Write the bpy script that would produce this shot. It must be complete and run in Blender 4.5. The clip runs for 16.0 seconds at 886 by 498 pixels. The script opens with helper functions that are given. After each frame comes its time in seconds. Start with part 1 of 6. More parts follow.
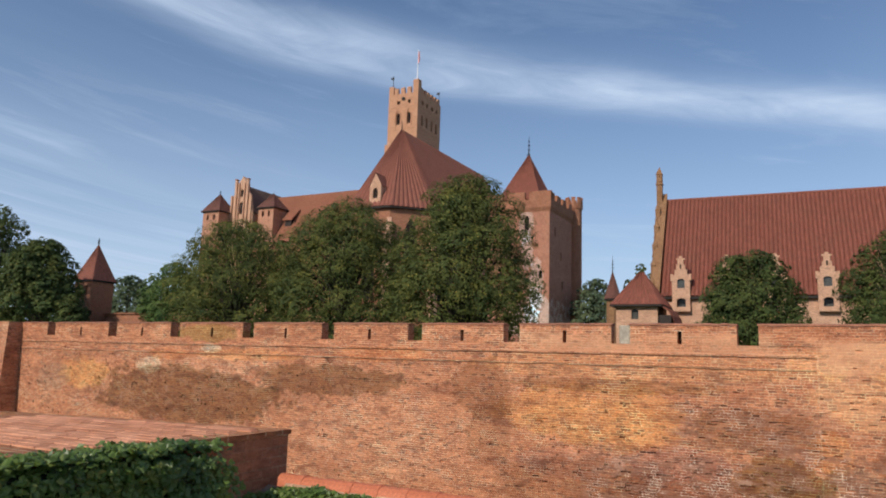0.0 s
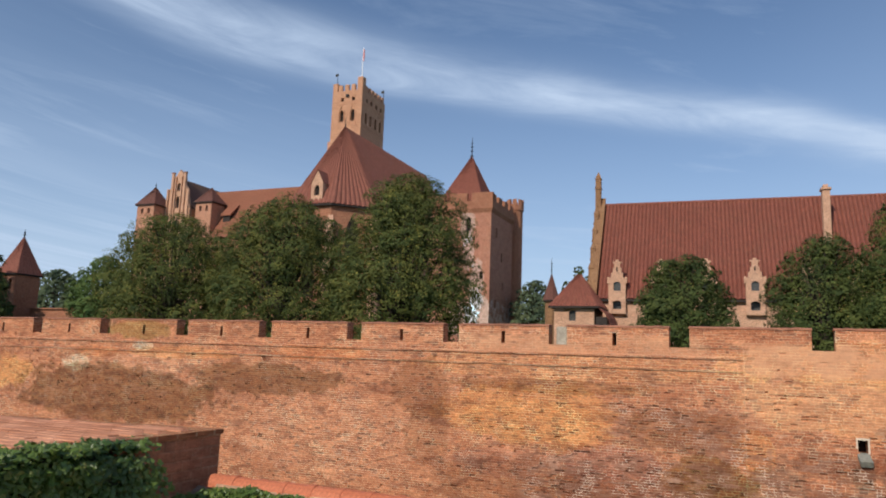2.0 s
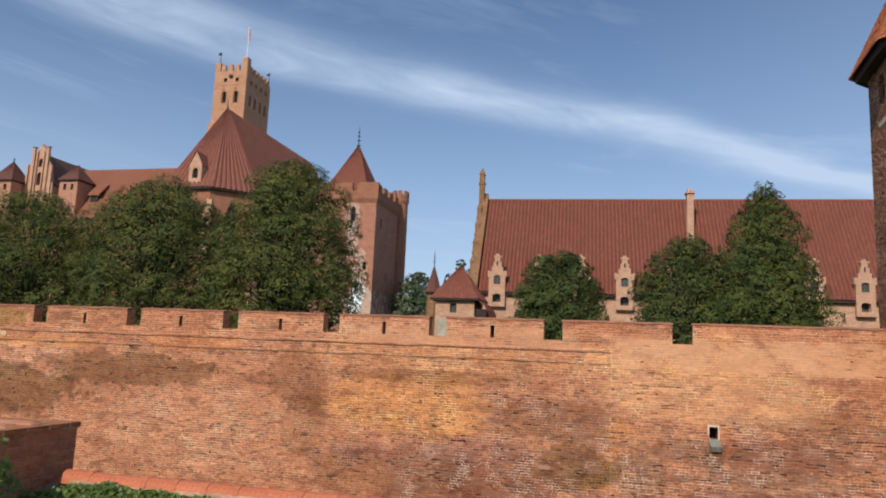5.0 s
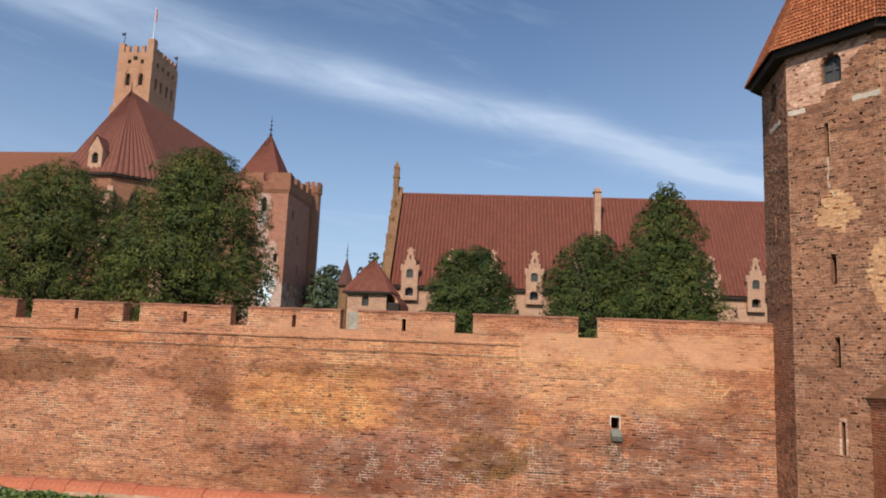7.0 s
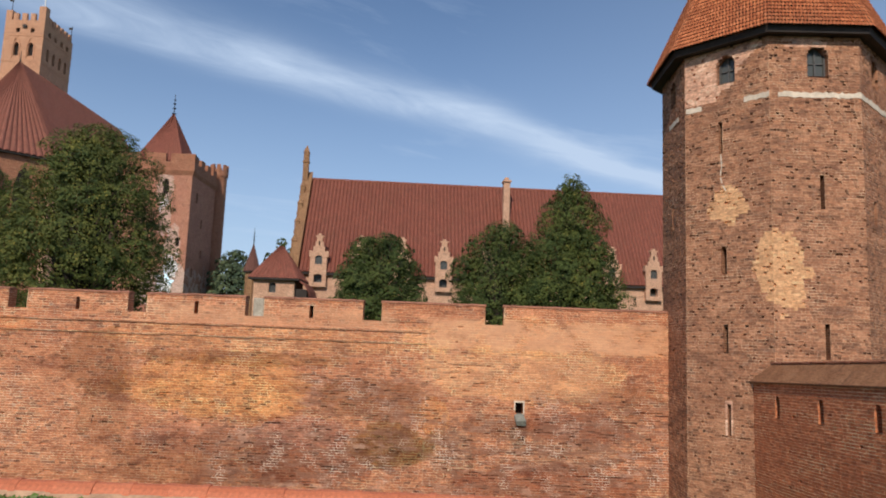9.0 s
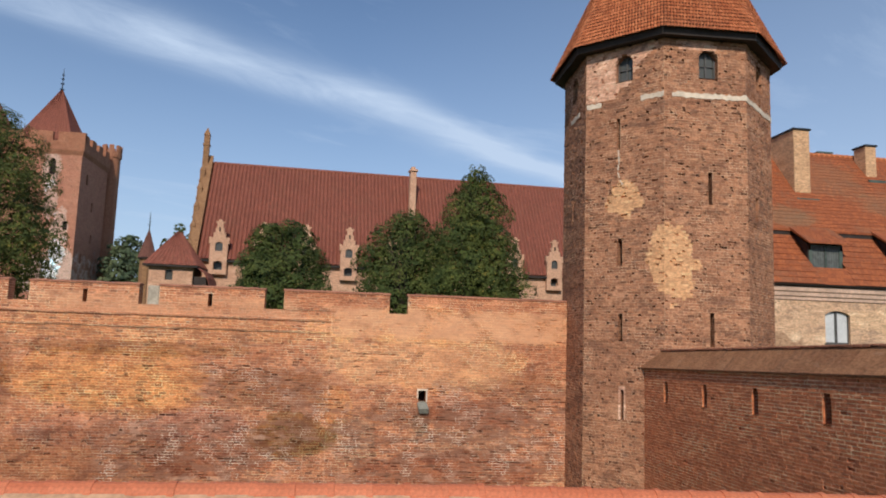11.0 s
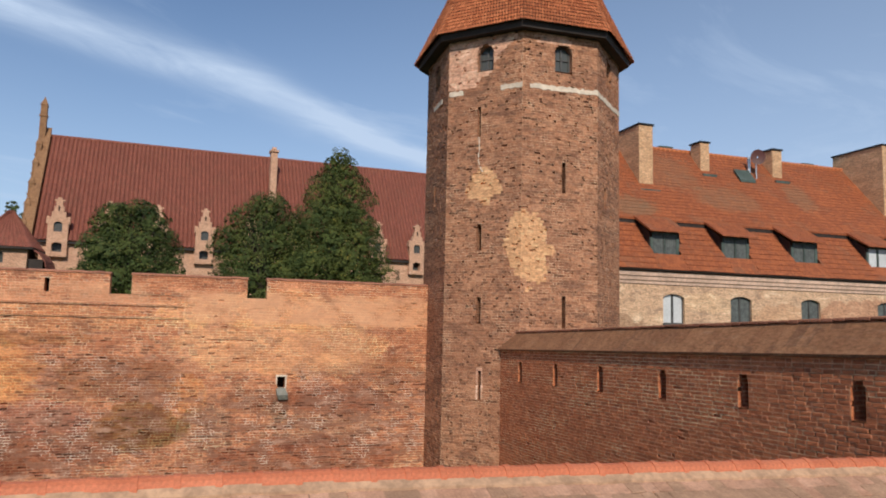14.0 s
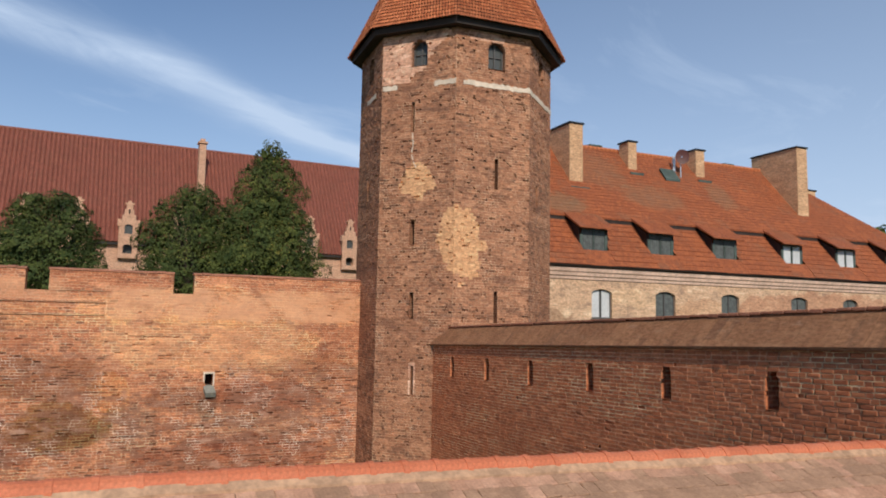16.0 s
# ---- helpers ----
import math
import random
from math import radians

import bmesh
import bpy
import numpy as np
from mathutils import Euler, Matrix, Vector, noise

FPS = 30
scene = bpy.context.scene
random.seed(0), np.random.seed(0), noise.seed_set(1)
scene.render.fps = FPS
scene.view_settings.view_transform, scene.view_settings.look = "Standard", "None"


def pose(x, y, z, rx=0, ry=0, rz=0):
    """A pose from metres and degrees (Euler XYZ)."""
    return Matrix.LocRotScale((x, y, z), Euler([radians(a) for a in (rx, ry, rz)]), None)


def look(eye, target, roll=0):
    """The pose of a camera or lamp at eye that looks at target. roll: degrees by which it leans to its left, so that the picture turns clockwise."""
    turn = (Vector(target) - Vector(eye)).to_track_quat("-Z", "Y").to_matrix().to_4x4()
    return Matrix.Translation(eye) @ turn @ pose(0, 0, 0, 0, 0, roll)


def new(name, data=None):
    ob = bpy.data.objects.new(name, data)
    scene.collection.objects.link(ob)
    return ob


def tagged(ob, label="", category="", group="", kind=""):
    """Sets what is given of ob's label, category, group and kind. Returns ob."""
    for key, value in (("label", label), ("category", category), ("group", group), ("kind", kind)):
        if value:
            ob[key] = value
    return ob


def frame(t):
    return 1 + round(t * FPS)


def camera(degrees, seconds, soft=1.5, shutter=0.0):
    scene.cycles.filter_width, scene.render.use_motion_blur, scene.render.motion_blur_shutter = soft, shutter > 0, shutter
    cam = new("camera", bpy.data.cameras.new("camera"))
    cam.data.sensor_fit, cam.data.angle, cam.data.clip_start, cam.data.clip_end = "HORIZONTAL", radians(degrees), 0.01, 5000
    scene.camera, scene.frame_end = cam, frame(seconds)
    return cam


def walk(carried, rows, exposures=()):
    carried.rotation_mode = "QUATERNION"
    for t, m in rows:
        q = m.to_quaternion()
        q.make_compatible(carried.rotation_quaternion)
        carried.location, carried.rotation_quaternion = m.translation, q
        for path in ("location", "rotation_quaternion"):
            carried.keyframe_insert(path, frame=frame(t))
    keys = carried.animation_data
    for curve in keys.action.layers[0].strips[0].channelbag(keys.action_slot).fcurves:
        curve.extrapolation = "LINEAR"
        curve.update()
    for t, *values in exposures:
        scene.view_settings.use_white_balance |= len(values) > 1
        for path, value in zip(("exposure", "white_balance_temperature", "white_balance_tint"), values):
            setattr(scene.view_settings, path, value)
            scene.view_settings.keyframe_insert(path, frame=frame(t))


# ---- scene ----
cam = camera(62.68, 16.0, soft=1.95)
PATH = [
    (0, -0.141, 0.265, 1.7, 8.813, -1.732, 27.564),
    (0.5, -0.136, 0.267, 1.7, 8.807, -1.871, 26.610),
    (1, -0.131, 0.27, 1.7, 8.880, -1.927, 25.415),
    (1.5, -0.125, 0.273, 1.7, 8.923, -1.950, 24.206),
    (2, -0.119, 0.275, 1.7, 8.941, -2.110, 22.862),
    (2.5, -0.112, 0.278, 1.7, 8.955, -2.206, 21.527),
    (3, -0.105, 0.281, 1.7, 8.932, -2.361, 20.032),
    (3.5, -0.098, 0.284, 1.7, 8.882, -2.379, 18.570),
    (4, -0.09, 0.286, 1.7, 8.767, -2.424, 16.918),
    (6.5, -0.047, 0.296, 1.7, 8.436, -2.267, 8.530),
    (7, -0.037, 0.298, 1.7, 8.367, -2.276, 6.752),
    (7.5, -0.029, 0.299, 1.7, 8.217, -2.321, 5.103),
    (8, -0.019, 0.299, 1.7, 8.023, -2.309, 3.259),
    (8.5, -0.01, 0.3, 1.7, 7.815, -2.220, 1.546),
    (9, 0, 0.3, 1.7, 7.646, -2.137, -0.346),
    (11.5, 0.05, 0.296, 1.7, 6.891, -1.900, -9.705),
    (12, 0.06, 0.294, 1.7, 6.741, -1.830, -11.648),
    (12.5, 0.069, 0.292, 1.7, 6.574, -1.720, -13.376),
    (13, 0.078, 0.29, 1.7, 6.386, -1.591, -15.152),
    (13.5, 0.086, 0.287, 1.7, 6.232, -1.439, -16.808),
    (14, 0.095, 0.285, 1.7, 6.091, -1.283, -18.502),
    (14.5, 0.102, 0.282, 1.7, 6.005, -1.230, -20.041),
    (15, 0.11, 0.279, 1.7, 5.940, -1.195, -21.507),
    (15.5, 0.115, 0.277, 1.7, 5.889, -1.075, -22.711),
    (16, 0.12, 0.275, 1.7, 5.822, -1.026, -23.725),
]
# seconds, eye, pitch, lean, yaw: somebody turning on the spot
walk(cam, [(t, pose(x, y, z, 90 + pitch, lean, yaw)) for t, x, y, z, pitch, lean, yaw in PATH])

# ---- sky, sun, exposure ----
SUN_AZ, SUN_EL = 191.5, 36.0          # compass degrees from +y, clockwise; height
world = bpy.data.worlds.new("sky")
scene.world = world
world.use_nodes = True
wn, wl = world.node_tree.nodes, world.node_tree.links
wn.clear()


def wmath(op, a, b=None, c=None):
    n = wn.new("ShaderNodeMath")
    n.operation = op
    for k, v in enumerate((a, b, c)):
        if v is None:
            continue
        if isinstance(v, (int, float)):
            n.inputs[k].default_value = v
        else:
            wl.new(v, n.inputs[k])
    return n.outputs[0]


sky = wn.new("ShaderNodeTexSky")
sky.sky_type, sky.sun_disc = "NISHITA", False
sky.sun_elevation, sky.sun_rotation = radians(SUN_EL), radians(SUN_AZ)
sky.altitude, sky.air_density, sky.dust_density, sky.ozone_density = 50, 1.0, 0.4, 3.6
# thin cirrus on a high plane: one long streak and faint wisps that run the same way
geo = wn.new("ShaderNodeTexCoord")
sep = wn.new("ShaderNodeSeparateXYZ")
wl.new(geo.outputs["Generated"], sep.inputs[0])
up_z = wmath("MAXIMUM", sep.outputs[2], 0.03)
px, py = wmath("DIVIDE", sep.outputs[0], up_z), wmath("DIVIDE", sep.outputs[1], up_z)
along = wmath("DIVIDE", wmath("MULTIPLY_ADD", py, 0.817, px), 1.29)
across = wmath("DIVIDE", wmath("SUBTRACT", wmath("MULTIPLY_ADD", px, -0.817, py), 3.07), 1.29)
curl = wmath("MAXIMUM", wmath("SUBTRACT", 0.5, along), 0.0)
across = wmath("ADD", across, wmath("MULTIPLY", wmath("MULTIPLY", curl, curl), 0.4))
flow = wn.new("ShaderNodeCombineXYZ")
wl.new(wmath("MULTIPLY", along, 0.55), flow.inputs[0])
wl.new(wmath("MULTIPLY", across, 1.25), flow.inputs[1])


def wnoise(scale, detail, rough, twist):
    n = wn.new("ShaderNodeTexNoise")
    n.inputs["Scale"].default_value, n.inputs["Detail"].default_value = scale, detail
    n.inputs["Roughness"].default_value, n.inputs["Distortion"].default_value = rough, twist
    wl.new(flow.outputs[0], n.inputs["Vector"])
    return n.outputs[0]


bend = wmath("MULTIPLY_ADD", wnoise(1.3, 3, 0.5, 0.2), 0.5, -0.25)
v = wmath("ADD", across, bend)
streak = wmath("EXPONENT", wmath("MULTIPLY", wmath("MULTIPLY", v, v), -34.0))
fine = wnoise(2.6, 8, 0.66, 0.8)
streak = wmath("MULTIPLY", streak, wmath("MULTIPLY_ADD", fine, 1.5, -0.12))
wisp = wmath("MULTIPLY", wmath("SUBTRACT", wnoise(1.0, 8, 0.64, 1.2), 0.53), 1.15)
haze = wmath("MULTIPLY", wmath("POWER", wmath("SUBTRACT", 1.0, up_z), 4.6), 1.0)
bank = wmath("MULTIPLY", wmath("MAXIMUM", wmath("SUBTRACT", wmath("MULTIPLY", sep.outputs[0], -1.0), 0.42), 0.0), wmath("MAXIMUM", wmath("MULTIPLY_ADD", wnoise(0.55, 5, 0.55, 0.8), 4.0, -1.5), 0.0))
bank = wmath("MULTIPLY", bank, wmath("POWER", wmath("SUBTRACT", 1.0, up_z), 3.5))
wisp = wmath("ADD", wmath("MAXIMUM", wisp, 0.0), wmath("MINIMUM", bank, 0.6))
cover = wmath("ADD", wmath("MAXIMUM", streak, 0.0), wmath("MAXIMUM", wisp, 0.0))
cover = wmath("MINIMUM", wmath("ADD", wmath("MULTIPLY", cover, 0.85), wmath("MULTIPLY_ADD", haze, 1.02, wmath("MULTIPLY", wmath("MAXIMUM", sep.outputs[0], 0.0), 0.30))), 0.92)
white = wn.new("ShaderNodeMix")
white.data_type = "RGBA"
wl.new(cover, white.inputs["Factor"])
deep = wn.new("ShaderNodeMix")
deep.data_type, deep.blend_type = "RGBA", "MULTIPLY"
deep.inputs["Factor"].default_value = 1.0
deep.inputs["B"].default_value = (0.86, 0.95, 1.03, 1)
wl.new(sky.outputs[0], deep.inputs["A"])
wl.new(deep.outputs["Result"], white.inputs["A"])
white.inputs["B"].default_value = (5.6, 6.9, 8.9, 1)
back = wn.new("ShaderNodeBackground")
back.inputs["Strength"].default_value = 0.098
wl.new(white.outputs["Result"], back.inputs["Color"])
wl.new(back.outputs[0], wn.new("ShaderNodeOutputWorld").inputs[0])

sun = new("sun", bpy.data.lights.new("sun", "SUN"))
sun.data.energy, sun.data.angle, sun.data.color = 3.55, radians(0.6), (1.0, 0.91, 0.79)
ce = math.cos(radians(SUN_EL))
to_sun = Vector((ce * math.sin(radians(SUN_AZ)), ce * math.cos(radians(SUN_AZ)), math.sin(radians(SUN_EL))))
sun.matrix_world = look(to_sun * 200, (0, 0, 0))
scene.view_settings.exposure = 0.0


# ---- materials ----
class Nodes:
    """A node material with a few short hands."""

    def __init__(self, name, rough=0.85, spec=0.3):
        self.mat = bpy.data.materials.new(name)
        self.mat.use_nodes = True
        self.t = self.mat.node_tree
        self.bsdf = self.t.nodes["Principled BSDF"]
        self.bsdf.inputs["Roughness"].default_value = rough
        self.bsdf.inputs["Specular IOR Level"].default_value = spec

    def n(self, kind):
        return self.t.nodes.new(kind)

    def put(self, value, socket):
        if isinstance(value, (int, float)):
            socket.default_value = value
        elif isinstance(value, tuple):
            socket.default_value = (*value, 1)[:4] if len(socket.default_value) == 4 else value
        else:
            self.t.links.new(value, socket)

    def math(self, op, a, b=0.0, clamp=False):
        n = self.n("ShaderNodeMath")
        n.operation, n.use_clamp = op, clamp
        self.put(a, n.inputs[0]), self.put(b, n.inputs[1])
        return n.outputs[0]

    def mix(self, f, a, b, blend="MIX"):
        n = self.n("ShaderNodeMix")
        n.data_type, n.blend_type = "RGBA", blend
        self.put(f, n.inputs["Factor"]), self.put(a, n.inputs["A"]), self.put(b, n.inputs["B"])
        return n.outputs["Result"]

    def coord(self, kind="UV", scale=(1, 1, 1), shift=(0, 0, 0)):
        c, m = self.n("ShaderNodeTexCoord"), self.n("ShaderNodeMapping")
        m.inputs["Scale"].default_value, m.inputs["Location"].default_value = scale, shift
        self.t.links.new(c.outputs[kind], m.inputs[0])
        return m.outputs[0]

    def noise(self, where, scale, detail=4, rough=0.55, twist=0.0):
        n = self.n("ShaderNodeTexNoise")
        n.inputs["Scale"].default_value, n.inputs["Detail"].default_value = scale, detail
        n.inputs["Roughness"].default_value, n.inputs["Distortion"].default_value = rough, twist
        self.put(where, n.inputs["Vector"])
        return n.outputs[0]

    def ramp(self, f, lo, hi):
        n = self.n("ShaderNodeMapRange")
        n.interpolation_type = "SMOOTHSTEP"
        self.put(f, n.inputs[0])
        n.inputs[1].default_value, n.inputs[2].default_value = lo, hi
        return n.outputs[0]

    def bump(self, height, strength=0.5, depth=0.01):
        n = self.n("ShaderNodeBump")
        n.inputs["Strength"].default_value, n.inputs["Distance"].default_value = strength, depth
        self.put(height, n.inputs["Height"])
        self.put(n.outputs[0], self.bsdf.inputs["Normal"])

    def done(self, colour):
        self.put(colour, self.bsdf.inputs["Base Color"])
        return self.mat


def brick(name, c1, c2, mortar, wide=0.28, high=0.10, joint=0.012, stains=(), dark=0.35, mottle=0.5, burnt=(0.10, 0.065, 0.05), pale=0.0, blots=0.3, pits=0.0, ruined=(), rendered=(), laid=""):
    """Brickwork laid by the UV map in metres: single bricks, burnt ones, washed-out lime, large weathering, and stains
    (x, z, half width, half height, colour, strength) with ragged edges at their places on the wall.
    laid="brick" or "joint" gives the same brickwork for walls whose bricks and joints are geometry."""
    c1, c2, mortar = (tuple(p * k for p, k in zip(c, (1.04, 0.95, 0.83))) for c in (c1, c2, mortar))
    m = Nodes(name, 0.9, 0.2)
    place = m.n("ShaderNodeSeparateXYZ")
    m.put(m.n("ShaderNodeNewGeometry").outputs["Position"], place.inputs[0])
    if laid:
        both = m.n("ShaderNodeCombineXYZ")
        m.put(m.math("SUBTRACT", place.outputs[0], m.math("MULTIPLY", place.outputs[1], 0.5)), both.inputs[0])
        m.put(place.outputs[2], both.inputs[1])
        uv = both.outputs[0]
    else:
        uv = m.coord()

    def flat(scale=(1, 1, 1), shift=(0, 0, 0)):
        turn = m.n("ShaderNodeMapping")
        turn.inputs["Scale"].default_value, turn.inputs["Location"].default_value = scale, shift
        m.put(uv, turn.inputs[0])
        return turn.outputs[0]

    area = m.noise(uv, 0.45, 4, 0.65)
    if laid == "brick":
        fac = 0.0
        one = m.math("FRACT", m.math("ADD", m.n("ShaderNodeObjectInfo").outputs["Random"], m.n("ShaderNodeNewGeometry").outputs["Random Per Island"]))
        col = m.mix(one, c1, c2)
        two = m.math("FRACT", m.math("MULTIPLY", one, 17.3))
        burn = m.ramp(m.math("ADD", two, m.math("MULTIPLY", m.math("SUBTRACT", area, 0.5), 0.55)), 0.80, 0.95)
        col = m.mix(m.math("MULTIPLY", burn, dark, True), col, burnt)
        light = m.ramp(m.math("FRACT", m.math("MULTIPLY", one, 31.7)), 0.86, 0.98)
        col = m.mix(m.math("MULTIPLY", light, 0.5), col, tuple(min(0.9, q * k) for q, k in zip(c1, (1.25, 1.45, 1.5))))
    elif laid == "joint":
        fac = 1.0
        kept = m.ramp(m.noise(flat((0.8, 1.3, 1), (11, 5, 0)), 0.5, 7, 0.72, 0.4), 0.47, 0.62)
        col = m.mix(kept, tuple(0.30 * p + 0.16 * q + 0.50 * r for p, q, r in zip(c1, c2, mortar)), tuple(min(0.9, q * 1.15) for q in mortar))
    else:
        b = m.n("ShaderNodeTexBrick")
        b.offset, b.squash = 0.5, 1.0
        wobble = m.n("ShaderNodeVectorMath")
        wobble.operation = "MULTIPLY_ADD"
        nz = m.n("ShaderNodeTexNoise")
        nz.inputs["Scale"].default_value = 2.5
        m.put(uv, nz.inputs["Vector"])
        m.put(nz.outputs["Color"], wobble.inputs[0])
        wobble.inputs[1].default_value = (0.02, 0.02, 0)
        m.put(uv, wobble.inputs[2])
        m.put(wobble.outputs[0], b.inputs["Vector"])
        for key, value in (("Scale", 1.0), ("Mortar Size", joint), ("Mortar Smooth", 0.2), ("Brick Width", wide), ("Row Height", high), ("Bias", 0.0)):
            b.inputs[key].default_value = value
        b.inputs["Color1"].default_value, b.inputs["Color2"].default_value = (*c1, 1), (*c2, 1)
        b.inputs["Mortar"].default_value = (*mortar, 1)
        col = b.outputs["Color"]
        fac = b.outputs["Fac"]
        b.inputs["Mortar"].default_value = (*[0.36 * p + 0.22 * q + 0.40 * r for p, q, r in zip(c1, c2, mortar)], 1)
        kept = m.ramp(m.noise(flat((0.8, 1.3, 1), (11, 5, 0)), 0.5, 7, 0.72, 0.4), 0.50, 0.62)
        col = m.mix(m.math("MULTIPLY", kept, b.outputs["Fac"]), col, tuple(min(0.9, q * 1.08) for q in mortar))
        # burnt headers, one brick each, thick in some areas and thin in others
        h = m.n("ShaderNodeTexBrick")
        h.offset = 0.5
        m.put(wobble.outputs[0], h.inputs["Vector"])
        for key, value in (("Scale", 1.0), ("Mortar Size", 0.0), ("Brick Width", wide * 0.53), ("Row Height", high), ("Bias", 0.0)):
            h.inputs[key].default_value = value
        h.inputs["Color1"].default_value, h.inputs["Color2"].default_value = (0, 0, 0, 1), (1, 1, 1, 1)
        burn = m.ramp(m.math("ADD", h.outputs["Color"], m.math("MULTIPLY", m.math("SUBTRACT", area, 0.5), 0.55)), 0.86, 0.97)
        col = m.mix(m.math("MULTIPLY", burn, dark, True), col, burnt)
    # weathering at two scales: wide darker areas, smaller blotches that fade along the courses
    big = m.noise(uv, 0.22, 5, 0.6, 0.6)
    col = m.mix(m.math("MULTIPLY", m.ramp(big, 0.42, 0.68), mottle), col, tuple(0.55 * (p + q) * k for p, q, k in zip(c1, c2, (0.62, 0.58, 0.6))))
    blotch = m.noise(flat((0.7, 1.6, 1), (4, 9, 0)), 1.0, 7, 0.68, 0.5)
    col = m.mix(m.math("MULTIPLY", m.ramp(blotch, 0.52, 0.66), blots), col, tuple(q * k for q, k in zip(c2, (0.62, 0.66, 0.75))))
    col = m.mix(m.math("MULTIPLY", m.math("SUBTRACT", 1.0, m.ramp(blotch, 0.34, 0.47)), blots), col, tuple(min(1, q * k) for q, k in zip(c1, (1.18, 1.35, 1.45))))
    # broken dark lines along the courses: shadow in the bed joints, painted
    bed_shadow = m.noise(flat((0.7, 10.0, 1), (2, 0, 0)), 1.0, 5, 0.65)
    col = m.mix(m.math("MULTIPLY", m.ramp(bed_shadow, 0.54, 0.66), blots * 0.85), col, tuple(q * 0.7 for q in c2))
    lime = m.noise(flat((2.2, 7, 1)), 0.8, 7, 0.75)
    col = m.mix(m.math("MULTIPLY", m.ramp(lime, 0.55, 0.70), 0.18 + pale), col, (0.62, 0.50, 0.38))
    fine = m.noise(flat((0.6, 1.2, 1)), 11, 6, 0.75)
    col = m.mix(1.0, col, m.mix(m.ramp(fine, 0.25, 0.75), (0.58, 0.56, 0.54), (1.30, 1.28, 1.26)), "MULTIPLY")
    if stains:
        sp = place
        rag = m.math("MULTIPLY_ADD", m.noise(uv, 0.8, 6, 0.65), 1.5, )
        for x, z, rx, rz, colour, strength in stains:
            dx = m.math("DIVIDE", m.math("SUBTRACT", sp.outputs[0], x), rx)
            dz = m.math("DIVIDE", m.math("SUBTRACT", sp.outputs[2], z), rz)
            d = m.math("SQRT", m.math("ADD", m.math("MULTIPLY", dx, dx), m.math("MULTIPLY", dz, dz)))
            d = m.math("ADD", d, m.math("SUBTRACT", rag, 1.25))
            f = m.math("SUBTRACT", 1.0, m.ramp(d, 0.88, 1.0))
            col = m.mix(m.math("MULTIPLY", f, strength), col, m.mix(1.0, col, colour, "MULTIPLY"))
    if pits:
        # frost-eaten faces: small dark holes and pale crumbs, thicker in some areas
        eaten = m.math("ADD", m.noise(flat((1, 1.5, 1), (3, 1, 0)), 5.2, 5, 0.7), m.math("MULTIPLY", m.math("SUBTRACT", area, 0.5), 0.22))
        col = m.mix(m.math("MULTIPLY", m.ramp(eaten, 0.565, 0.61), pits), col, (0.13, 0.075, 0.05))
        crumbs = m.noise(flat((1, 1.8, 1), (8, 6, 0)), 4.0, 5, 0.7)
        col = m.mix(m.math("MULTIPLY", m.ramp(crumbs, 0.56, 0.66), pits * 0.55), col, (0.62, 0.42, 0.31))
    if ruined or rendered:
        pos = place
        edge = m.math("MULTIPLY", m.math("SUBTRACT", m.noise(uv, 0.7, 6, 0.65), 0.5), 2.2)

        def zone(x, z, rx, rz):
            dx = m.math("DIVIDE", m.math("SUBTRACT", pos.outputs[0], x), rx)
            dz = m.math("DIVIDE", m.math("SUBTRACT", pos.outputs[2], z), rz)
            far = m.math("MAXIMUM", m.math("ABSOLUTE", dx), m.math("ABSOLUTE", dz))
            return m.math("SUBTRACT", 1.0, m.ramp(m.math("ADD", far, m.math("MULTIPLY", edge, 0.4)), 0.7, 1.05))
    for x, z, rx, rz, strength in ruined:
        # broken courses: dark hollows along the beds, pale pink lime, white joints left standing
        f = m.math("MULTIPLY", zone(x, z, rx, rz), strength)
        hollow = m.noise(flat((0.9, 3.4, 1), (x, 2, 0)), 0.9, 7, 0.72, 0.3)
        col = m.mix(m.math("MULTIPLY", f, m.ramp(hollow, 0.48, 0.56)), col, (0.27, 0.125, 0.078))
        lime2 = m.noise(flat((0.9, 1.9, 1), (x, 7, 0)), 0.9, 7, 0.74, 0.3)
        col = m.mix(m.math("MULTIPLY", f, m.math("MULTIPLY", m.ramp(lime2, 0.53, 0.62), 0.6)), col, (0.60, 0.36, 0.255))
        col = m.mix(m.math("MULTIPLY", f, m.math("MULTIPLY", m.ramp(m.noise(flat((1, 1, 1), (x, 4, 0)), 0.55, 7, 0.75), 0.52, 0.58), fac)), col, (0.92, 0.76, 0.60))
        tooth = m.noise(flat((2.2, 8, 1), (1, x, 0)), 1.0, 4, 0.7)
        col = m.mix(m.math("MULTIPLY", f, m.math("MULTIPLY", m.ramp(tooth, 0.565, 0.62), 0.8)), col, (0.16, 0.08, 0.055))
    for x, z, rx, rz, strength in rendered:
        # thin worn slurry that hides most of the joints
        f = m.math("MULTIPLY", zone(x, z, rx, rz), m.math("MULTIPLY", m.ramp(m.noise(uv, 0.9, 6, 0.65), 0.30, 0.55), strength))
        col = m.mix(f, col, m.mix(m.noise(flat((0.4, 1.4, 1)), 1.2, 6, 0.7), (0.58, 0.265, 0.14), (0.86, 0.49, 0.28)))
    m.bump(m.math("ADD", m.math("SUBTRACT", 1.0, fac), m.math("MULTIPLY", fine, 0.9)), 0.8, 0.025 if not laid else 0.012)
    return m.done(col)


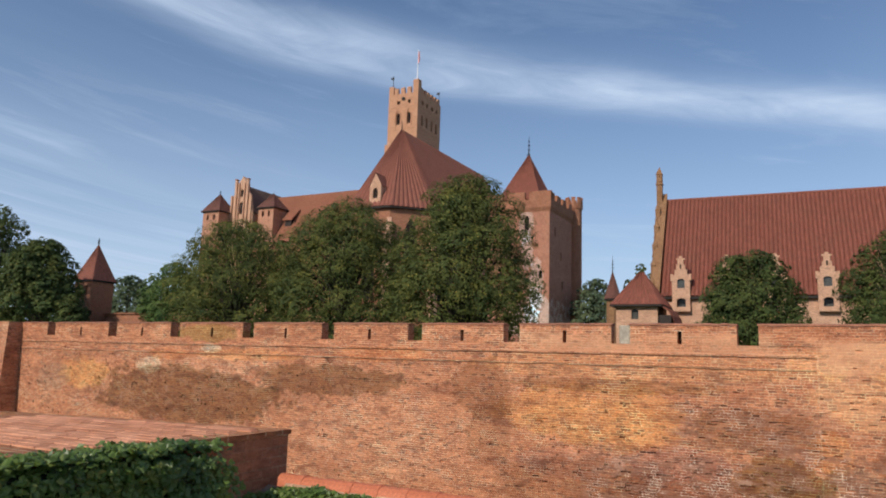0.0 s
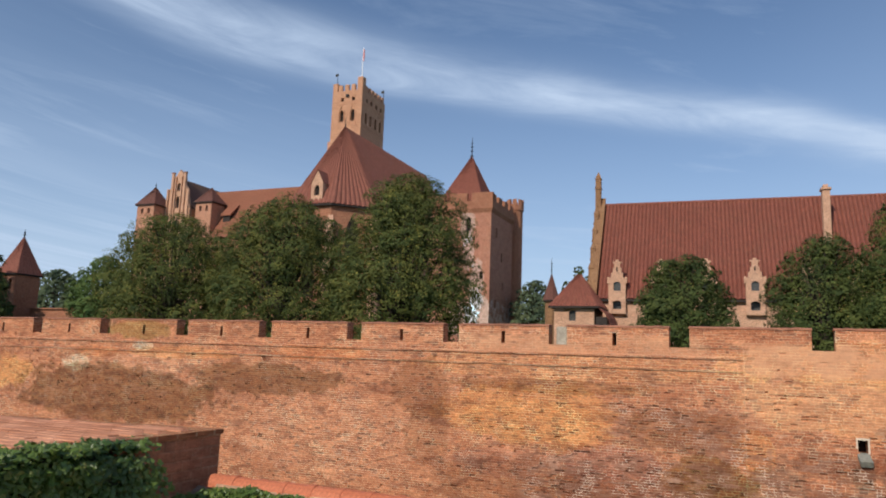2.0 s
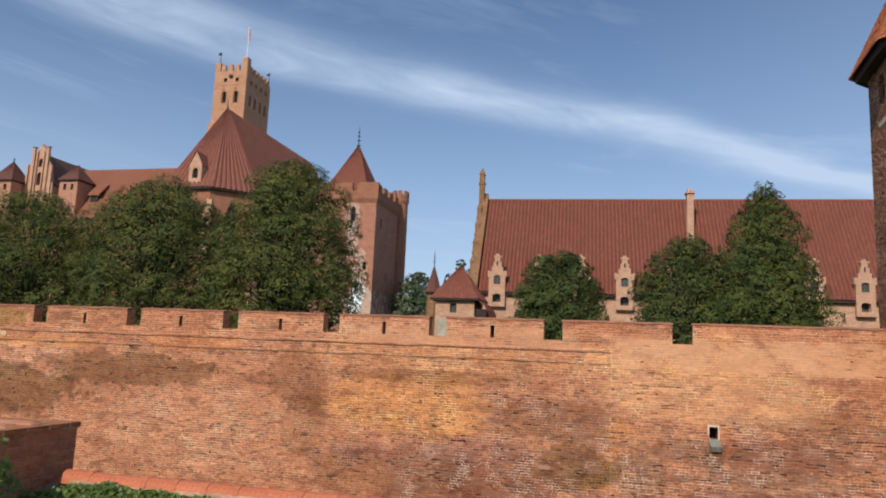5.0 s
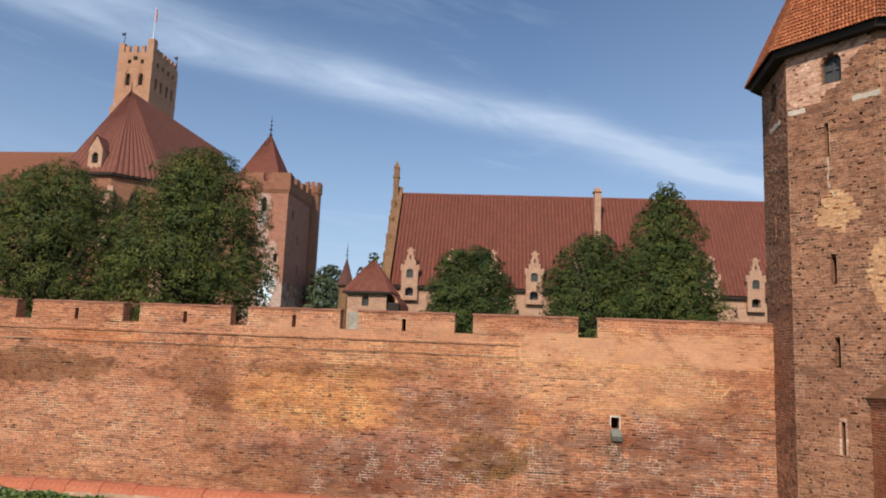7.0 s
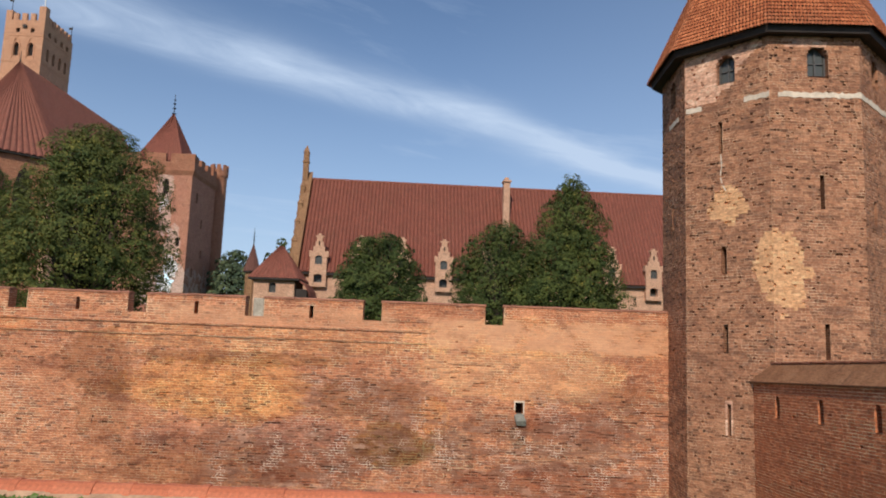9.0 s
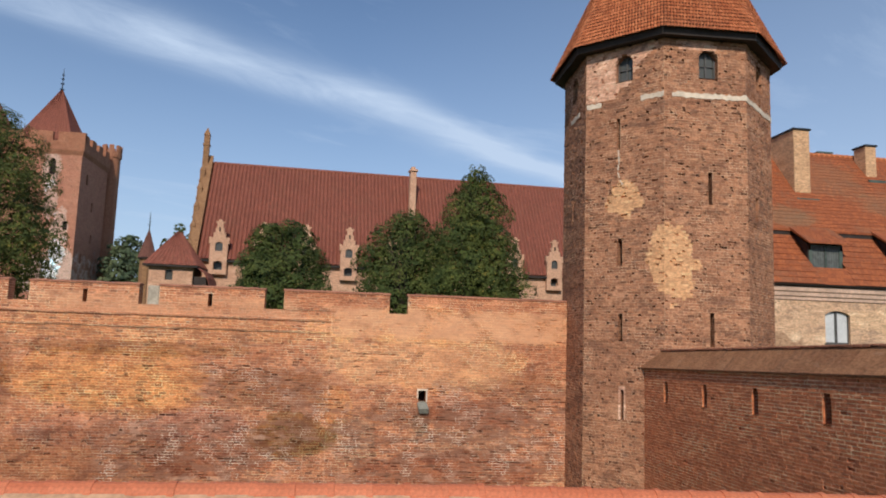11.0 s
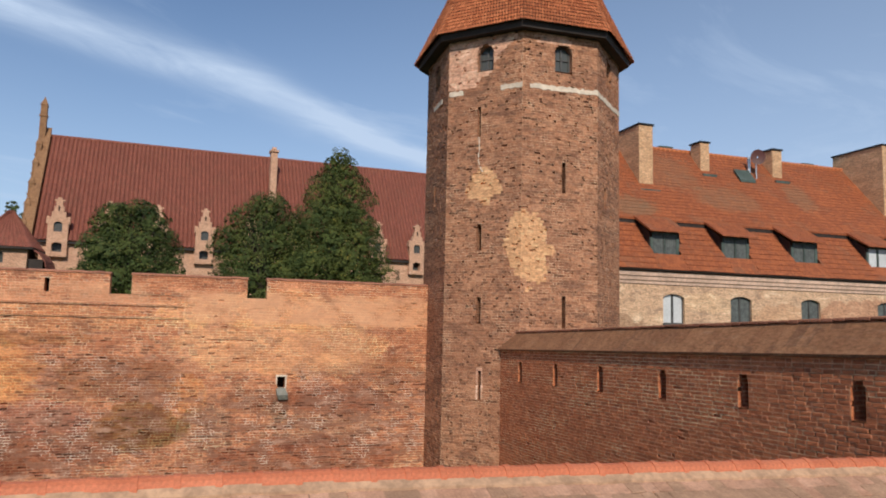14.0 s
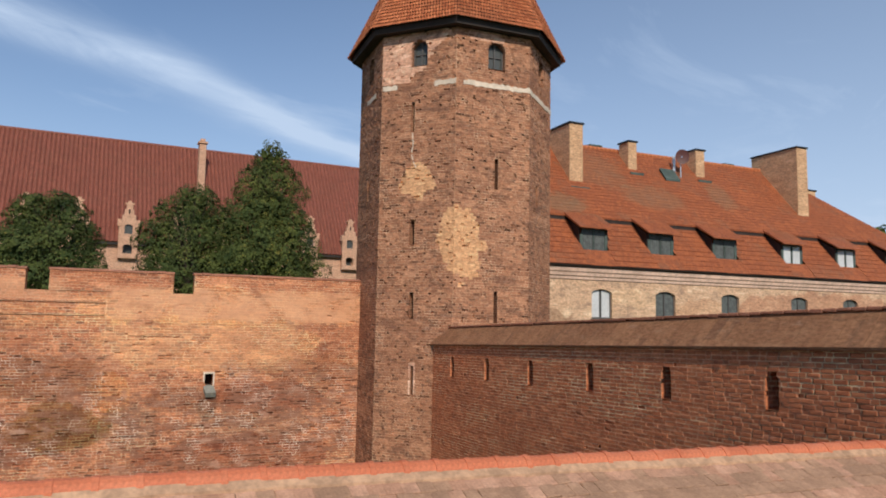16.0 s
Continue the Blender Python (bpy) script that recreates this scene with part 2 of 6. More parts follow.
def tiles(name, c1, c2, wide, high, moss=0.0, moss_colour=(0.16, 0.13, 0.07), step=0.03, bands=False, patches=()):
    """Clay roof tiles by the UV map: rows that overlap, single tints, moss and lichen."""
    m = Nodes(name, 0.8, 0.3)
    uv = m.coord()
    b = m.n("ShaderNodeTexBrick")
    b.offset = 0.5
    m.put(uv, b.inputs["Vector"])
    for key, value in (("Scale", 1.0), ("Mortar Size", 0.008), ("Mortar Smooth", 0.3), ("Brick Width", wide), ("Row Height", high), ("Bias", -0.1)):
        b.inputs[key].default_value = value
    b.inputs["Color1"].default_value, b.inputs["Color2"].default_value = (*c1, 1), (*c2, 1)
    b.inputs["Mortar"].default_value = (*[c * 0.35 for c in c1], 1)
    col = b.outputs["Color"]
    big = m.noise(uv, 0.3, 6, 0.65, 0.4)
    col = m.mix(m.math("MULTIPLY", m.ramp(big, 0.4, 0.7), 0.45), col, tuple(c * 0.6 for c in c1))
    if bands:
        streaks = m.noise(m.coord(scale=(3.2, 0.12, 1)), 1.0, 5, 0.7)
        col = m.mix(m.math("MULTIPLY", m.ramp(streaks, 0.45, 0.7), 0.55), col, tuple(c * 0.5 for c in c1))
    lichen = m.noise(m.coord(shift=(7, 3, 0)), 0.55, 7, 0.7, 0.5)
    col = m.mix(m.math("MULTIPLY", m.ramp(lichen, 0.50, 0.64), moss), col, moss_colour)
    for px_, py_, rx, ry, strength in patches:
        sp = m.n("ShaderNodeSeparateXYZ")
        m.put(m.coord("Object"), sp.inputs[0])
        dx = m.math("DIVIDE", m.math("SUBTRACT", sp.outputs[0], px_), rx)
        dy = m.math("DIVIDE", m.math("SUBTRACT", sp.outputs[1], py_), ry)
        d = m.math("ADD", m.math("ADD", m.math("MULTIPLY", dx, dx), m.math("MULTIPLY", dy, dy)), m.math("MULTIPLY", m.math("SUBTRACT", m.noise(uv, 1.1, 7, 0.75), 0.5), 3.6))
        col = m.mix(m.math("MULTIPLY", m.math("SUBTRACT", 1.0, m.ramp(d, 0.4, 1.1)), strength), col, (0.22, 0.15, 0.085))
        col = m.mix(m.math("MULTIPLY", m.math("SUBTRACT", 1.0, m.ramp(d, -0.5, 0.1)), strength * 0.7), col, m.mix(m.ramp(m.noise(uv, 5.0, 4, 0.7), 0.54, 0.60), (0.20, 0.14, 0.085), (0.42, 0.34, 0.27)))
    fine = m.noise(uv, 9, 5, 0.7)
    col = m.mix(1.0, col, m.mix(m.ramp(fine, 0.25, 0.75), (0.75, 0.75, 0.75), (1.15, 1.15, 1.15)), "MULTIPLY")
    sp = m.n("ShaderNodeSeparateXYZ")
    m.put(uv, sp.inputs[0])
    row = m.math("FRACT", m.math("DIVIDE", sp.outputs[1], high))
    m.bump(m.math("ADD", m.math("SUBTRACT", m.math("MULTIPLY", row, -1.0), b.outputs["Fac"]), m.math("MULTIPLY", fine, 0.4)), 0.6, step)
    return m.done(col)


def plain(name, colour, rough=0.7, grain=20.0, vary=0.25, spec=0.3, metal=0.0, kind="Object", patch=1.0):
    m = Nodes(name, rough, spec)
    m.bsdf.inputs["Metallic"].default_value = metal
    where = m.coord(kind)
    f = m.noise(where, grain, 5, 0.65)
    g = m.noise(where, patch, 4, 0.6)
    dark, light = tuple(c * (1 - vary) for c in colour), tuple(min(1, c * (1 + vary)) for c in colour)
    col = m.mix(m.ramp(m.math("ADD", m.math("MULTIPLY", f, 0.5), m.math("MULTIPLY", g, 0.5)), 0.35, 0.65), dark, light)
    m.bump(f, 0.3, 0.01)
    return m.done(col)


def foliage(name, c1, c2, c3, through_light=0.25, rough=0.7, gloss=0.2):
    """Leaves: tints from leaf to leaf and clump to clump, a soft gloss and some light through the blade."""
    m = Nodes(name, rough, gloss)
    g = m.n("ShaderNodeNewGeometry")
    r = g.outputs["Random Per Island"]
    clump = m.noise(m.coord("Object"), 0.55, 4, 0.6)
    col = m.mix(m.ramp(clump, 0.35, 0.65), c1, c2)
    col = m.mix(m.ramp(r, 0.90, 0.99), col, c3)
    branch = m.noise(m.coord("Object", shift=(5, 2, 8)), 0.9, 3, 0.6)
    col = m.mix(1.0, col, m.mix(m.ramp(branch, 0.36, 0.62), (0.62, 0.70, 0.76), (1.22, 1.16, 1.05)), "MULTIPLY")
    col = m.mix(1.0, col, m.mix(m.math("FRACT", m.math("MULTIPLY", r, 7.3)), (0.82, 0.82, 0.82), (1.15, 1.15, 1.12)), "MULTIPLY")
    m.done(col)
    soft = m.n("ShaderNodeBsdfTranslucent")
    m.put(col, soft.inputs[0])
    both = m.n("ShaderNodeMixShader")
    both.inputs[0].default_value = through_light
    m.put(m.bsdf.outputs[0], both.inputs[1]), m.put(soft.outputs[0], both.inputs[2])
    m.put(both.outputs[0], m.t.nodes["Material Output"].inputs[0])
    return m.mat


def pane_glass(name, colour=(0.085, 0.09, 0.085)):
    m = Nodes(name, 0.12, 0.28)
    w = m.noise(m.coord("Object"), 1.2, 2)
    m.bump(w, 0.15, 0.02)
    return m.done(colour)


# weathering tints: what a patch does to the brick's colour
RUST, MAROON = (1.10, 0.95, 0.72), (0.66, 0.55, 0.55)
ORANGE, BROWN, GREY = (1.12, 1.10, 0.86), (0.52, 0.51, 0.44), (0.55, 0.75, 0.85)
BUFF = (1.24, 1.36, 1.20)
PURPLE = (0.80, 0.76, 0.92)
PINK, CREAM, GREEN = (1.18, 1.30, 1.38), (1.35, 2.1, 2.6), (0.78, 0.98, 0.68)
OLIVE, GREYISH, DUSK = (0.55, 0.53, 0.36), (0.80, 0.98, 1.10), (0.56, 0.50, 0.45)
WALL_LOOK = dict(c1=(0.62, 0.27, 0.150), c2=(0.40, 0.155, 0.090), mortar=(0.84, 0.66, 0.48), joint=0.016, dark=0.6, mottle=0.35, blots=0.75, pale=0.4,
    ruined=((4.8, -3.0, 6.4, 1.9, 0.8), (-5.8, -3.4, 4.6, 1.6, 0.8), (-2.9, -0.7, 3.2, 1.0, 0.55), (7.4, -1.2, 3.6, 1.0, 0.6), (-20.0, -1.0, 36.0, 4.2, 0.18)),
    rendered=((5.0, 2.3, 6.2, 0.75, 0.75), (-8.0, 2.75, 7.0, 0.5, 0.5), (3.6, 0.6, 4.6, 1.2, 0.35)), stains=(
    # the far stretch: one large brown stain with a clear edge, orange and lime above it
    (-35.4, -0.75, 7.9, 1.75, BROWN, 0.95), (-24.6, 0.55, 5.6, 0.85, BROWN, 0.85), (-44.4, 0.3, 2.5, 1.15, ORANGE, 0.9), (-44.0, 0.2, 2.2, 0.9, BUFF, 0.6),
    (-47.6, -0.1, 1.9, 1.0, GREYISH, 0.7), (-38.3, 1.0, 1.2, 0.5, CREAM, 0.6), (-33.0, 2.08, 0.9, 0.26, CREAM, 0.8), (-32.1, 1.1, 4.0, 0.55, PINK, 0.75), (-36.6, 1.7, 2.0, 0.4, RUST, 0.6),
    (-30.5, 1.75, 4.0, 0.35, ORANGE, 0.7), (-21.0, 2.0, 3.6, 0.45, RUST, 0.55), (-33.1, 3.0, 2.6, 0.55, GREEN, 0.8), (-20.3, -2.2, 6.5, 2.0, PINK, 0.45), (-15.1, 0.5, 1.7, 1.6, DUSK, 0.65), (-14.6, -1.6, 1.2, 1.8, DUSK, 0.5),
    # orange and yellow bricks with a green line above
    (-9.4, -0.5, 4.6, 1.5, ORANGE, 0.95), (-9.6, -0.7, 3.4, 1.0, BUFF, 0.35), (-8.6, 0.86, 5.2, 0.34, OLIVE, 0.5), (-7.5, 1.7, 8.5, 0.6, BUFF, 0.6), (-10.0, 3.1, 7.5, 0.5, PINK, 0.4),
    (-3.0, -0.7, 2.7, 0.95, DUSK, 0.75), (-1.9, -2.7, 2.0, 1.05, OLIVE, 0.9), (-1.9, -2.8, 1.5, 0.8, BROWN, 0.5), (-0.2, -1.35, 0.85, 0.9, ORANGE, 0.9), (-5.7, -2.3, 2.2, 0.8, PURPLE, 0.8),
    (-5.6, -3.6, 3.2, 0.9, MAROON, 0.9), (-10.0, -3.6, 4.4, 1.3, DUSK, 0.6), (-10.5, -2.6, 3.0, 0.7, PURPLE, 0.5),
    # beside the tower: buff above, broken brown and pink below
    (3.7, 0.6, 4.9, 1.3, BUFF, 0.85), (4.8, 2.2, 6.8, 0.9, BUFF, 0.7), (0.6, -2.85, 1.3, 0.9, GREYISH, 0.7), (5.7, -2.8, 2.5, 0.8, GREYISH, 0.6), (6.1, -1.65, 2.7, 0.75, MAROON, 0.85),
    (2.9, -1.7, 1.6, 0.6, DUSK, 0.6), (4.8, -4.0, 4.2, 0.85, MAROON, 0.95), (8.2, -0.5, 2.0, 0.8, DUSK, 0.5), (3.66, -2.0, 0.40, 0.6, GREY, 0.6)))
M_WALL = brick("castle_wall_brick", **WALL_LOOK)
M_WALL_BRICK = brick("castle_wall_single_brick", laid="brick", **WALL_LOOK)
M_WALL_JOINT = brick("castle_wall_joint", laid="joint", **WALL_LOOK)
M_CAP = plain("coping_brick", (0.40, 0.17, 0.10), 0.9, 18, 0.35)
TOWER_LOOK = dict(c1=(0.49, 0.245, 0.152), c2=(0.28, 0.137, 0.09), mortar=(0.62, 0.45, 0.33), dark=0.62, mottle=0.4, joint=0.016, blots=0.7, pale=0.12, pits=0.35, burnt=(0.12, 0.062, 0.04))
M_TOWER = brick("tower_brick", **TOWER_LOOK)
M_TOWER_BRICK = brick("tower_single_brick", laid="brick", **TOWER_LOOK)
M_TOWER_JOINT = brick("tower_joint", laid="joint", **TOWER_LOOK)
M_TOWER_PATCH = brick("repair_brick", (0.76, 0.48, 0.29), (0.60, 0.35, 0.20), (0.60, 0.40, 0.25), dark=0.2, mottle=0.2, laid="brick")
LOW_LOOK = dict(c1=(0.58, 0.225, 0.115), c2=(0.43, 0.155, 0.082), mortar=(0.95, 0.70, 0.50), joint=0.016, wide=0.29, high=0.095, dark=0.35, mottle=0.3, blots=0.35, burnt=(0.16, 0.065, 0.04))
M_LOW = brick("low_wall_brick", **LOW_LOOK)
M_LOW_BRICK = brick("low_wall_single_brick", laid="brick", **LOW_LOOK)
M_LOW_JOINT = brick("low_wall_joint", laid="joint", **LOW_LOOK)
M_LOW_CAP = brick("low_wall_coping", (0.36, 0.195, 0.115), (0.28, 0.145, 0.085), (0.25, 0.15, 0.09), wide=0.3, high=0.6, dark=0.3, mottle=0.4)
M_LIGHT = brick("pale_gothic_brick", (0.72, 0.475, 0.365), (0.60, 0.375, 0.28), (0.66, 0.48, 0.37), dark=0.2, mottle=0.25)
M_RED = brick("red_gothic_brick", (0.48, 0.23, 0.155), (0.37, 0.17, 0.115), (0.45, 0.28, 0.19), dark=0.4, mottle=0.35, pale=0.25)
M_RED_TOWER = brick("plaster_worn_brick", (0.58, 0.29, 0.22), (0.46, 0.22, 0.165), (0.45, 0.28, 0.19), dark=0.4, mottle=0.3, pale=0.2, stains=(
    (-38.6, 22.0, 1.2, 3.0, CREAM, 0.7), (-38.3, 18.0, 0.9, 3.0, CREAM, 0.6), (-37.0, 13.0, 1.2, 4.0, CREAM, 0.7), (-36.8, 8.8, 2.0, 4.0, CREAM, 0.85), (-39.0, 8.0, 2.6, 2.6, CREAM, 0.8)))
M_ROSE = brick("rose_gothic_brick", (0.64, 0.355, 0.265), (0.52, 0.27, 0.195), (0.56, 0.38, 0.28), dark=0.25, mottle=0.25, pale=0.3)
M_HOUSE = brick("house_brick", (0.77, 0.57, 0.42), (0.62, 0.42, 0.30), (0.68, 0.55, 0.45), wide=0.26, high=0.085, dark=0.35, mottle=0.2, pale=0.35, blots=0.8, stains=(
    (45.0, 2.9, 8.5, 1.5, (0.78, 0.60, 0.55), 0.75), (34.0, 2.6, 3.0, 0.9, (0.86, 0.74, 0.66), 0.6), (21.5, 2.0, 2.5, 0.8, (0.55, 0.50, 0.48), 0.7), (28.5, 3.4, 2.2, 0.6, (1.1, 1.12, 1.05), 0.6)))
M_PLASTER = plain("pale_plaster", (0.66, 0.45, 0.34), 0.95, 5, 0.22, patch=0.8)
M_PEEL = brick("peeling_brick", (0.80, 0.52, 0.40), (0.62, 0.36, 0.27), (0.60, 0.45, 0.33), dark=0.2, mottle=0.3, pale=0.5, blots=0.9, pits=0.3, laid="brick")
M_LIME = plain("white_lime_band", (0.64, 0.53, 0.41), 0.9, 6, 0.2)
M_ROOF_WING = tiles("wing_roof_tiles", (0.305, 0.098, 0.064), (0.215, 0.070, 0.048), 0.3, 0.4, 0.15, bands=True)
M_ROOF_CHURCH = tiles("church_roof_tiles", (0.32, 0.115, 0.078), (0.25, 0.088, 0.058), 0.3, 0.4, 0.25, (0.20, 0.11, 0.075), bands=True)
M_ROOF_HOUSE = tiles("house_roof_tiles", (0.40, 0.118, 0.044), (0.25, 0.072, 0.031), 0.24, 0.3, 0.45, (0.21, 0.105, 0.06), 0.03, patches=(
    (29.5, 41.2, 2.6, 1.5, 0.28), (33.0, 39.6, 2.8, 1.0, 0.35), (39.6, 40.2, 1.2, 1.2, 0.4), (24.5, 38.6, 2.6, 0.7, 0.5)))
M_ROOF_DULL = tiles("dull_roof_tiles", (0.20, 0.12, 0.085), (0.16, 0.095, 0.07), 0.3, 0.4, 0.4, (0.13, 0.12, 0.09))
M_ROOF_TURRET = tiles("turret_roof_tiles", (0.19, 0.078, 0.058), (0.14, 0.06, 0.047), 0.3, 0.4, 0.2)
M_ROOF_TOWER = plain("tower_pantile", (0.50, 0.17, 0.07), 0.8, 6, 0.45, patch=1.4)
M_SLAB = plain("coping_slab", (0.36, 0.25, 0.18), 0.9, 12, 0.35, patch=2.5)
# dark wood; also the colour of the house roof's added shadow strip
M_WOOD_AND_SHADE = plain("dark_eave_wood", (0.035, 0.026, 0.022), 0.7, 14, 0.35)
M_GREEN_METAL = plain("green_sheet_metal", (0.075, 0.10, 0.085), 0.5, 6, 0.3)
M_FRAME = plain("painted_frame", (0.09, 0.085, 0.08), 0.5, 8, 0.25)
M_CURTAIN = plain("white_curtain", (0.55, 0.56, 0.56), 0.9, 10, 0.12)
M_NET = plain("grey_net_curtain", (0.10, 0.11, 0.105), 0.9, 10, 0.3, patch=4)
M_GLASS = pane_glass("window_glass")
# near-black paint for the shade inside openings
M_SHADE = plain("dark_recess", (0.025, 0.018, 0.015), 0.95, 5, 0.3)
M_IRON = plain("black_iron", (0.02, 0.02, 0.02), 0.5, 8, 0.3)
M_STONE = plain("grey_stone", (0.42, 0.36, 0.28), 0.9, 10, 0.3)
M_MOSSY = plain("mossy_stone", (0.19, 0.185, 0.155), 0.9, 10, 0.35)
M_WHITE = plain("white_paint", (0.80, 0.80, 0.80), 0.5, 5, 0.06)
M_STEEL = plain("flue_steel", (0.6, 0.6, 0.6), 0.35, 5, 0.1, metal=0.9)
M_DISH = plain("red_brown_dish", (0.09, 0.028, 0.024), 0.5, 6, 0.2)
M_BARK = plain("bark", (0.060, 0.048, 0.036), 0.95, 9, 0.4)
M_GROUND = plain("grass_ground", (0.07, 0.10, 0.035), 0.95, 3, 0.4, patch=0.15)
M_LEAF = foliage("tree_leaves", (0.086, 0.116, 0.036), (0.155, 0.166, 0.045), (0.32, 0.27, 0.065), 0.27)
# far trees: air haze mixed into the leaf colour
M_LEAF_HAZE = foliage("distant_leaves", (0.105, 0.145, 0.085), (0.145, 0.18, 0.10), (0.16, 0.19, 0.10), 0.25)
M_LEAF_DARK = foliage("dark_leaves", (0.064, 0.096, 0.030), (0.100, 0.125, 0.036), (0.19, 0.18, 0.05), 0.2)
M_LEAF_MID = foliage("mixed_leaves", (0.070, 0.102, 0.030), (0.112, 0.136, 0.037), (0.24, 0.21, 0.05), 0.2)
M_LEAF_LIGHT = foliage("light_leaves", (0.11, 0.185, 0.055), (0.15, 0.215, 0.065), (0.17, 0.19, 0.06), 0.27)
M_IVY = foliage("ivy_leaves", (0.080, 0.135, 0.028), (0.125, 0.185, 0.040), (0.24, 0.27, 0.07), 0.2, 0.42, 0.45)


# ---- building helpers ----
def metre_uv(bm):
    """UV in metres: u level along the face, v up its slope."""
    layer = bm.loops.layers.uv.verify()
    bm.normal_update()
    for f in bm.faces:
        n = f.normal
        if abs(n.z) > 0.97:
            a, b = Vector((1, 0, 0)), Vector((0, 1, 0))
        else:
            a = Vector((-n.y, n.x, 0)).normalized()
            b = n.cross(a)
        for lp in f.loops:
            lp[layer].uv = (lp.vert.co.dot(a), lp.vert.co.dot(b))


def mesh_of(name, bm, mat, uv=True):
    bmesh.ops.recalc_face_normals(bm, faces=bm.faces)
    if uv:
        metre_uv(bm)
    me = bpy.data.meshes.new(name)
    bm.to_mesh(me)
    bm.free()
    me.materials.append(mat)
    return me


def part(name, bm, material, parent=None, label=""):
    ob = new(name, mesh_of(name, bm, material))
    if parent:
        ob.parent = parent
    return tagged(ob, label)


def thing(name, label, category, x=0, y=0, z=0, group="", kind=""):
    ob = new(name)
    ob.location = (x, y, z)
    ob.empty_display_size = 0.3
    return tagged(ob, label, category, group, kind)


def under(ob, parent):
    """Parent ob, whose mesh is in world metres, without moving it."""
    ob.parent = parent
    ob.matrix_parent_inverse = Matrix.Translation(parent.location).inverted()
    return ob


def turned_out(ob):
    """Shift a far thing by a seventh of a degree round the terrace."""
    a = radians(-0.15)
    x, y, z = ob.location
    ob.location = (x * math.cos(a) - y * math.sin(a), x * math.sin(a) + y * math.cos(a), z)
    return ob


def wpart(name, bm, material, parent, label=""):
    return under(part(name, bm, material, None, label), parent)


def quad(bm, *pts):
    return bm.faces.new([bm.verts.new(p) for p in pts])


def box(bm, x0, y0, z0, x1, y1, z1):
    v = [bm.verts.new((x, y, z)) for z in (z0, z1) for x, y in ((x0, y0), (x1, y0), (x1, y1), (x0, y1))]
    for f in ((3, 2, 1, 0), (4, 5, 6, 7), (0, 1, 5, 4), (1, 2, 6, 5), (2, 3, 7, 6), (3, 0, 4, 7)):
        bm.faces.new([v[k] for k in f])


def boxes(*rows):
    bm = bmesh.new()
    for r in rows:
        box(bm, *r)
    return bm


def soft_box(x0, y0, z0, x1, y1, z1, r=0.02):
    bm = boxes((x0, y0, z0, x1, y1, z1))
    bmesh.ops.bevel(bm, geom=bm.edges, offset=r, segments=1, affect="EDGES")
    return bm


def loft(bm, rings, closed=True, caps=True):
    """Skin rings of equally many points."""
    vs = [[bm.verts.new(p) for p in ring] for ring in rings]
    n = len(vs[0])
    for a, b in zip(vs, vs[1:]):
        for k in range(n if closed else n - 1):
            bm.faces.new((a[k], a[(k + 1) % n], b[(k + 1) % n], b[k]))
    if caps and closed:
        bm.faces.new(vs[0][::-1]), bm.faces.new(vs[-1])
    return bm


def ring(cx, cy, z, r, n=8, turn=0.0):
    return [(cx + r * math.cos(turn + 2 * math.pi * k / n), cy + r * math.sin(turn + 2 * math.pi * k / n), z) for k in range(n)]


def tube(x, y, z0, z1, r0, r1=None, n=10):
    return loft(bmesh.new(), [ring(x, y, z0, r0, n), ring(x, y, z1, r0 if r1 is None else r1, n)])


def pyramid(bm, pts, apex):
    v = [bm.verts.new(p) for p in pts]
    a = bm.verts.new(apex)
    for k in range(len(v)):
        bm.faces.new((v[k], v[(k + 1) % len(v)], a))
    bm.faces.new(v[::-1])


def pierced(bm, at, s0, s1, h0, h1, holes, depth):
    """A wall face in the (s, h) plane with openings (s0, s1, h0, h1, rise of the arch) and their reveals.
    at(s, h, d) gives the place at depth d behind the face."""
    ss = sorted({s0, s1, *[v for o in holes for v in o[:2]]})
    hs = sorted({h0, h1, *[v for o in holes for v in o[2:4]]})
    for a, b in zip(ss, ss[1:]):
        for c, d in zip(hs, hs[1:]):
            ms, mh = (a + b) / 2, (c + d) / 2
            if not any(o[0] < ms < o[1] and o[2] < mh < o[3] for o in holes):
                quad(bm, at(a, c, 0), at(b, c, 0), at(b, d, 0), at(a, d, 0))
    for a, b, c, d, rise in holes:
        n = 6 if rise else 1
        curve = [(a + (b - a) * k / n, d - rise + rise * math.sin(math.pi * k / n) ** 0.7) if rise else (a + (b - a) * k / n, d) for k in range(n + 1)]
        rim = [(a, c), *curve, (b, c)]
        for p, q in zip(rim, rim[1:] + rim[:1]):
            quad(bm, at(*p, 0), at(*q, 0), at(*q, depth), at(*p, depth))
        if rise:
            for p, q in zip(curve, curve[1:]):
                quad(bm, at(*p, 0), at(*q, 0), at(q[0], d, 0), at(p[0], d, 0))


def front(y):
    """Places on a wall that faces -y."""
    return lambda s, h, d: (s, y + d, h)


def side_left(x):
    """Places on a wall that faces -x."""
    return lambda s, h, d: (x + d, s, h)


def side_right(x):
    return lambda s, h, d: (x - d, s, h)


def block(bm, x0, y0, z0, x1, y1, z1, front_holes=(), right_holes=(), left_holes=(), depth=0.4):
    """A building's body whose front, left and right faces have openings; no floor."""
    pierced(bm, front(y0), x0, x1, z0, z1, front_holes, depth)
    pierced(bm, side_right(x1), y0, y1, z0, z1, right_holes, depth)
    pierced(bm, side_left(x0), y0, y1, z0, z1, left_holes, depth)
    quad(bm, (x0, y1, z0), (x1, y1, z0), (x1, y1, z1), (x0, y1, z1))
    quad(bm, (x0, y0, z1), (x1, y0, z1), (x1, y1, z1), (x0, y1, z1))


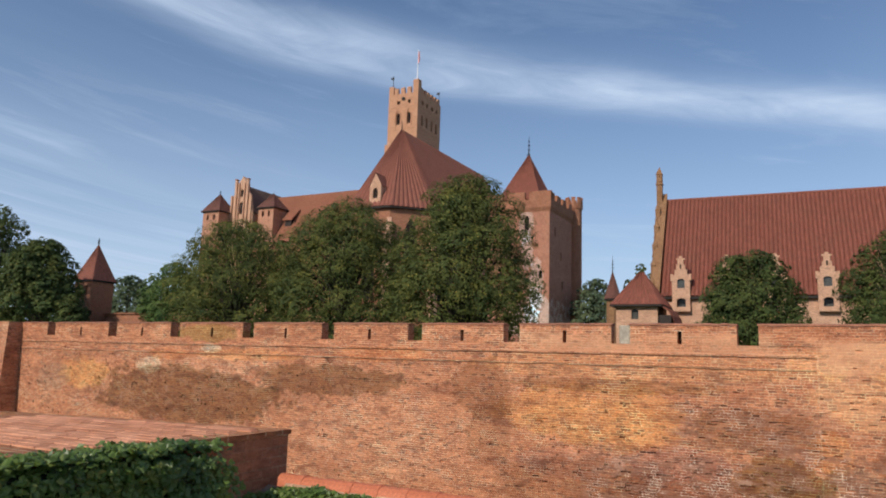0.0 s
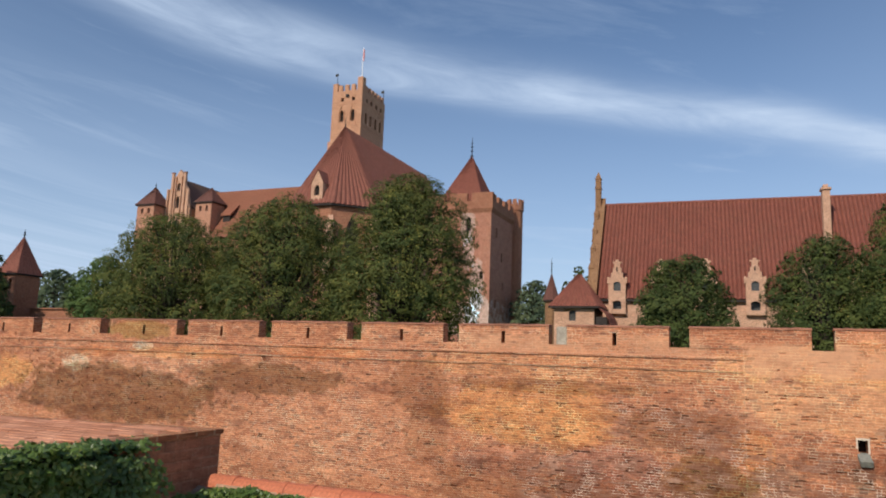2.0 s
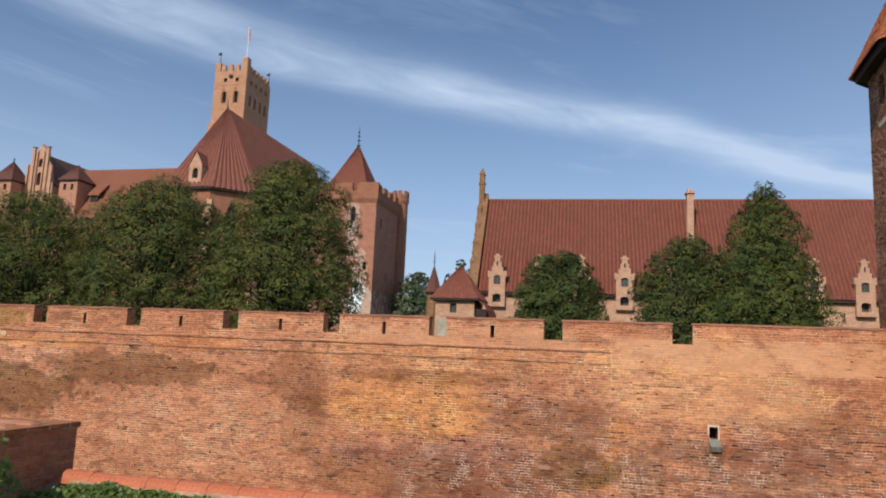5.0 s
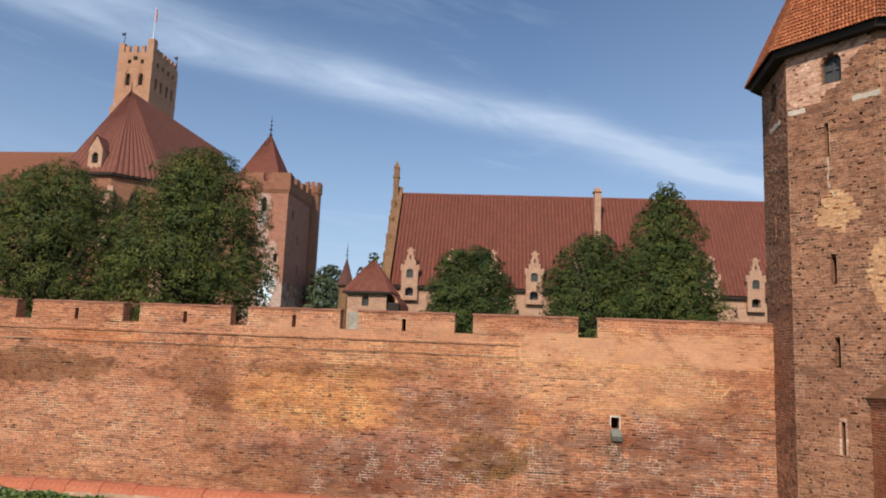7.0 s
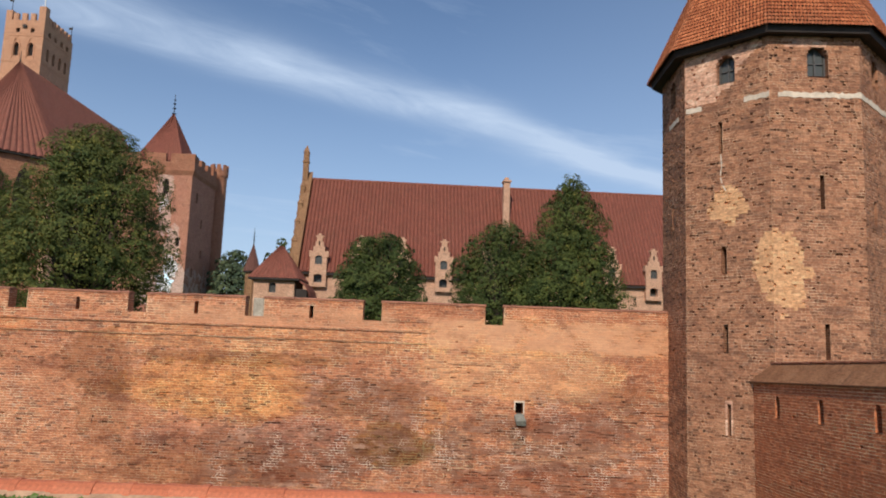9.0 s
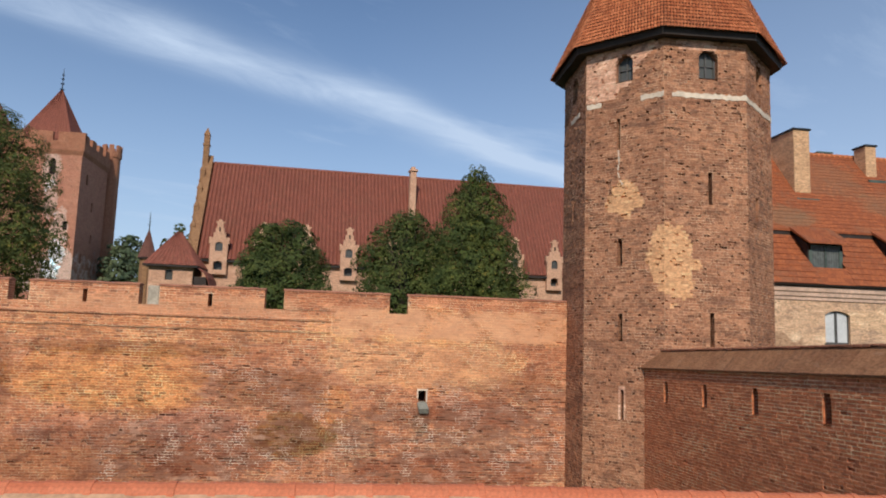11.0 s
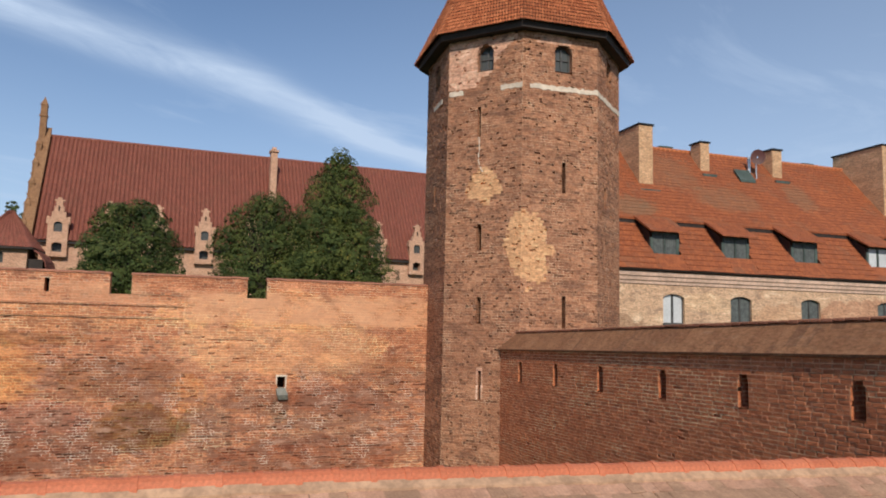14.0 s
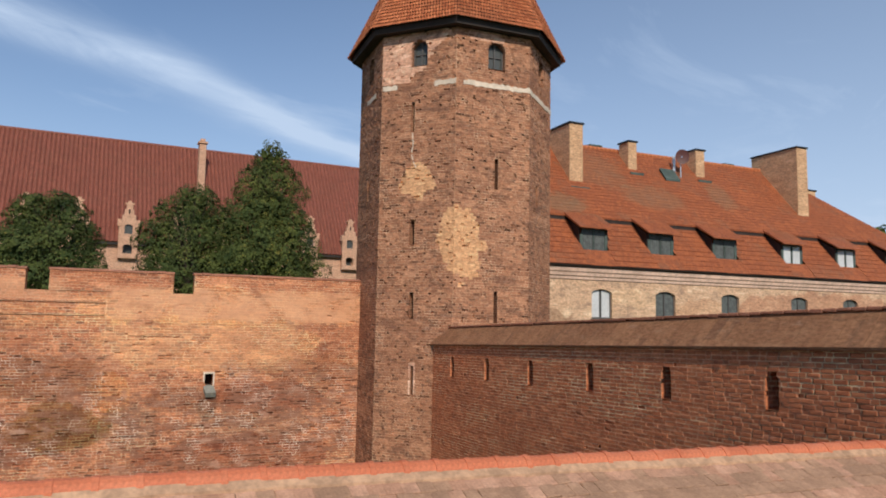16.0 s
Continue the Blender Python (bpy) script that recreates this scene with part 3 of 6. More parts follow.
def pane(at, a, b, c, d, depth, parent, lights=(2, 2), frame_mat=None, glass=None, curtain=False):
    """A window in an opening: frame with bars, glass behind it, and curtains where they show."""
    w = wpart("window", frame_bars(at, a, b, c, d, depth, lights), frame_mat or M_FRAME, parent)
    bm = bmesh.new()
    quad(bm, at(a, c, depth), at(b, c, depth), at(b, d, depth), at(a, d, depth))
    g = part("pane", bm, glass or M_GLASS, w)
    if curtain:
        for s0, s1 in ((a + 0.04, a + (b - a) * 0.44), (a + (b - a) * 0.56, b - 0.04)):
            bm = bmesh.new()
            loft(bm, [[at(s0 + (s1 - s0) * k / 10, h, depth - 0.02 + 0.012 * (k % 2)) for k in range(11)] for h in (c + 0.05, d - 0.08)], closed=False)
            part("curtain", bm, M_CURTAIN if curtain is True else curtain, w)
    return w


def frame_bars(at, a, b, c, d, depth, lights):
    bm = bmesh.new()
    t = min(0.07, (b - a) * 0.1)

    def bar(s0, s1, h0, h1):
        ps = [at(s, h, q) for q in (depth - 0.06, depth - 0.005) for s, h in ((s0, h0), (s1, h0), (s1, h1), (s0, h1))]
        v = [bm.verts.new(p) for p in ps]
        for f in ((3, 2, 1, 0), (4, 5, 6, 7), (0, 1, 5, 4), (1, 2, 6, 5), (2, 3, 7, 6), (3, 0, 4, 7)):
            bm.faces.new([v[k] for k in f])

    bar(a, a + t, c, d), bar(b - t, b, c, d), bar(a + t, b - t, c, c + t), bar(a + t, b - t, d - t, d)
    for k in range(1, lights[0]):
        s = a + (b - a) * k / lights[0]
        bar(s - t / 2, s + t / 2, c + t, d - t)
    for k in range(1, lights[1]):
        h = c + (d - c) * k / lights[1]
        bar(a + t, b - t, h - t / 3, h + t / 3)
    return bm


# closes openings with near-black sheets that stand in for the shade inside
def shade_back(at, holes, depth, parent, name="recess"):
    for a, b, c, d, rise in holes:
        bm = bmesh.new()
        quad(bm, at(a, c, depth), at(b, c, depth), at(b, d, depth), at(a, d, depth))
        wpart(name, bm, M_SHADE, parent)


def ribbed(bm, a0, a1, b0, b1, pitch=0.42, rise=0.09, rows=1):
    """A roof slope of monk-and-nun tiles: round ribs that run from the eave a0-a1 up to the ridge b0-b1."""
    a0, a1, b0, b1 = (Vector(p) for p in (a0, a1, b0, b1))
    n = max(3, int((a1 - a0).length / pitch))
    up = (a1 - a0).cross(b0 - a0 if (b0 - a0).length > 0.01 else b1 - a0).normalized()
    if up.z < 0:
        up = -up
    low, high = [], []
    for k in range(4 * n + 1):
        lift = up * rise * (0.0, 0.75, 1.0, 0.75)[k % 4]
        f = k / (4 * n)
        low.append(bm.verts.new(a0.lerp(a1, f) + lift)), high.append(bm.verts.new(b0.lerp(b1, f) + lift))
    for k in range(4 * n):
        bm.faces.new((low[k], low[k + 1], high[k + 1], high[k]))


def courses(owner, mat, a0, a1, b0, b1, n, step=0.045):
    """A slope of overlapping tile courses from the eave a0-a1 to the ridge b0-b1; the free edges waver."""
    a0, a1, b0, b1 = (Vector(p) for p in (a0, a1, b0, b1))
    nrm = (a1 - a0).cross(b0 - a0).normalized()
    if nrm.z < 0:
        nrm = -nrm
    cols = max(2, int((a1 - a0).length / 0.7))
    for k in range(n):
        bm = bmesh.new()
        p0, p1, q0, q1 = a0.lerp(b0, k / n), a1.lerp(b1, k / n), a0.lerp(b0, (k + 1) / n), a1.lerp(b1, (k + 1) / n)
        low, foot, high = [], [], []
        for j in range(cols + 1):
            g = j / cols
            waver = nrm * (step + random.uniform(-0.3, 0.3) * step)
            low.append(bm.verts.new(p0.lerp(p1, g) + waver))
            foot.append(bm.verts.new(p0.lerp(p1, g)))
            high.append(bm.verts.new(q0.lerp(q1, g)))
        for j in range(cols):
            bm.faces.new((low[j], low[j + 1], high[j + 1], high[j]))
            bm.faces.new((foot[j], foot[j + 1], low[j + 1], low[j]))
        wpart("tile_course", bm, mat, owner)


BED = 0.10            # how far the rough core lies behind the bricks' faces


def brick_skin(owner, at, s0, s1, h0, h1, kinds, seed, worn, holes=(), zone=None, row=0.112, joint=0.021, loose=None, clip=BED, bond=(0.30, 0.30, 0.15)):
    """Courses of single bricks with joints between them. worn(s, h, rs, size) gives how far a brick's face lies behind
    the joints; zone(s, h) names the part that it belongs to; kinds: part name > (joint, brick material, label).
    Bricks for which loose(s, h) holds are set as objects of their own by the place that it returns."""
    rs = random.Random(seed)
    data = {k: ([], [], []) for k in kinds}
    singles = []

    def add(key, pts, faces, slot):
        vs, fs, ms = data[key]
        n = len(vs)
        vs.extend(tuple(at(*p)) for p in pts)
        fs.extend(tuple(n + i for i in f) for f in faces)
        ms.extend([slot] * len(faces))

    base = math.floor((h0 + 7.0) / row)
    for r in range(base, int((h1 + 7.0) / row) + 1):
        a, b = max(h0, r * row - 7.0), min(h1, (r + 1) * row - 7.0)
        if b - a < 0.02:
            continue
        mid = (a + b) / 2
        gaps = []
        for p, q, c, d, rise in holes:
            if c < mid < d:
                f = max(0.0, (mid - (d - rise)) / rise) if rise else 0.0
                half = (q - p) / 2 * math.sqrt(max(0.1, 1 - f * f))
                gaps.append(((p + q) / 2 - half, (p + q) / 2 + half))
        s = s0 - rs.uniform(0, 0.28)
        k = rs.randrange(3)
        while s < s1:
            w = bond[k % 3] + rs.uniform(-0.012, 0.012)
            k += 1
            spans = [(max(s, s0), min(s + w, s1))]
            s += w
            for p, q in gaps:
                spans = [t for u, v in spans for t in ((u, min(v, p)), (max(u, q), v)) if t[1] - t[0] > 0.015]
            for u, v in spans:
                if v - u < 0.015:
                    continue
                m_ = (u + v) / 2
                key = zone(m_, mid) if zone else "brickwork"
                d = min(worn(m_, mid, rs, v - u), clip - 0.004)
                g = joint * rs.uniform(0.6, 1.25)
                add(key, [(u, a, 0), (v, a, 0), (v, a + g, 0), (u, a + g, 0), (u, a + g, 0), (u + g, a + g, 0), (u + g, b, 0), (u, b, 0)], [(0, 1, 2, 3), (4, 5, 6, 7)], 0)
                if loose and v - u > 0.27 and loose(m_, mid) and b - a > row * 0.95:
                    singles.append((u + g, a + g))
                    continue
                j = [rs.uniform(-0.006, 0.006) for _ in range(4)]
                tip = rs.uniform(-0.004, 0.004)
                front_ = [(u + g + j[0] * 0.5, a + g, d), (v, a + g + j[1] * 0.5, d + tip), (v + j[2] * 0.3, b, d + tip), (u + g, b + j[3] * 0.3, d)]
                back_ = [(u + g, a + g, 0), (v, a + g, 0), (v, b, 0), (u + g, b, 0)]
                add(key, front_ + back_, [(0, 1, 2, 3), (0, 4, 5, 1), (1, 5, 6, 2), (2, 6, 7, 3), (3, 7, 4, 0)], 1)
                for edge in (p for gap in gaps for p in gap):
                    for x in (u, v):
                        if abs(x - edge) < 1e-6:
                            add(key, [(x, a, 0), (x, b, 0), (x, b, clip), (x, a, clip)], [(0, 1, 2, 3)], 1)
    for p, q, c, d, rise in holes:
        key = zone((p + q) / 2, c) if zone else "brickwork"
        add(key, [(p, c, -0.01), (q, c, -0.01), (q, c, clip), (p, c, clip), (p, d, -0.01), (q, d, -0.01), (q, d, clip), (p, d, clip)], [(0, 1, 2, 3), (4, 5, 6, 7)], 1)
    for key, (vs, fs, ms) in data.items():
        if not fs:
            continue
        name = key.split(":")[0]
        me = bpy.data.meshes.new(name)
        me.from_pydata(vs, [], fs)
        me.materials.append(kinds[key][0]), me.materials.append(kinds[key][1])
        me.polygons.foreach_set("material_index", ms)
        tagged(under(new(name, me), owner), kinds[key][2], kind="stuff")
    return singles


# ---- ground ----
def make_ground():
    bm = bmesh.new()
    ys = [(-600, -1.0), (-40, 0.0), (3.4, 0.0), (4.9, -0.5), (7.4, -0.5), (7.5, -7.0), (32.5, -7.2), (33.6, -7.2), (33.7, 1.2), (60, 1.6), (130, 2.5), (900, 3), (2500, 3)]
    xs = [-2500, -400, -120, -60, -30, -10, 0, 10, 20, 40, 90, 300, 2500]
    vs = [[bm.verts.new((x, y, z + (0.25 * noise.noise(Vector((x * 0.1, y * 0.1, 0))) if 40 < y < 200 else 0))) for x in xs] for y, z in ys]
    for a, b in zip(vs, vs[1:]):
        for k in range(len(xs) - 1):
            bm.faces.new((a[k], a[k + 1], b[k + 1], b[k]))
    tagged(part("ground", bm, M_GROUND), "mown grass ground with a dry moat below the walls", "ground", kind="structure")


make_ground()

# ---- castle curtain wall with merlons ----
WALL_Y, TOP, SLOT = 33.0, 3.62, 2.74
# centre of each gap between merlons, from the far end to the tower
GAPS = [-48.24, -41.9, -36.12, -30.15, -24.42, -18.9, -13.55, -8.3, -3.02, 2.46]


RUINED = ((4.8, -3.0, 6.0, 1.8), (-5.8, -3.4, 4.4, 1.6), (-2.9, -0.7, 3.0, 1.0), (7.4, -1.2, 3.4, 1.0))


def wall_wear(s, h, rs, size):
    """Most faces stand a little proud; broken ones lie deep, in runs along the courses and thick in the ruined areas."""
    bad = 0.025 + 0.10 * max(0.0, noise.noise(Vector((s * 0.3, h * 0.5, 3.0))))
    for x, z, rx, rz in RUINED:
        if abs(s - x) < rx and abs(h - z) < rz:
            bad += 0.09
    if h > 1.5:
        bad *= 0.3
    if noise.noise(Vector((s * 0.8, h * 5.0, 9.0))) > 0.62 - 1.6 * bad:
        return rs.uniform(0.03, 0.09)
    return rs.uniform(0.02, 0.08) if rs.random() < bad else rs.uniform(-0.013, 0.0)


SINGLE = []
for size in ((0.272, 0.090), (0.266, 0.086), (0.276, 0.092), (0.262, 0.088)):
    one_brick = soft_box(0, -0.012, 0, size[0], 0.05, size[1], 0.007)
    for vert in one_brick.verts:
        vert.co += Vector([random.uniform(-0.003, 0.003) for _ in range(3)])
    SINGLE.append(mesh_of("brick", one_brick, M_WALL_BRICK))


def make_curtain_wall():
    wall = thing("wall_north", "long weathered red brick curtain wall with crenellations", "castle wall", 0, WALL_Y, 0, kind="structure")
    left, right = -51.6, 10.6
    bm = bmesh.new()
    box(bm, left, WALL_Y + BED, -7.4, -0.5, WALL_Y + 1.2, SLOT - 0.004)
    wpart("masonry", bm, M_WALL, wall)
    # the stretch beside the tower is younger and stands a little proud; it holds a small opening
    bm = bmesh.new()
    y = WALL_Y - 0.03
    hole = (3.48, 3.82, -1.12, -0.62, 0)
    pierced(bm, front(y + BED), -0.5, right, -7.4, SLOT, [hole], 0.6)
    quad(bm, (-0.5, y, -7.4), (-0.5, y + 1.2, -7.4), (-0.5, y + 1.2, SLOT), (-0.5, y, SLOT))
    quad(bm, (-0.5, y, SLOT), (right, y, SLOT), (right, y + 1.2, SLOT), (-0.5, y + 1.2, SLOT))
    quad(bm, (-0.5, y + 1.2, -7.4), (right, y + 1.2, -7.4), (right, y + 1.2, SLOT), (-0.5, y + 1.2, SLOT))
    wpart("masonry", bm, M_WALL, wall)
    shade_back(front(y), [hole], 0.7, wall)
    kinds = {"brickwork": (M_WALL_JOINT, M_WALL_BRICK, "weathered red and orange brick courses")}
    brick_skin(wall, front(WALL_Y), left, -0.5, -6.9, SLOT, kinds, 3, wall_wear)
    for u, v in brick_skin(wall, front(y), -0.5, right, -6.9, SLOT, kinds, 4, wall_wear, [hole], loose=lambda u, v: 4.3 < u < 9.2 and -0.55 < v < 1.55)[:300]:
        ob = under(new("brick", random.choice(SINGLE)), wall)
        ob.location = (u, y + random.uniform(-0.004, 0.004), v)
        ob.rotation_euler = (random.uniform(-0.02, 0.02), random.uniform(-0.01, 0.01), random.uniform(-0.02, 0.02))
    # stone surround and spout under the opening
    wpart("surround", boxes((3.42, y - 0.03, -0.62, 3.89, y + 0.1, -0.54), (3.82, y - 0.03, -1.12, 3.88, y + 0.1, -0.62), (3.42, y - 0.025, -0.95, 3.48, y + 0.1, -0.62)), M_LIME, wall, "white lime-washed opening surround")
    bm = bmesh.new()
    loft(bm, [[(3.44, y + 0.05, -1.08), (3.86, y + 0.05, -1.08), (3.86, y + 0.05, -1.30), (3.44, y + 0.05, -1.30)],
              [(3.46, y - 0.12, -1.22), (3.88, y - 0.12, -1.22), (3.90, y - 0.10, -1.42), (3.48, y - 0.10, -1.42)],
              [(3.52, y - 0.24, -1.40), (3.95, y - 0.24, -1.40), (3.94, y - 0.14, -1.60), (3.54, y - 0.14, -1.60)]])
    wpart("spout", bm, M_MOSSY, wall, "grey-green weathered stone spout")
    # merlons, each with a loophole
    edges = [left, *[v for g in GAPS for v in (g - 0.42, g + 0.42)], right]
    slits = (-45.06, -39.1, -33.03, -27.36, -21.68, -16.2, -10.9, -5.75)
    for a, b in zip(edges[::2], edges[1::2]):
        y0 = WALL_Y if b < 0 else WALL_Y - 0.03
        bm = bmesh.new()
        holes = [(c - 0.09, c + 0.09, SLOT + 0.02, TOP - 0.28, 0) for c in slits if a < c < b]
        pierced(bm, front(y0), a, b, SLOT, TOP - 0.06, holes, 0.6)
        pierced(bm, front(y0 + 0.6), a, b, SLOT, TOP - 0.06, holes, 0.0)
        for x in (a, b):
            quad(bm, (x, y0, SLOT), (x, y0 + 0.6, SLOT), (x, y0 + 0.6, TOP - 0.06), (x, y0, TOP - 0.06))
        merlon = wpart("merlon", bm, M_WALL, wall)
        brick_skin(merlon, front(y0 - 0.012), a, b, SLOT, TOP - 0.06, {"brickwork": kinds["brickwork"]}, int(a * 10), wall_wear, holes, clip=0.0)
        shade_back(front(y0), holes, 0.5, wall, "loophole")
        n = max(2, int((b - a) / 0.34))
        bm = bmesh.new()
        for k in range(n):
            u0, u1 = a - 0.04 + (b - a + 0.08) * k / n, a - 0.04 + (b - a + 0.08) * (k + 1) / n - 0.012
            dz = random.uniform(-0.012, 0.012)
            loft(bm, [[(u, y0 - 0.06, TOP - 0.06 + dz), (u, y0 - 0.06, TOP - 0.01 + dz), (u, y0 + 0.3, TOP + 0.05 + dz), (u, y0 + 0.66, TOP - 0.01 + dz), (u, y0 + 0.66, TOP - 0.06 + dz)] for u in (u0, u1)])
        wpart("coping", bm, M_CAP, wall)
    # two thin string courses, of stepped brick, that stop at the younger stretch
    for z, out in ((2.31, 0.07), (1.80, 0.06)):
        bm = bmesh.new()
        x = left
        while x < -0.55:
            w = min(random.uniform(0.9, 1.6), -0.52 - x)
            o, dz = out + random.uniform(-0.012, 0.012), random.uniform(-0.012, 0.012)
            loft(bm, [[(u, WALL_Y + 0.02, z + 0.09 + dz), (u, WALL_Y - o, z + 0.04 + dz), (u, WALL_Y - o, z - 0.03 + dz), (u, WALL_Y + 0.02, z - 0.04 + dz)] for u in (x, x + w - 0.01)])
            x += w
        wpart("string_course", bm, M_WALL, wall)
    # grey stone post beside one gap
    wpart("post", soft_box(-8.38, WALL_Y + 0.06, SLOT - 0.02, -7.89, WALL_Y + 0.5, TOP - 0.06, 0.03), M_STONE, wall, "grey cement patch beside a gap")
    # the far stretch comes forward with a battered corner
    bm = bmesh.new()
    loft(bm, [[(-75, 31.2, -7.4), (-51.0, 31.2, -7.4), (-51.0, 34, -7.4), (-75, 34, -7.4)],
              [(-75, 32.0, TOP), (-51.6, 32.0, TOP), (-51.6, 34, TOP), (-75, 34, TOP)]])
    wpart("buttress", bm, M_WALL, wall)


make_curtain_wall()

# ---- octagonal corner tower ----
TX, TY, TR = 14.48, 31.89, 4.63       # centre and corner radius
FACE0 = math.atan2(-TY, -TX)          # a corner points at the visitor


def corner(k, r=TR):
    a = FACE0 + k * math.pi / 4
    return Vector((TX + r * math.cos(a), TY + r * math.sin(a), 0))


def tower_face(k, r=TR):
    """Places on the face between the corners k and k + 1; s runs from the first corner."""
    a, b = corner(k, r), corner(k + 1, r)
    along_face = (b - a).normalized()
    inward = (Vector((TX, TY, 0)) - (a + b) / 2).normalized()
    return lambda s, h, d: a + along_face * s + inward * d + Vector((0, 0, h))


def tower_wear(s, h, rs, size):
    bad = 0.02 + 0.05 * max(0.0, noise.noise(Vector((s * 0.6, h * 0.4, 6.0))))
    if size < 0.2:
        bad += 0.15
    return rs.uniform(0.03, 0.09) if rs.random() < bad else rs.uniform(-0.015, 0.008)


# repairs of yellow brick: face, place, half sizes
REPAIRS = ((-1, 1.85, 7.7, 0.74, 0.76), (-1, 3.54, 5.2, 0.66, 1.4), (0, 0.3, 5.0, 1.05, 1.5))


def tower_zone(kk, s, h):
    """Which part of the tower's face a brick belongs to."""
    rag = noise.noise(Vector((s * 2.3, h * 2.3, kk)))
    for face, cs, ch, rs_, rh in REPAIRS:
        if face == kk and ((s - cs) / rs_) ** 2 + ((h - ch) / rh) ** 2 < 1 + 0.7 * rag:
            return "repair_patch" if rh > 1 else "repair_patch:small"
    if kk == -1 and h > 12.2 and s < (1.5 + (h - 12.2) * 0.75 if h < 14.0 else 3.1) + 0.5 * rag:
        return "plaster"
    if kk == 0 and h > 13.95 and 0.6 < s + 0.4 * rag < 2.3:
        return "plaster"
    return "brickwork"


def make_corner_tower():
    tower = thing("corner_tower", "octagonal weathered brick tower with a steep red pantile roof", "tower", TX, TY, -7)
    w = (corner(1) - corner(0)).length
    band, top = 12.0, 14.45
    # openings by face: (s, width, bottom, top, arch)
    low = {-1: [(1.55, 0.16, 9.9, 11.25, 0), (1.62, 0.24, 4.95, 6.1, 0.12), (1.66, 0.2, 1.9, 3.0, 0), (1.75, 0.16, -1.3, -0.1, 0)],
           0: [(1.95, 0.17, 7.4, 8.75, 0), (1.97, 0.18, 1.75, 3.05, 0)],
           -2: [(1.7, 0.2, 7.0, 8.3, 0)], 1: [(1.2, 0.4, 7.0, 8.0, 0.1)]}
    high = {-1: [(1.80, 0.78, 12.85, 14.02, 0.34)], 0: [(1.92, 0.82, 12.75, 13.98, 0.34)], -2: [(1.8, 0.78, 12.8, 13.97, 0.34)], 1: [(1.8, 0.78, 12.8, 13.97, 0.34)]}
    for k in range(8):
        kk = k if k < 4 else k - 8
        at = tower_face(kk)
        bm = bmesh.new()
        # s on faces left of the visitor's corner runs towards it from the outside
        lo = [(s - ww / 2, s + ww / 2, a, b, r) for s, ww, a, b, r in low.get(kk, [])]
        hi = [(s - ww / 2, s + ww / 2, a, b, r) for s, ww, a, b, r in high.get(kk, [])]
        seen = -2 <= kk <= 1
        core = tower_face(kk, TR - BED / math.cos(math.pi / 8)) if seen else at
        cw = (corner(1, TR - BED / math.cos(math.pi / 8)) - corner(0, TR - BED / math.cos(math.pi / 8))).length if seen else w
        slip = (w - cw) / 2
        pierced(bm, core, 0, cw, -7.4, top, [(p - slip, q - slip, *o) for p, q, *o in lo + hi], 0.35)
        face = wpart("wall_face", bm, M_TOWER, tower)
        if seen:
            brick_skin(face, at, 0, w, -6.9, top, {
                "brickwork": (M_TOWER_JOINT, M_TOWER_BRICK, "frost-worn brown-red bricks with gaps"),
                "repair_patch": (M_TOWER_PATCH, M_TOWER_PATCH, "pale yellow brick repair"),
                "repair_patch:small": (M_TOWER_PATCH, M_TOWER_PATCH, "small pale yellow brick repair"),
                "plaster": (M_PEEL, M_PEEL, "peeling pale pinkish plaster")}, 20 + kk, tower_wear, lo + hi, lambda s, h, kk=kk: tower_zone(kk, s, h), bond=(0.29, 0.15, 0.15))
        shade_back(at, lo, 0.44, tower, "loophole")
        for a, b, c, d, r in hi:
            pane(at, a, b, c, d, 0.32, tower, (2, 2))
    # lime band, broken in places
    for kk, spans in {-1: ((0.05, 0.75), (2.55, 3.55)), 0: ((0.35, 3.55),), 1: ((0, 3.57),), -2: ((1.2, 2.6),)}.items():
        at = tower_face(kk)
        for s0, s1 in spans:
            bm = bmesh.new()
            n = max(2, int((s1 - s0) / 0.12))
            lo = [(s0 + (s1 - s0) * i / n, band - 0.12 + random.uniform(-0.03, 0.03)) for i in range(n + 1)]
            hi = [(s, h + 0.21 + random.uniform(-0.05, 0.04)) for s, h in lo]
            rings = [[at(*p, -0.02), at(*q, -0.02), at(*q, 0.02), at(*p, 0.02)] for p, q in zip(lo, hi)]
            wpart("lime_band", loft(bmesh.new(), rings), M_LIME, tower, "broken white lime band")
            bm.free()
    # pale crack
    at = tower_face(-1)
    bm = bmesh.new()
    pts = [(1.55, 9.9), (1.58, 9.4), (1.52, 8.95), (1.62, 8.6), (1.75, 8.35)]
    loft(bm, [[at(s - 0.025, z, 0.02), at(s - 0.025, z, -0.01), at(s + 0.025, z, -0.01), at(s + 0.025, z, 0.02)] for s, z in pts])
    wpart("crack_fill", bm, M_LIME, tower)
    for s0, s1, z0, z1 in ((1.60, 1.68, -1.3, -0.05), (1.83, 1.90, -1.25, -0.1), (1.60, 1.90, -0.1, 0.02)):
        wpart("jamb", loft(bmesh.new(), [[at(u, z0, 0.03), at(u, z0, -0.015), at(u, z1, -0.015), at(u, z1, 0.03)] for u in (s0, s1)]), M_PEEL, tower)
    # dark wooden eave: boarded soffit, fascia, gutter edge
    re, ez = 5.17, 14.68
    bm = bmesh.new()
    loft(bm, [ring(TX, TY, top - 0.10, TR - 0.15, 8, FACE0), ring(TX, TY, top - 0.05, TR + 0.12, 8, FACE0), ring(TX, TY, ez - 0.32, re - 0.06, 8, FACE0),
              ring(TX, TY, ez - 0.04, re, 8, FACE0), ring(TX, TY, ez, re - 0.2, 8, FACE0)])
    wpart("eave", bm, M_WOOD_AND_SHADE, tower, "dark stained wooden eave")
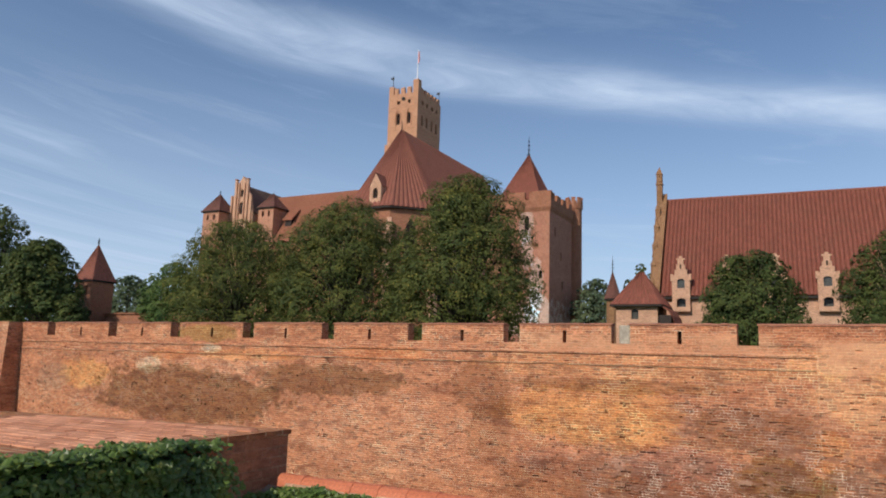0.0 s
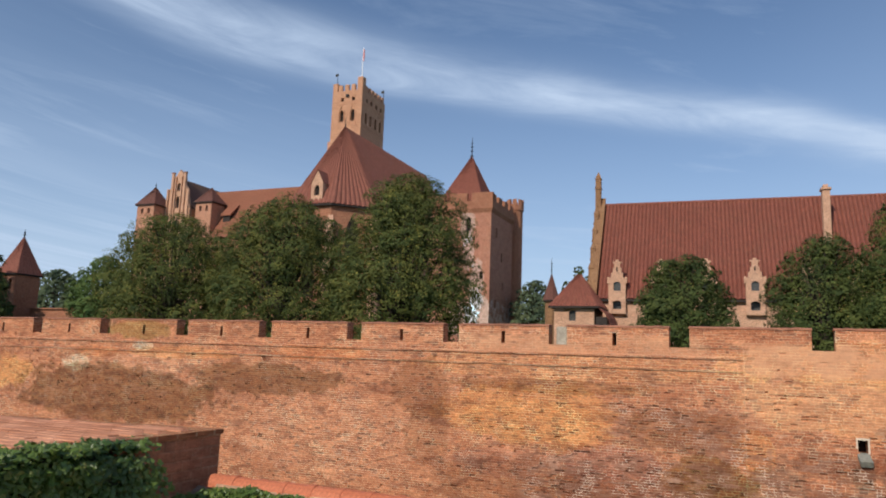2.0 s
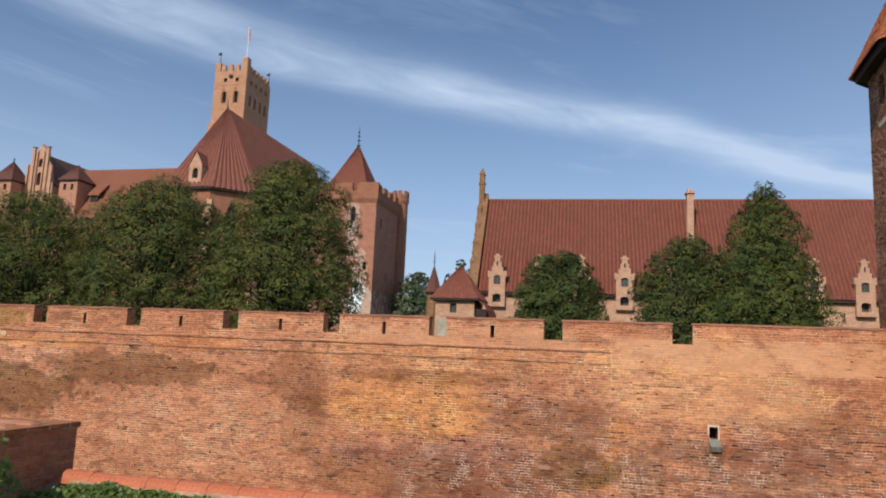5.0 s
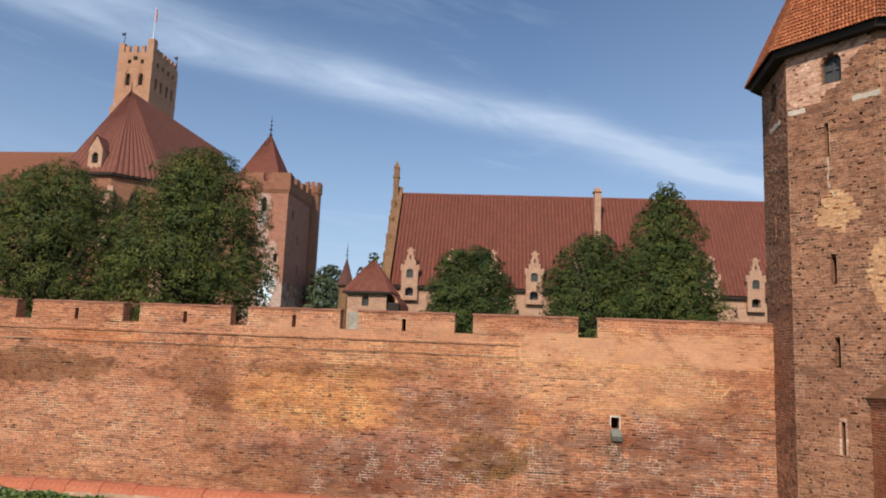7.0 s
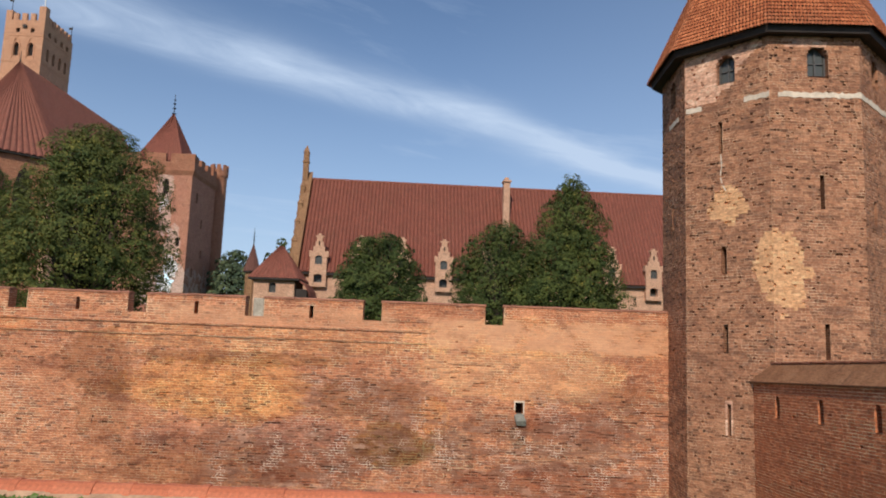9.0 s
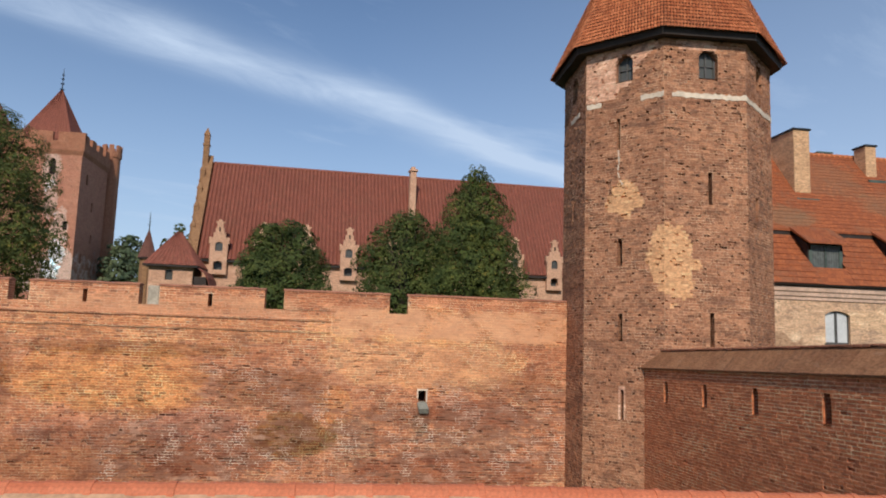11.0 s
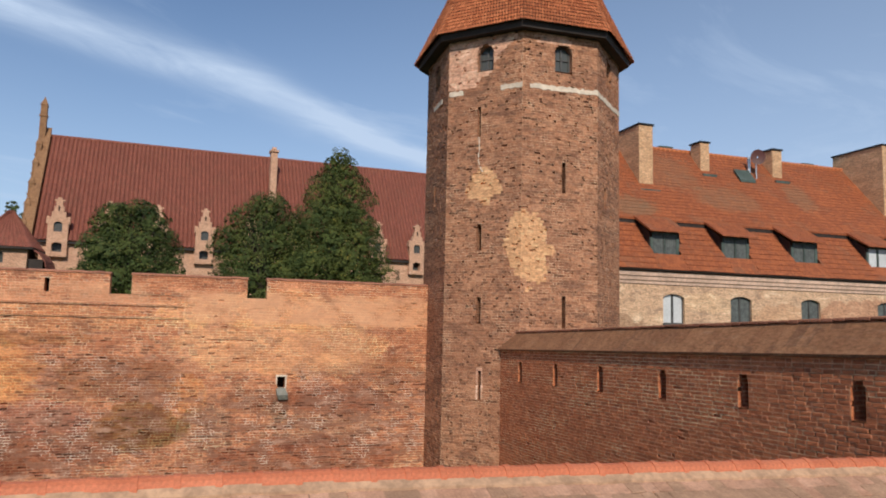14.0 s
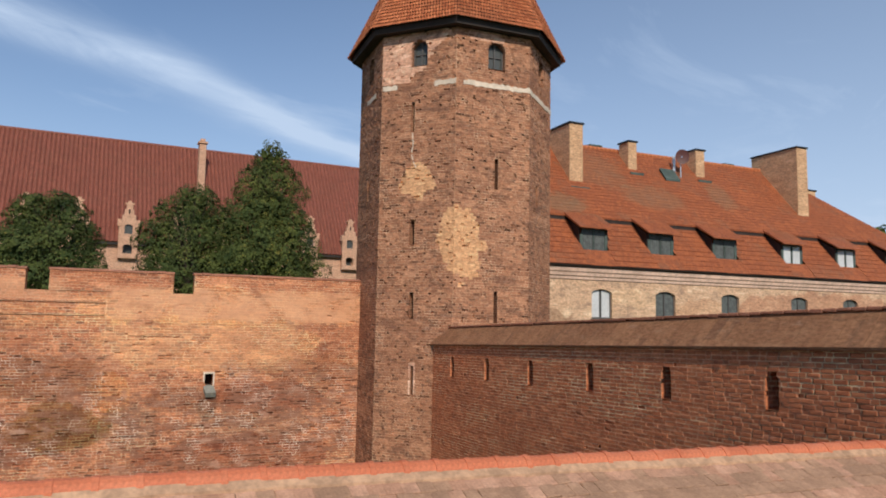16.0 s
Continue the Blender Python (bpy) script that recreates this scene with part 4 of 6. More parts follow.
    # roof deck and its pantiles
    apex = Vector((TX, TY, 25.5))
    bm = bmesh.new()
    pyramid(bm, ring(TX, TY, ez - 0.02, re - 0.02, 8, FACE0), apex)
    wpart("roof_deck", bm, M_WOOD_AND_SHADE, tower)
    bm = bmesh.new()
    rows = 58
    for k in range(8):
        a, b = corner(k, re + 0.12), corner(k + 1, re + 0.12)
        a.z = b.z = ez - 0.12
        nrm = (b - a).cross(apex - a).normalized()
        if nrm.z < 0:
            nrm = -nrm
        for i in range(rows):
            f0, f1 = i / rows, min(1.0, (i + 1.12) / rows)
            p0, q0, p1, q1 = a.lerp(apex, f0), b.lerp(apex, f0), a.lerp(apex, f1), b.lerp(apex, f1)
            n = max(1, round((q0 - p0).length / 0.14))
            for j in range(n):
                g0, g1 = j / n, (j + 1) / n
                tilt = nrm * (0.06 + random.uniform(0, 0.015))
                lowr, highr = [], []
                for c, lift in ((0, 0.0), (0.25, 0.05), (0.5, 0.065), (0.75, 0.05), (1.0, 0.0)):
                    g = g0 + (g1 - g0) * c
                    lowr.append(bm.verts.new(p0.lerp(q0, g) + tilt + nrm * lift))
                    highr.append(bm.verts.new(p1.lerp(q1, min(g, 1)) + nrm * (lift + 0.005)))
                for c in range(4):
                    bm.faces.new((lowr[c], lowr[c + 1], highr[c + 1], highr[c]))
    me = mesh_of("pantile_cover", bm, M_PANTILE, False)
    ob = under(new("pantile_cover", me), tower)
    tagged(ob, "orange-red weathered pantiles", kind="stuff")


m = Nodes("tower_pantiles", 0.8, 0.3)
rnd = m.n("ShaderNodeNewGeometry").outputs["Random Per Island"]
blot = m.noise(m.coord("Object"), 0.7, 5, 0.65)
shade = m.mix(rnd, (0.40, 0.115, 0.045), (0.62, 0.215, 0.09))
shade = m.mix(m.math("MULTIPLY", m.ramp(blot, 0.45, 0.7), 0.45), shade, (0.22, 0.085, 0.045))
m.bump(m.noise(m.coord("Object"), 12, 4), 0.3, 0.01)
M_PANTILE = m.done(m.mix(1.0, shade, m.mix(m.noise(m.coord("Object"), 9, 4), (0.7, 0.7, 0.7), (1.2, 1.2, 1.2)), "MULTIPLY"))
make_corner_tower()

# ---- low loopholed wall that runs out from the tower ----
LX = 12.0


def rise(y):
    """How much the low wall climbs towards the visitor."""
    return (28.0 - y) * 0.030


def low_wear(s, h, rs, size):
    return rs.uniform(0.02, 0.06) if rs.random() < 0.015 else rs.uniform(-0.008, 0.002)


def make_low_wall():
    wall = thing("wall_east", "dark red brick outwork wall with loopholes and a sloping coping", "castle wall", LX, 18, 0, kind="structure")
    holes = []
    for y in (26.35, 23.4, 20.4, 17.2, 14.12, 11.04, 8.0, 5.0):
        r = rise(y)
        holes.append((y - 0.17, y + 0.17, -0.40 + r, 0.36 + r, 0.1))
    at = side_left(LX)
    # in bays, so that every bay follows the climb
    cuts = [3.0, 6.5, 9.5, 12.6, 15.7, 18.8, 21.9, 24.9, 29.6]
    for a, b in zip(cuts, cuts[1:]):
        bm = bmesh.new()
        own = [h for h in holes if a < h[0] < b]
        top = 0.80 + rise(a)
        pierced(bm, side_left(LX + BED), a, b, -7.4, top, own, 0.45)
        wpart("masonry", bm, M_LOW, wall)
        shade_back(at, own, 0.54, wall, "loophole")
    # the courses climb with the wall
    level = [(p, q, c - rise((p + q) / 2), d - rise((p + q) / 2), 0.2) for p, q, c, d, r in holes if p > 8.2]
    one = []
    for k in range(4):
        b = soft_box(-0.012, 0, 0, 0.05, (0.270, 0.264, 0.268, 0.258)[k], (0.080, 0.077, 0.082, 0.079)[k], 0.008)
        for vert in b.verts:
            vert.co += Vector([random.uniform(-0.004, 0.004) for _ in range(3)])
        one.append(mesh_of("brick", b, M_LOW_BRICK))
    for u, v in brick_skin(wall, lambda s, h, d: (LX + d, s, h + rise(s)), 8.3, 29.6, -5.6, 0.80, {"brickwork": (M_LOW_JOINT, M_LOW_BRICK, "dark red bricks with pale mortar joints")},
                           8, low_wear, level, row=0.098, joint=0.019, loose=lambda u, v: u < 12.9 and v > -1.2)[:300]:
        ob = under(new("brick", random.choice(one)), wall)
        ob.location = (LX + 0.004 + random.uniform(-0.002, 0.003), u, v + rise(u))
        ob.rotation_euler = (-0.03 + random.uniform(-0.01, 0.01), random.uniform(-0.02, 0.02), random.uniform(-0.02, 0.02))
    quadbm = bmesh.new()
    box(quadbm, LX + 0.6, 3.0, -7.4, LX + 1.2, 29.6, 1.1)
    wpart("core", quadbm, M_LOW, wall)
    # sloping coping with a drip edge, in lengths
    y = 3.0
    while y < 29.6:
        w = min(1.5, 29.6 - y)
        ra, rb = rise(y), rise(y + w)
        bm = bmesh.new()
        j = random.uniform(-0.012, 0.012)
        loft(bm, [[(LX - 0.10, u, 0.78 + r), (LX - 0.12, u, 0.84 + r), (LX + 0.50, u, 1.50 + r + j), (LX + 0.62, u, 1.54 + r + j), (LX + 1.3, u, 1.0 + r), (LX + 1.3, u, 0.78 + r)] for u, r in ((y, ra), (y + w - 0.004, rb))])
        wpart("coping", bm, M_LOW_CAP, wall, "mossy brown sloping coping")
        y += w
    # thin bricks along the coping's top edge
    for k in range(88):
        y = 3.0 + k * 0.30
        r = rise(y)
        wpart("ridge_brick", soft_box(LX + 0.44, y, 1.50 + r + random.uniform(-0.015, 0.02), LX + 0.66, y + 0.285, 1.57 + r, 0.012), M_CAP, wall)


make_low_wall()


# ---- near moat wall with a tiled coping ----
RIDGE_Y, RIDGE_Z = 6.8, 0.36


def sag(x):
    """How far the coping lies below its level stretch."""
    return 0.018 * max(0.0, x - 1.0)



def make_near_wall():
    wall = thing("moat_wall", "low moat wall with sloping slab coping and terracotta ridge tiles", "wall", 3, RIDGE_Y, 0, kind="structure")
    bm = bmesh.new()
    box(bm, -5.72, 6.45, -7.2, 16, 7.15, -0.02)
    wpart("masonry", bm, M_LOW, wall)
    bm = bmesh.new()
    loft(bm, [[(u, 4.95, -0.42 - sag(u)), (u, RIDGE_Y, RIDGE_Z - 0.06 - sag(u)), (u, 7.6, 0.10 - sag(u)), (u, 7.6, -0.42 - sag(u))] for u in (-5.72, 1.0, 16)])
    wpart("coping_bed", bm, M_SLAB, wall)
    # half-round ridge tiles, each with a raised collar
    bm = bmesh.new()
    prof = [(math.cos(a) * 0.125, math.sin(a) * 0.125) for a in (math.pi * k / 8 for k in range(9))]
    rings = []
    for x, s in ((0.0, 1.0), (0.275, 0.965), (0.275, 1.035), (0.325, 1.055), (0.335, 1.02)):
        rings.append([(x, p * s, q * s) for p, q in prof] + [(x, p * s * 0.85, q * s * 0.85) for p, q in prof[::-1]])
    loft(bm, rings)
    me = mesh_of("ridge_tile", bm, M_RIDGE)
    x = -5.5
    while x < 15.5:
        ob = new("ridge_tile", me)
        under(ob, wall)
        ob.location = (x, RIDGE_Y + random.uniform(-0.012, 0.012), RIDGE_Z - 0.045 - sag(x) + random.uniform(-0.004, 0.004))
        ob.rotation_euler = (random.uniform(-0.03, 0.03), random.uniform(-0.005, 0.005), random.uniform(-0.010, 0.010))
        x += 0.325
    # slabs of the near slope, in rows; a paler mortar fillet under the ridge
    slope = math.atan2(RIDGE_Z + 0.36, 1.85)
    kinds = []
    for red in (False, True):
        for k in range(3):
            b = soft_box(0, 0, 0, (0.157, 0.15, 0.157)[k], 0.198, 0.035, 0.006)
            for vert in b.verts:
                vert.co += Vector((random.uniform(-0.005, 0.005), random.uniform(-0.005, 0.005), random.uniform(-0.004, 0.004)))
            kinds.append(mesh_of("slab", b, M_SLAB_P if not red else M_SLAB_R))
    rest = bmesh.new()
    for row in range(8):
        d0 = 0.15 + row * 0.202
        x = -0.7 + (row % 2) * 0.08
        while x < 11.3:
            red = random.random() < (0.75, 0.12, 0.10, 0.8, 0.25, 0.1, 0.4, 0.1)[row]
            place = Vector((x, RIDGE_Y - (d0 + 0.195) * math.cos(slope), RIDGE_Z - 0.045 - sag(x) - (d0 + 0.195) * math.sin(slope) + random.uniform(-0.004, 0.006)))
            turn = (slope + random.uniform(-0.012, 0.012), random.uniform(-0.012, 0.012), random.uniform(-0.012, 0.012))
            if row < 4:
                ob = under(new("slab", kinds[(3 if red else 0) + random.randrange(3)]), wall)
                ob.location, ob.rotation_euler = place, turn
            else:
                c, sn = math.cos(turn[0]), math.sin(turn[0])
                low, high = [], []
                for u, v_ in ((0, 0), (0.157, 0), (0.157, 0.198), (0, 0.198)):
                    jog = random.uniform(-0.003, 0.003)
                    low.append(rest.verts.new(place + Vector((u, v_ * c, v_ * sn))))
                    high.append(rest.verts.new(place + Vector((u + jog, v_ * c - 0.035 * sn, v_ * sn + 0.035 * c + jog))))
                rest.faces.new(high)
                for k in range(4):
                    rest.faces.new((low[k], low[(k + 1) % 4], high[(k + 1) % 4], high[k]))
            x += 0.16
    me = mesh_of("slab_rows", rest, M_SLAB_ROWS)
    tagged(under(new("slab_rows", me), wall), "lower rows of brown and pinkish slabs", kind="stuff")
    bm = bmesh.new()
    n = 160
    rings = []
    for k in range(n + 1):
        u = -5.35 + 21.05 * k / n
        wv = 0.165 + 0.03 * noise.noise(Vector((u * 3, 0, 0)))
        q = RIDGE_Z - sag(u)
        rings.append([(u, RIDGE_Y, q), (u, RIDGE_Y - 0.11, q + 0.002), (u, RIDGE_Y - wv - 0.02, q - 0.055), (u, RIDGE_Y - wv - 0.02, q - 0.09), (u, RIDGE_Y, q - 0.09)])
    wpart("mortar_fillet", loft(bm, rings), M_FILLET, wall, "pale pinkish mortar fillet")


def piece_mat(name, c1, c2, rough=0.8, grain=12.0, joined=False, soiled=1.0):
    """A material whose tint changes from piece to piece."""
    k = Nodes(name, rough, 0.3)
    rnd_ob = k.n("ShaderNodeObjectInfo").outputs["Random"]
    if joined:
        rnd_ob = k.n("ShaderNodeNewGeometry").outputs["Random Per Island"]
    base = k.mix(rnd_ob, c1, c2)
    blots = k.noise(k.n("ShaderNodeNewGeometry").outputs["Position"], 2.6, 6, 0.7)
    grains = k.noise(k.coord("Object"), grain * 3, 5, 0.7)
    base = k.mix(k.math("MULTIPLY", k.ramp(blots, 0.45, 0.62), 0.5 * soiled), base, tuple(q * 0.62 for q in c1))
    base = k.mix(k.math("MULTIPLY", k.math("SUBTRACT", 1.0, k.ramp(blots, 0.36, 0.46)), 0.4 * soiled), base, tuple(min(1, q * f) for q, f in zip(c2, (1.25, 1.3, 1.35))))
    base = k.mix(1.0, base, k.mix(k.ramp(grains, 0.25, 0.75), (0.75, 0.75, 0.75), (1.18, 1.18, 1.18)), "MULTIPLY")
    k.bump(grains, 0.4, 0.008)
    return k.done(base)


M_RIDGE = piece_mat("terracotta_tile", (0.54, 0.155, 0.072), (0.60, 0.19, 0.092), 0.65, soiled=0.35)
M_SLAB_P = piece_mat("grey_brown_slab", (0.36, 0.21, 0.13), (0.44, 0.26, 0.16), 0.9)
M_SLAB_ROWS = piece_mat("mixed_slab", (0.32, 0.19, 0.115), (0.52, 0.285, 0.175), 0.9, joined=True)
M_SLAB_R = piece_mat("reddish_slab", (0.44, 0.235, 0.145), (0.55, 0.315, 0.205), 0.9)
M_FILLET = plain("mortar_fillet", (0.46, 0.28, 0.17), 0.9, 14, 0.3, patch=3)
make_near_wall()


# ---- walled platform with ivy ----
def leaf_mesh(name, places, normals, size, mat, spread=0.35, fold=0.25):
    """Many small folded leaves, each of two triangles pairs, facing about along the normals."""
    n = len(places)
    rs = np.random.RandomState(len(name) * 7 + n)
    nrm = normals + rs.normal(0, spread, (n, 3))
    nrm /= np.linalg.norm(nrm, axis=1)[:, None]
    side = np.cross(nrm, rs.normal(0, 1, (n, 3)))
    side /= np.linalg.norm(side, axis=1)[:, None]
    tip = np.cross(nrm, side)
    s = (size * rs.uniform(0.6, 1.35, n))[:, None]
    base, end = places - tip * s * 0.5, places + tip * s * 0.55
    drop = nrm * s * fold * 0.5
    lft, rgt = places + side * s * 0.42 - drop, places - side * s * 0.42 - drop
    verts = np.stack([base, rgt, end, lft], 1).reshape(-1, 3)
    k = np.arange(n) * 4
    faces = np.concatenate([np.stack([k, k + 1, k + 2], 1), np.stack([k, k + 2, k + 3], 1)])
    me = bpy.data.meshes.new(name)
    me.from_pydata(verts.tolist(), [], faces.tolist())
    me.materials.append(mat)
    return me


def set_out(ob, k=1.1):
    """Lay a thing out a tenth larger from the terrace's middle."""
    centre = Vector((-0.1, 0.27, 1.7))
    ob.location = centre + (ob.location - centre) * k + Vector((0.12, 0, 0))
    ob.scale = (k, k, k)


def make_platform():
    p = thing("platform", "low flat-topped brick platform with a brick-paved top", "wall", -9, 4, 0, kind="structure")
    foot = [(-5.31, 6.50), (-14.0, 4.85), (-14.0, -0.6), (-5.60, -0.6), (-5.24, 5.5)]
    bm = bmesh.new()
    loft(bm, [[(x, y, -3.0) for x, y in foot], [(x, y, 0.90) for x, y in foot]])
    wpart("masonry", bm, M_PLATFORM, p)
    bm = bmesh.new()
    grow = [(-5.29, 6.52), (-14.0, 4.87), (-14.0, -0.6), (-5.57, -0.6), (-5.22, 5.5)]
    loft(bm, [[(x, y, 0.90) for x, y in grow], [(x, y, 0.95) for x, y in grow]])
    wpart("coping", bm, M_WALL, p, "brick edging along the platform top")
    # paving bricks where they show
    me = mesh_of("brick", soft_box(0, 0, 0, 0.285, 0.135, 0.03, 0.006), M_PAVE)
    r = 0
    y = 3.9
    while y < 6.35:
        x = -8.3 + (r % 2) * 0.145
        while x < -5.50:
            if y < 6.45 + 0.19 * (x + 5.6) - 0.20:
                ob = under(new("brick", me), p)
                ob.location = (x, y, 0.926 + random.uniform(0, 0.005))
                ob.rotation_euler = (random.uniform(-0.012, 0.012), random.uniform(-0.012, 0.012), random.uniform(-0.015, 0.015))
            x += 0.296
        y += 0.147
        r += 1
    set_out(p)


M_PAVE = piece_mat("paving_brick", (0.58, 0.235, 0.12), (0.72, 0.33, 0.185), 0.9)
M_PLATFORM = brick("platform_brick", (0.50, 0.225, 0.14), (0.36, 0.16, 0.10), (0.46, 0.29, 0.20), dark=0.4, mottle=0.5)
make_platform()


def make_ivy():
    """Ivy that hangs over the platform's side, deep and lumpy, with leaves in layers."""
    rs = np.random.RandomState(5)
    ivy = thing("ivy_hedge", "dense dark green ivy hanging over a low brick platform", "ivy", -5.2, 3, 0)
    n = 24000
    y = rs.uniform(0.4, 5.6, n)
    z = rs.uniform(-0.1, 1.08, n)
    bulge = np.array([0.24 + 0.16 * noise.noise(Vector((0, a * 1.7, b * 2.3))) + 0.07 * noise.noise(Vector((3, a * 5, b * 6))) for a, b in zip(y, z)])
    # thin out along a ragged far end, and roll over the top edge
    end = np.array([5.32 + 0.30 * noise.noise(Vector((9, b * 3, 0))) + 0.25 * (b < 0.5) * noise.noise(Vector((2, b * 2, 4))) for b in z])
    keep = y < end + rs.uniform(-0.15, 0.15, n)
    topz = np.array([0.925 + 0.06 * noise.noise(Vector((1, a * 2.2, 7))) for a in y])
    x0 = -5.57 + 0.075 * (y + 0.6) * 0.85
    over = z > topz - 0.10
    x = x0 + bulge * rs.uniform(0.35, 1.0, n) - np.where(over, rs.uniform(0, 0.32, n), 0)
    z = np.minimum(z, topz + rs.uniform(-0.02, 0.04, n))
    nor = np.stack([np.where(over, 0.35, 0.8), np.full(n, -0.25), np.where(over, 0.9, 0.45)], 1)
    pts = np.stack([x, y, z], 1)[keep]
    ob = under(new("leaves", leaf_mesh("leaves", pts, nor[keep], 0.058, M_IVY, 0.42)), ivy)
    tagged(ob, kind="stuff")
    # near-black solid behind the leaves, the shade between them put into its colour
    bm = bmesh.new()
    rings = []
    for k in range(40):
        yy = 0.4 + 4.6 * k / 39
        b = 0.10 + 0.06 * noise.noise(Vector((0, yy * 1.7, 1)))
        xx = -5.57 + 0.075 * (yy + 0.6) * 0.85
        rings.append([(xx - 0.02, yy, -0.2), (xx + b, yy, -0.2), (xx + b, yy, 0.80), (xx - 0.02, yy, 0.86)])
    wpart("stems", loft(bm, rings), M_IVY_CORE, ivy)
    # reddish dry tendrils at the bare end
    for k in range(14):
        bm = bmesh.new()
        yy, zz = 5.0 + random.uniform(-0.1, 0.35), random.uniform(0.1, 0.85)
        pts = []
        for j in range(7):
            pts.append((-5.235 + 0.02 * math.sin(j), yy, zz))
            yy += random.uniform(-0.02, 0.09)
            zz -= random.uniform(0.02, 0.12)
        loft(bm, [[(a, b - 0.006, c), (a + 0.012, b, c), (a, b + 0.006, c)] for a, b, c in pts])
        wpart("tendril", bm, M_TENDRIL, ivy)
    set_out(ivy)
    # ivy that creeps over the moat wall's coping
    spots = ((-5.5, 6.2, 0.25, 0.35, 700), (-4.85, 6.56, 0.35, 0.16, 1500), (-4.35, 6.52, 0.45, 0.15, 1500), (-3.8, 6.50, 0.5, 0.14, 1500), (-3.3, 6.50, 0.45, 0.13, 1300), (-2.85, 6.48, 0.32, 0.11, 700), (-5.15, 6.45, 0.35, 0.25, 1400), (-4.3, 6.25, 1.0, 0.25, 2400), (-1.72, 6.48, 0.12, 0.09, 110), (-1.98, 6.40, 0.12, 0.10, 70))
    creeper = thing("creeping_ivy", "bright green ivy creeping over the slab coping", "ivy", -4, 6.3, 0)
    allp = []
    for cx, cy, rx, ry, cnt in spots:
        a, q = rs.uniform(0, 6.283, cnt), np.sqrt(rs.uniform(0, 1, cnt))
        xx, yy = cx + rx * q * np.cos(a), cy + ry * q * np.sin(a)
        zz = 0.325 - (RIDGE_Y - yy) * 0.39 + rs.uniform(0.0, 0.15 if cnt > 200 else 0.11, cnt) * (1.1 - 0.7 * q)
        allp.append(np.stack([xx, yy, zz], 1))
    allp = np.concatenate(allp)
    ob = under(new("leaves", leaf_mesh("creeper_leaves", allp, np.tile([[0, -0.35, 0.9]], (len(allp), 1)), 0.060, M_IVY, 0.45)), creeper)
    tagged(ob, kind="stuff")


# shade deep in the ivy, as a near-black colour
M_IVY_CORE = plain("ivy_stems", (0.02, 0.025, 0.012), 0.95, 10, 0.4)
M_TENDRIL = plain("dry_tendril", (0.22, 0.06, 0.04), 0.9, 20, 0.3)
make_ivy()


# ---- trees ----
def make_tree(label, x, y, z0, lobes, leaf, mat, count, lean=0.0, name="deciduous_tree"):
    """Trunk, limbs, and a crown of leaves laid over and into uneven lobes (dx, dy, z, radius, height)."""
    t = thing(name, label, "tree", x, y, z0, "trees behind the wall")
    rs = np.random.RandomState(int(abs(x * 13 + y * 7)) % 9999)
    top = max(l[2] for l in lobes)
    bm = bmesh.new()
    rings = []
    for k in range(8):
        f = k / 7
        r = 0.42 * (1 - 0.75 * f) + (0.18 if k == 0 else 0)
        rings.append([(x + lean * f + 0.12 * math.sin(f * 5) + px_, y + py_, z0 - 0.3 + (top - z0) * f) for px_, py_, _ in ring(0, 0, 0, r, 9)])
    loft(bm, rings)
    for dx, dy, lz, lr, lh in lobes:
        a, b = Vector((x + lean * 0.4, y, z0 + (lz - z0) * 0.45)), Vector((x + dx, y + dy, lz + lh * 0.3))
        mid = a.lerp(b, 0.5) + Vector((0, 0, 0.4))
        loft(bm, [[(p.x + q[0], p.y + q[1], p.z) for q in ring(0, 0, 0, r, 6)] for p, r in ((a, 0.17), (mid, 0.11), (b, 0.03))])
    wpart("trunk", bm, M_BARK, t)
    weight = np.array([l[3] * l[3] for l in lobes], float)
    weight[0] *= 1.9
    weight /= weight.sum()
    heart = np.array([x, y, 0.5 * (min(l[2] for l in lobes) + top)])
    pts, nor = [], []
    for l, wgt in zip(lobes, weight):
        n = int(count * wgt)
        d = rs.normal(0, 1, (n, 3))
        d /= np.linalg.norm(d, axis=1)[:, None]
        # sprays: leaves gather on short shoots that stand out of the lobe by different lengths
        m_ = max(10, n // 22)
        shoot = rs.normal(0, 1, (m_, 3))
        shoot /= np.linalg.norm(shoot, axis=1)[:, None]
        k = rs.randint(0, m_, n)
        loose = rs.uniform(0, 1, n) < 0.33
        d = np.where(loose[:, None], d, shoot[k] + 0.16 * d)
        d /= np.linalg.norm(d, axis=1)[:, None]
        out_ = np.where(loose, rs.uniform(0.80, 1.02, n), rs.uniform(0.86, 1.14, m_)[k] + rs.uniform(-0.07, 0.05, n))
        c = np.array([x + l[0], y + l[1], l[2]])
        p = c + d * out_[:, None] * np.array([l[3], l[3], l[4]])
        outward = p - heart
        outward /= np.linalg.norm(outward, axis=1)[:, None]
        # few leaves hang below a bough
        stay = (d[:, 2] > -0.30) | (rs.uniform(0, 1, n) < 0.35)
        pts.append(p[stay]), nor.append((d * 0.8 + outward * 0.3 + np.array([0, 0, 0.45]))[stay])
    pts, nor = np.concatenate(pts), np.concatenate(nor)
    keep = pts[:, 2] > z0 + 0.2
    crown = under(new("crown", leaf_mesh("crown", pts[keep], nor[keep], leaf, mat, 0.30)), t)
    return t


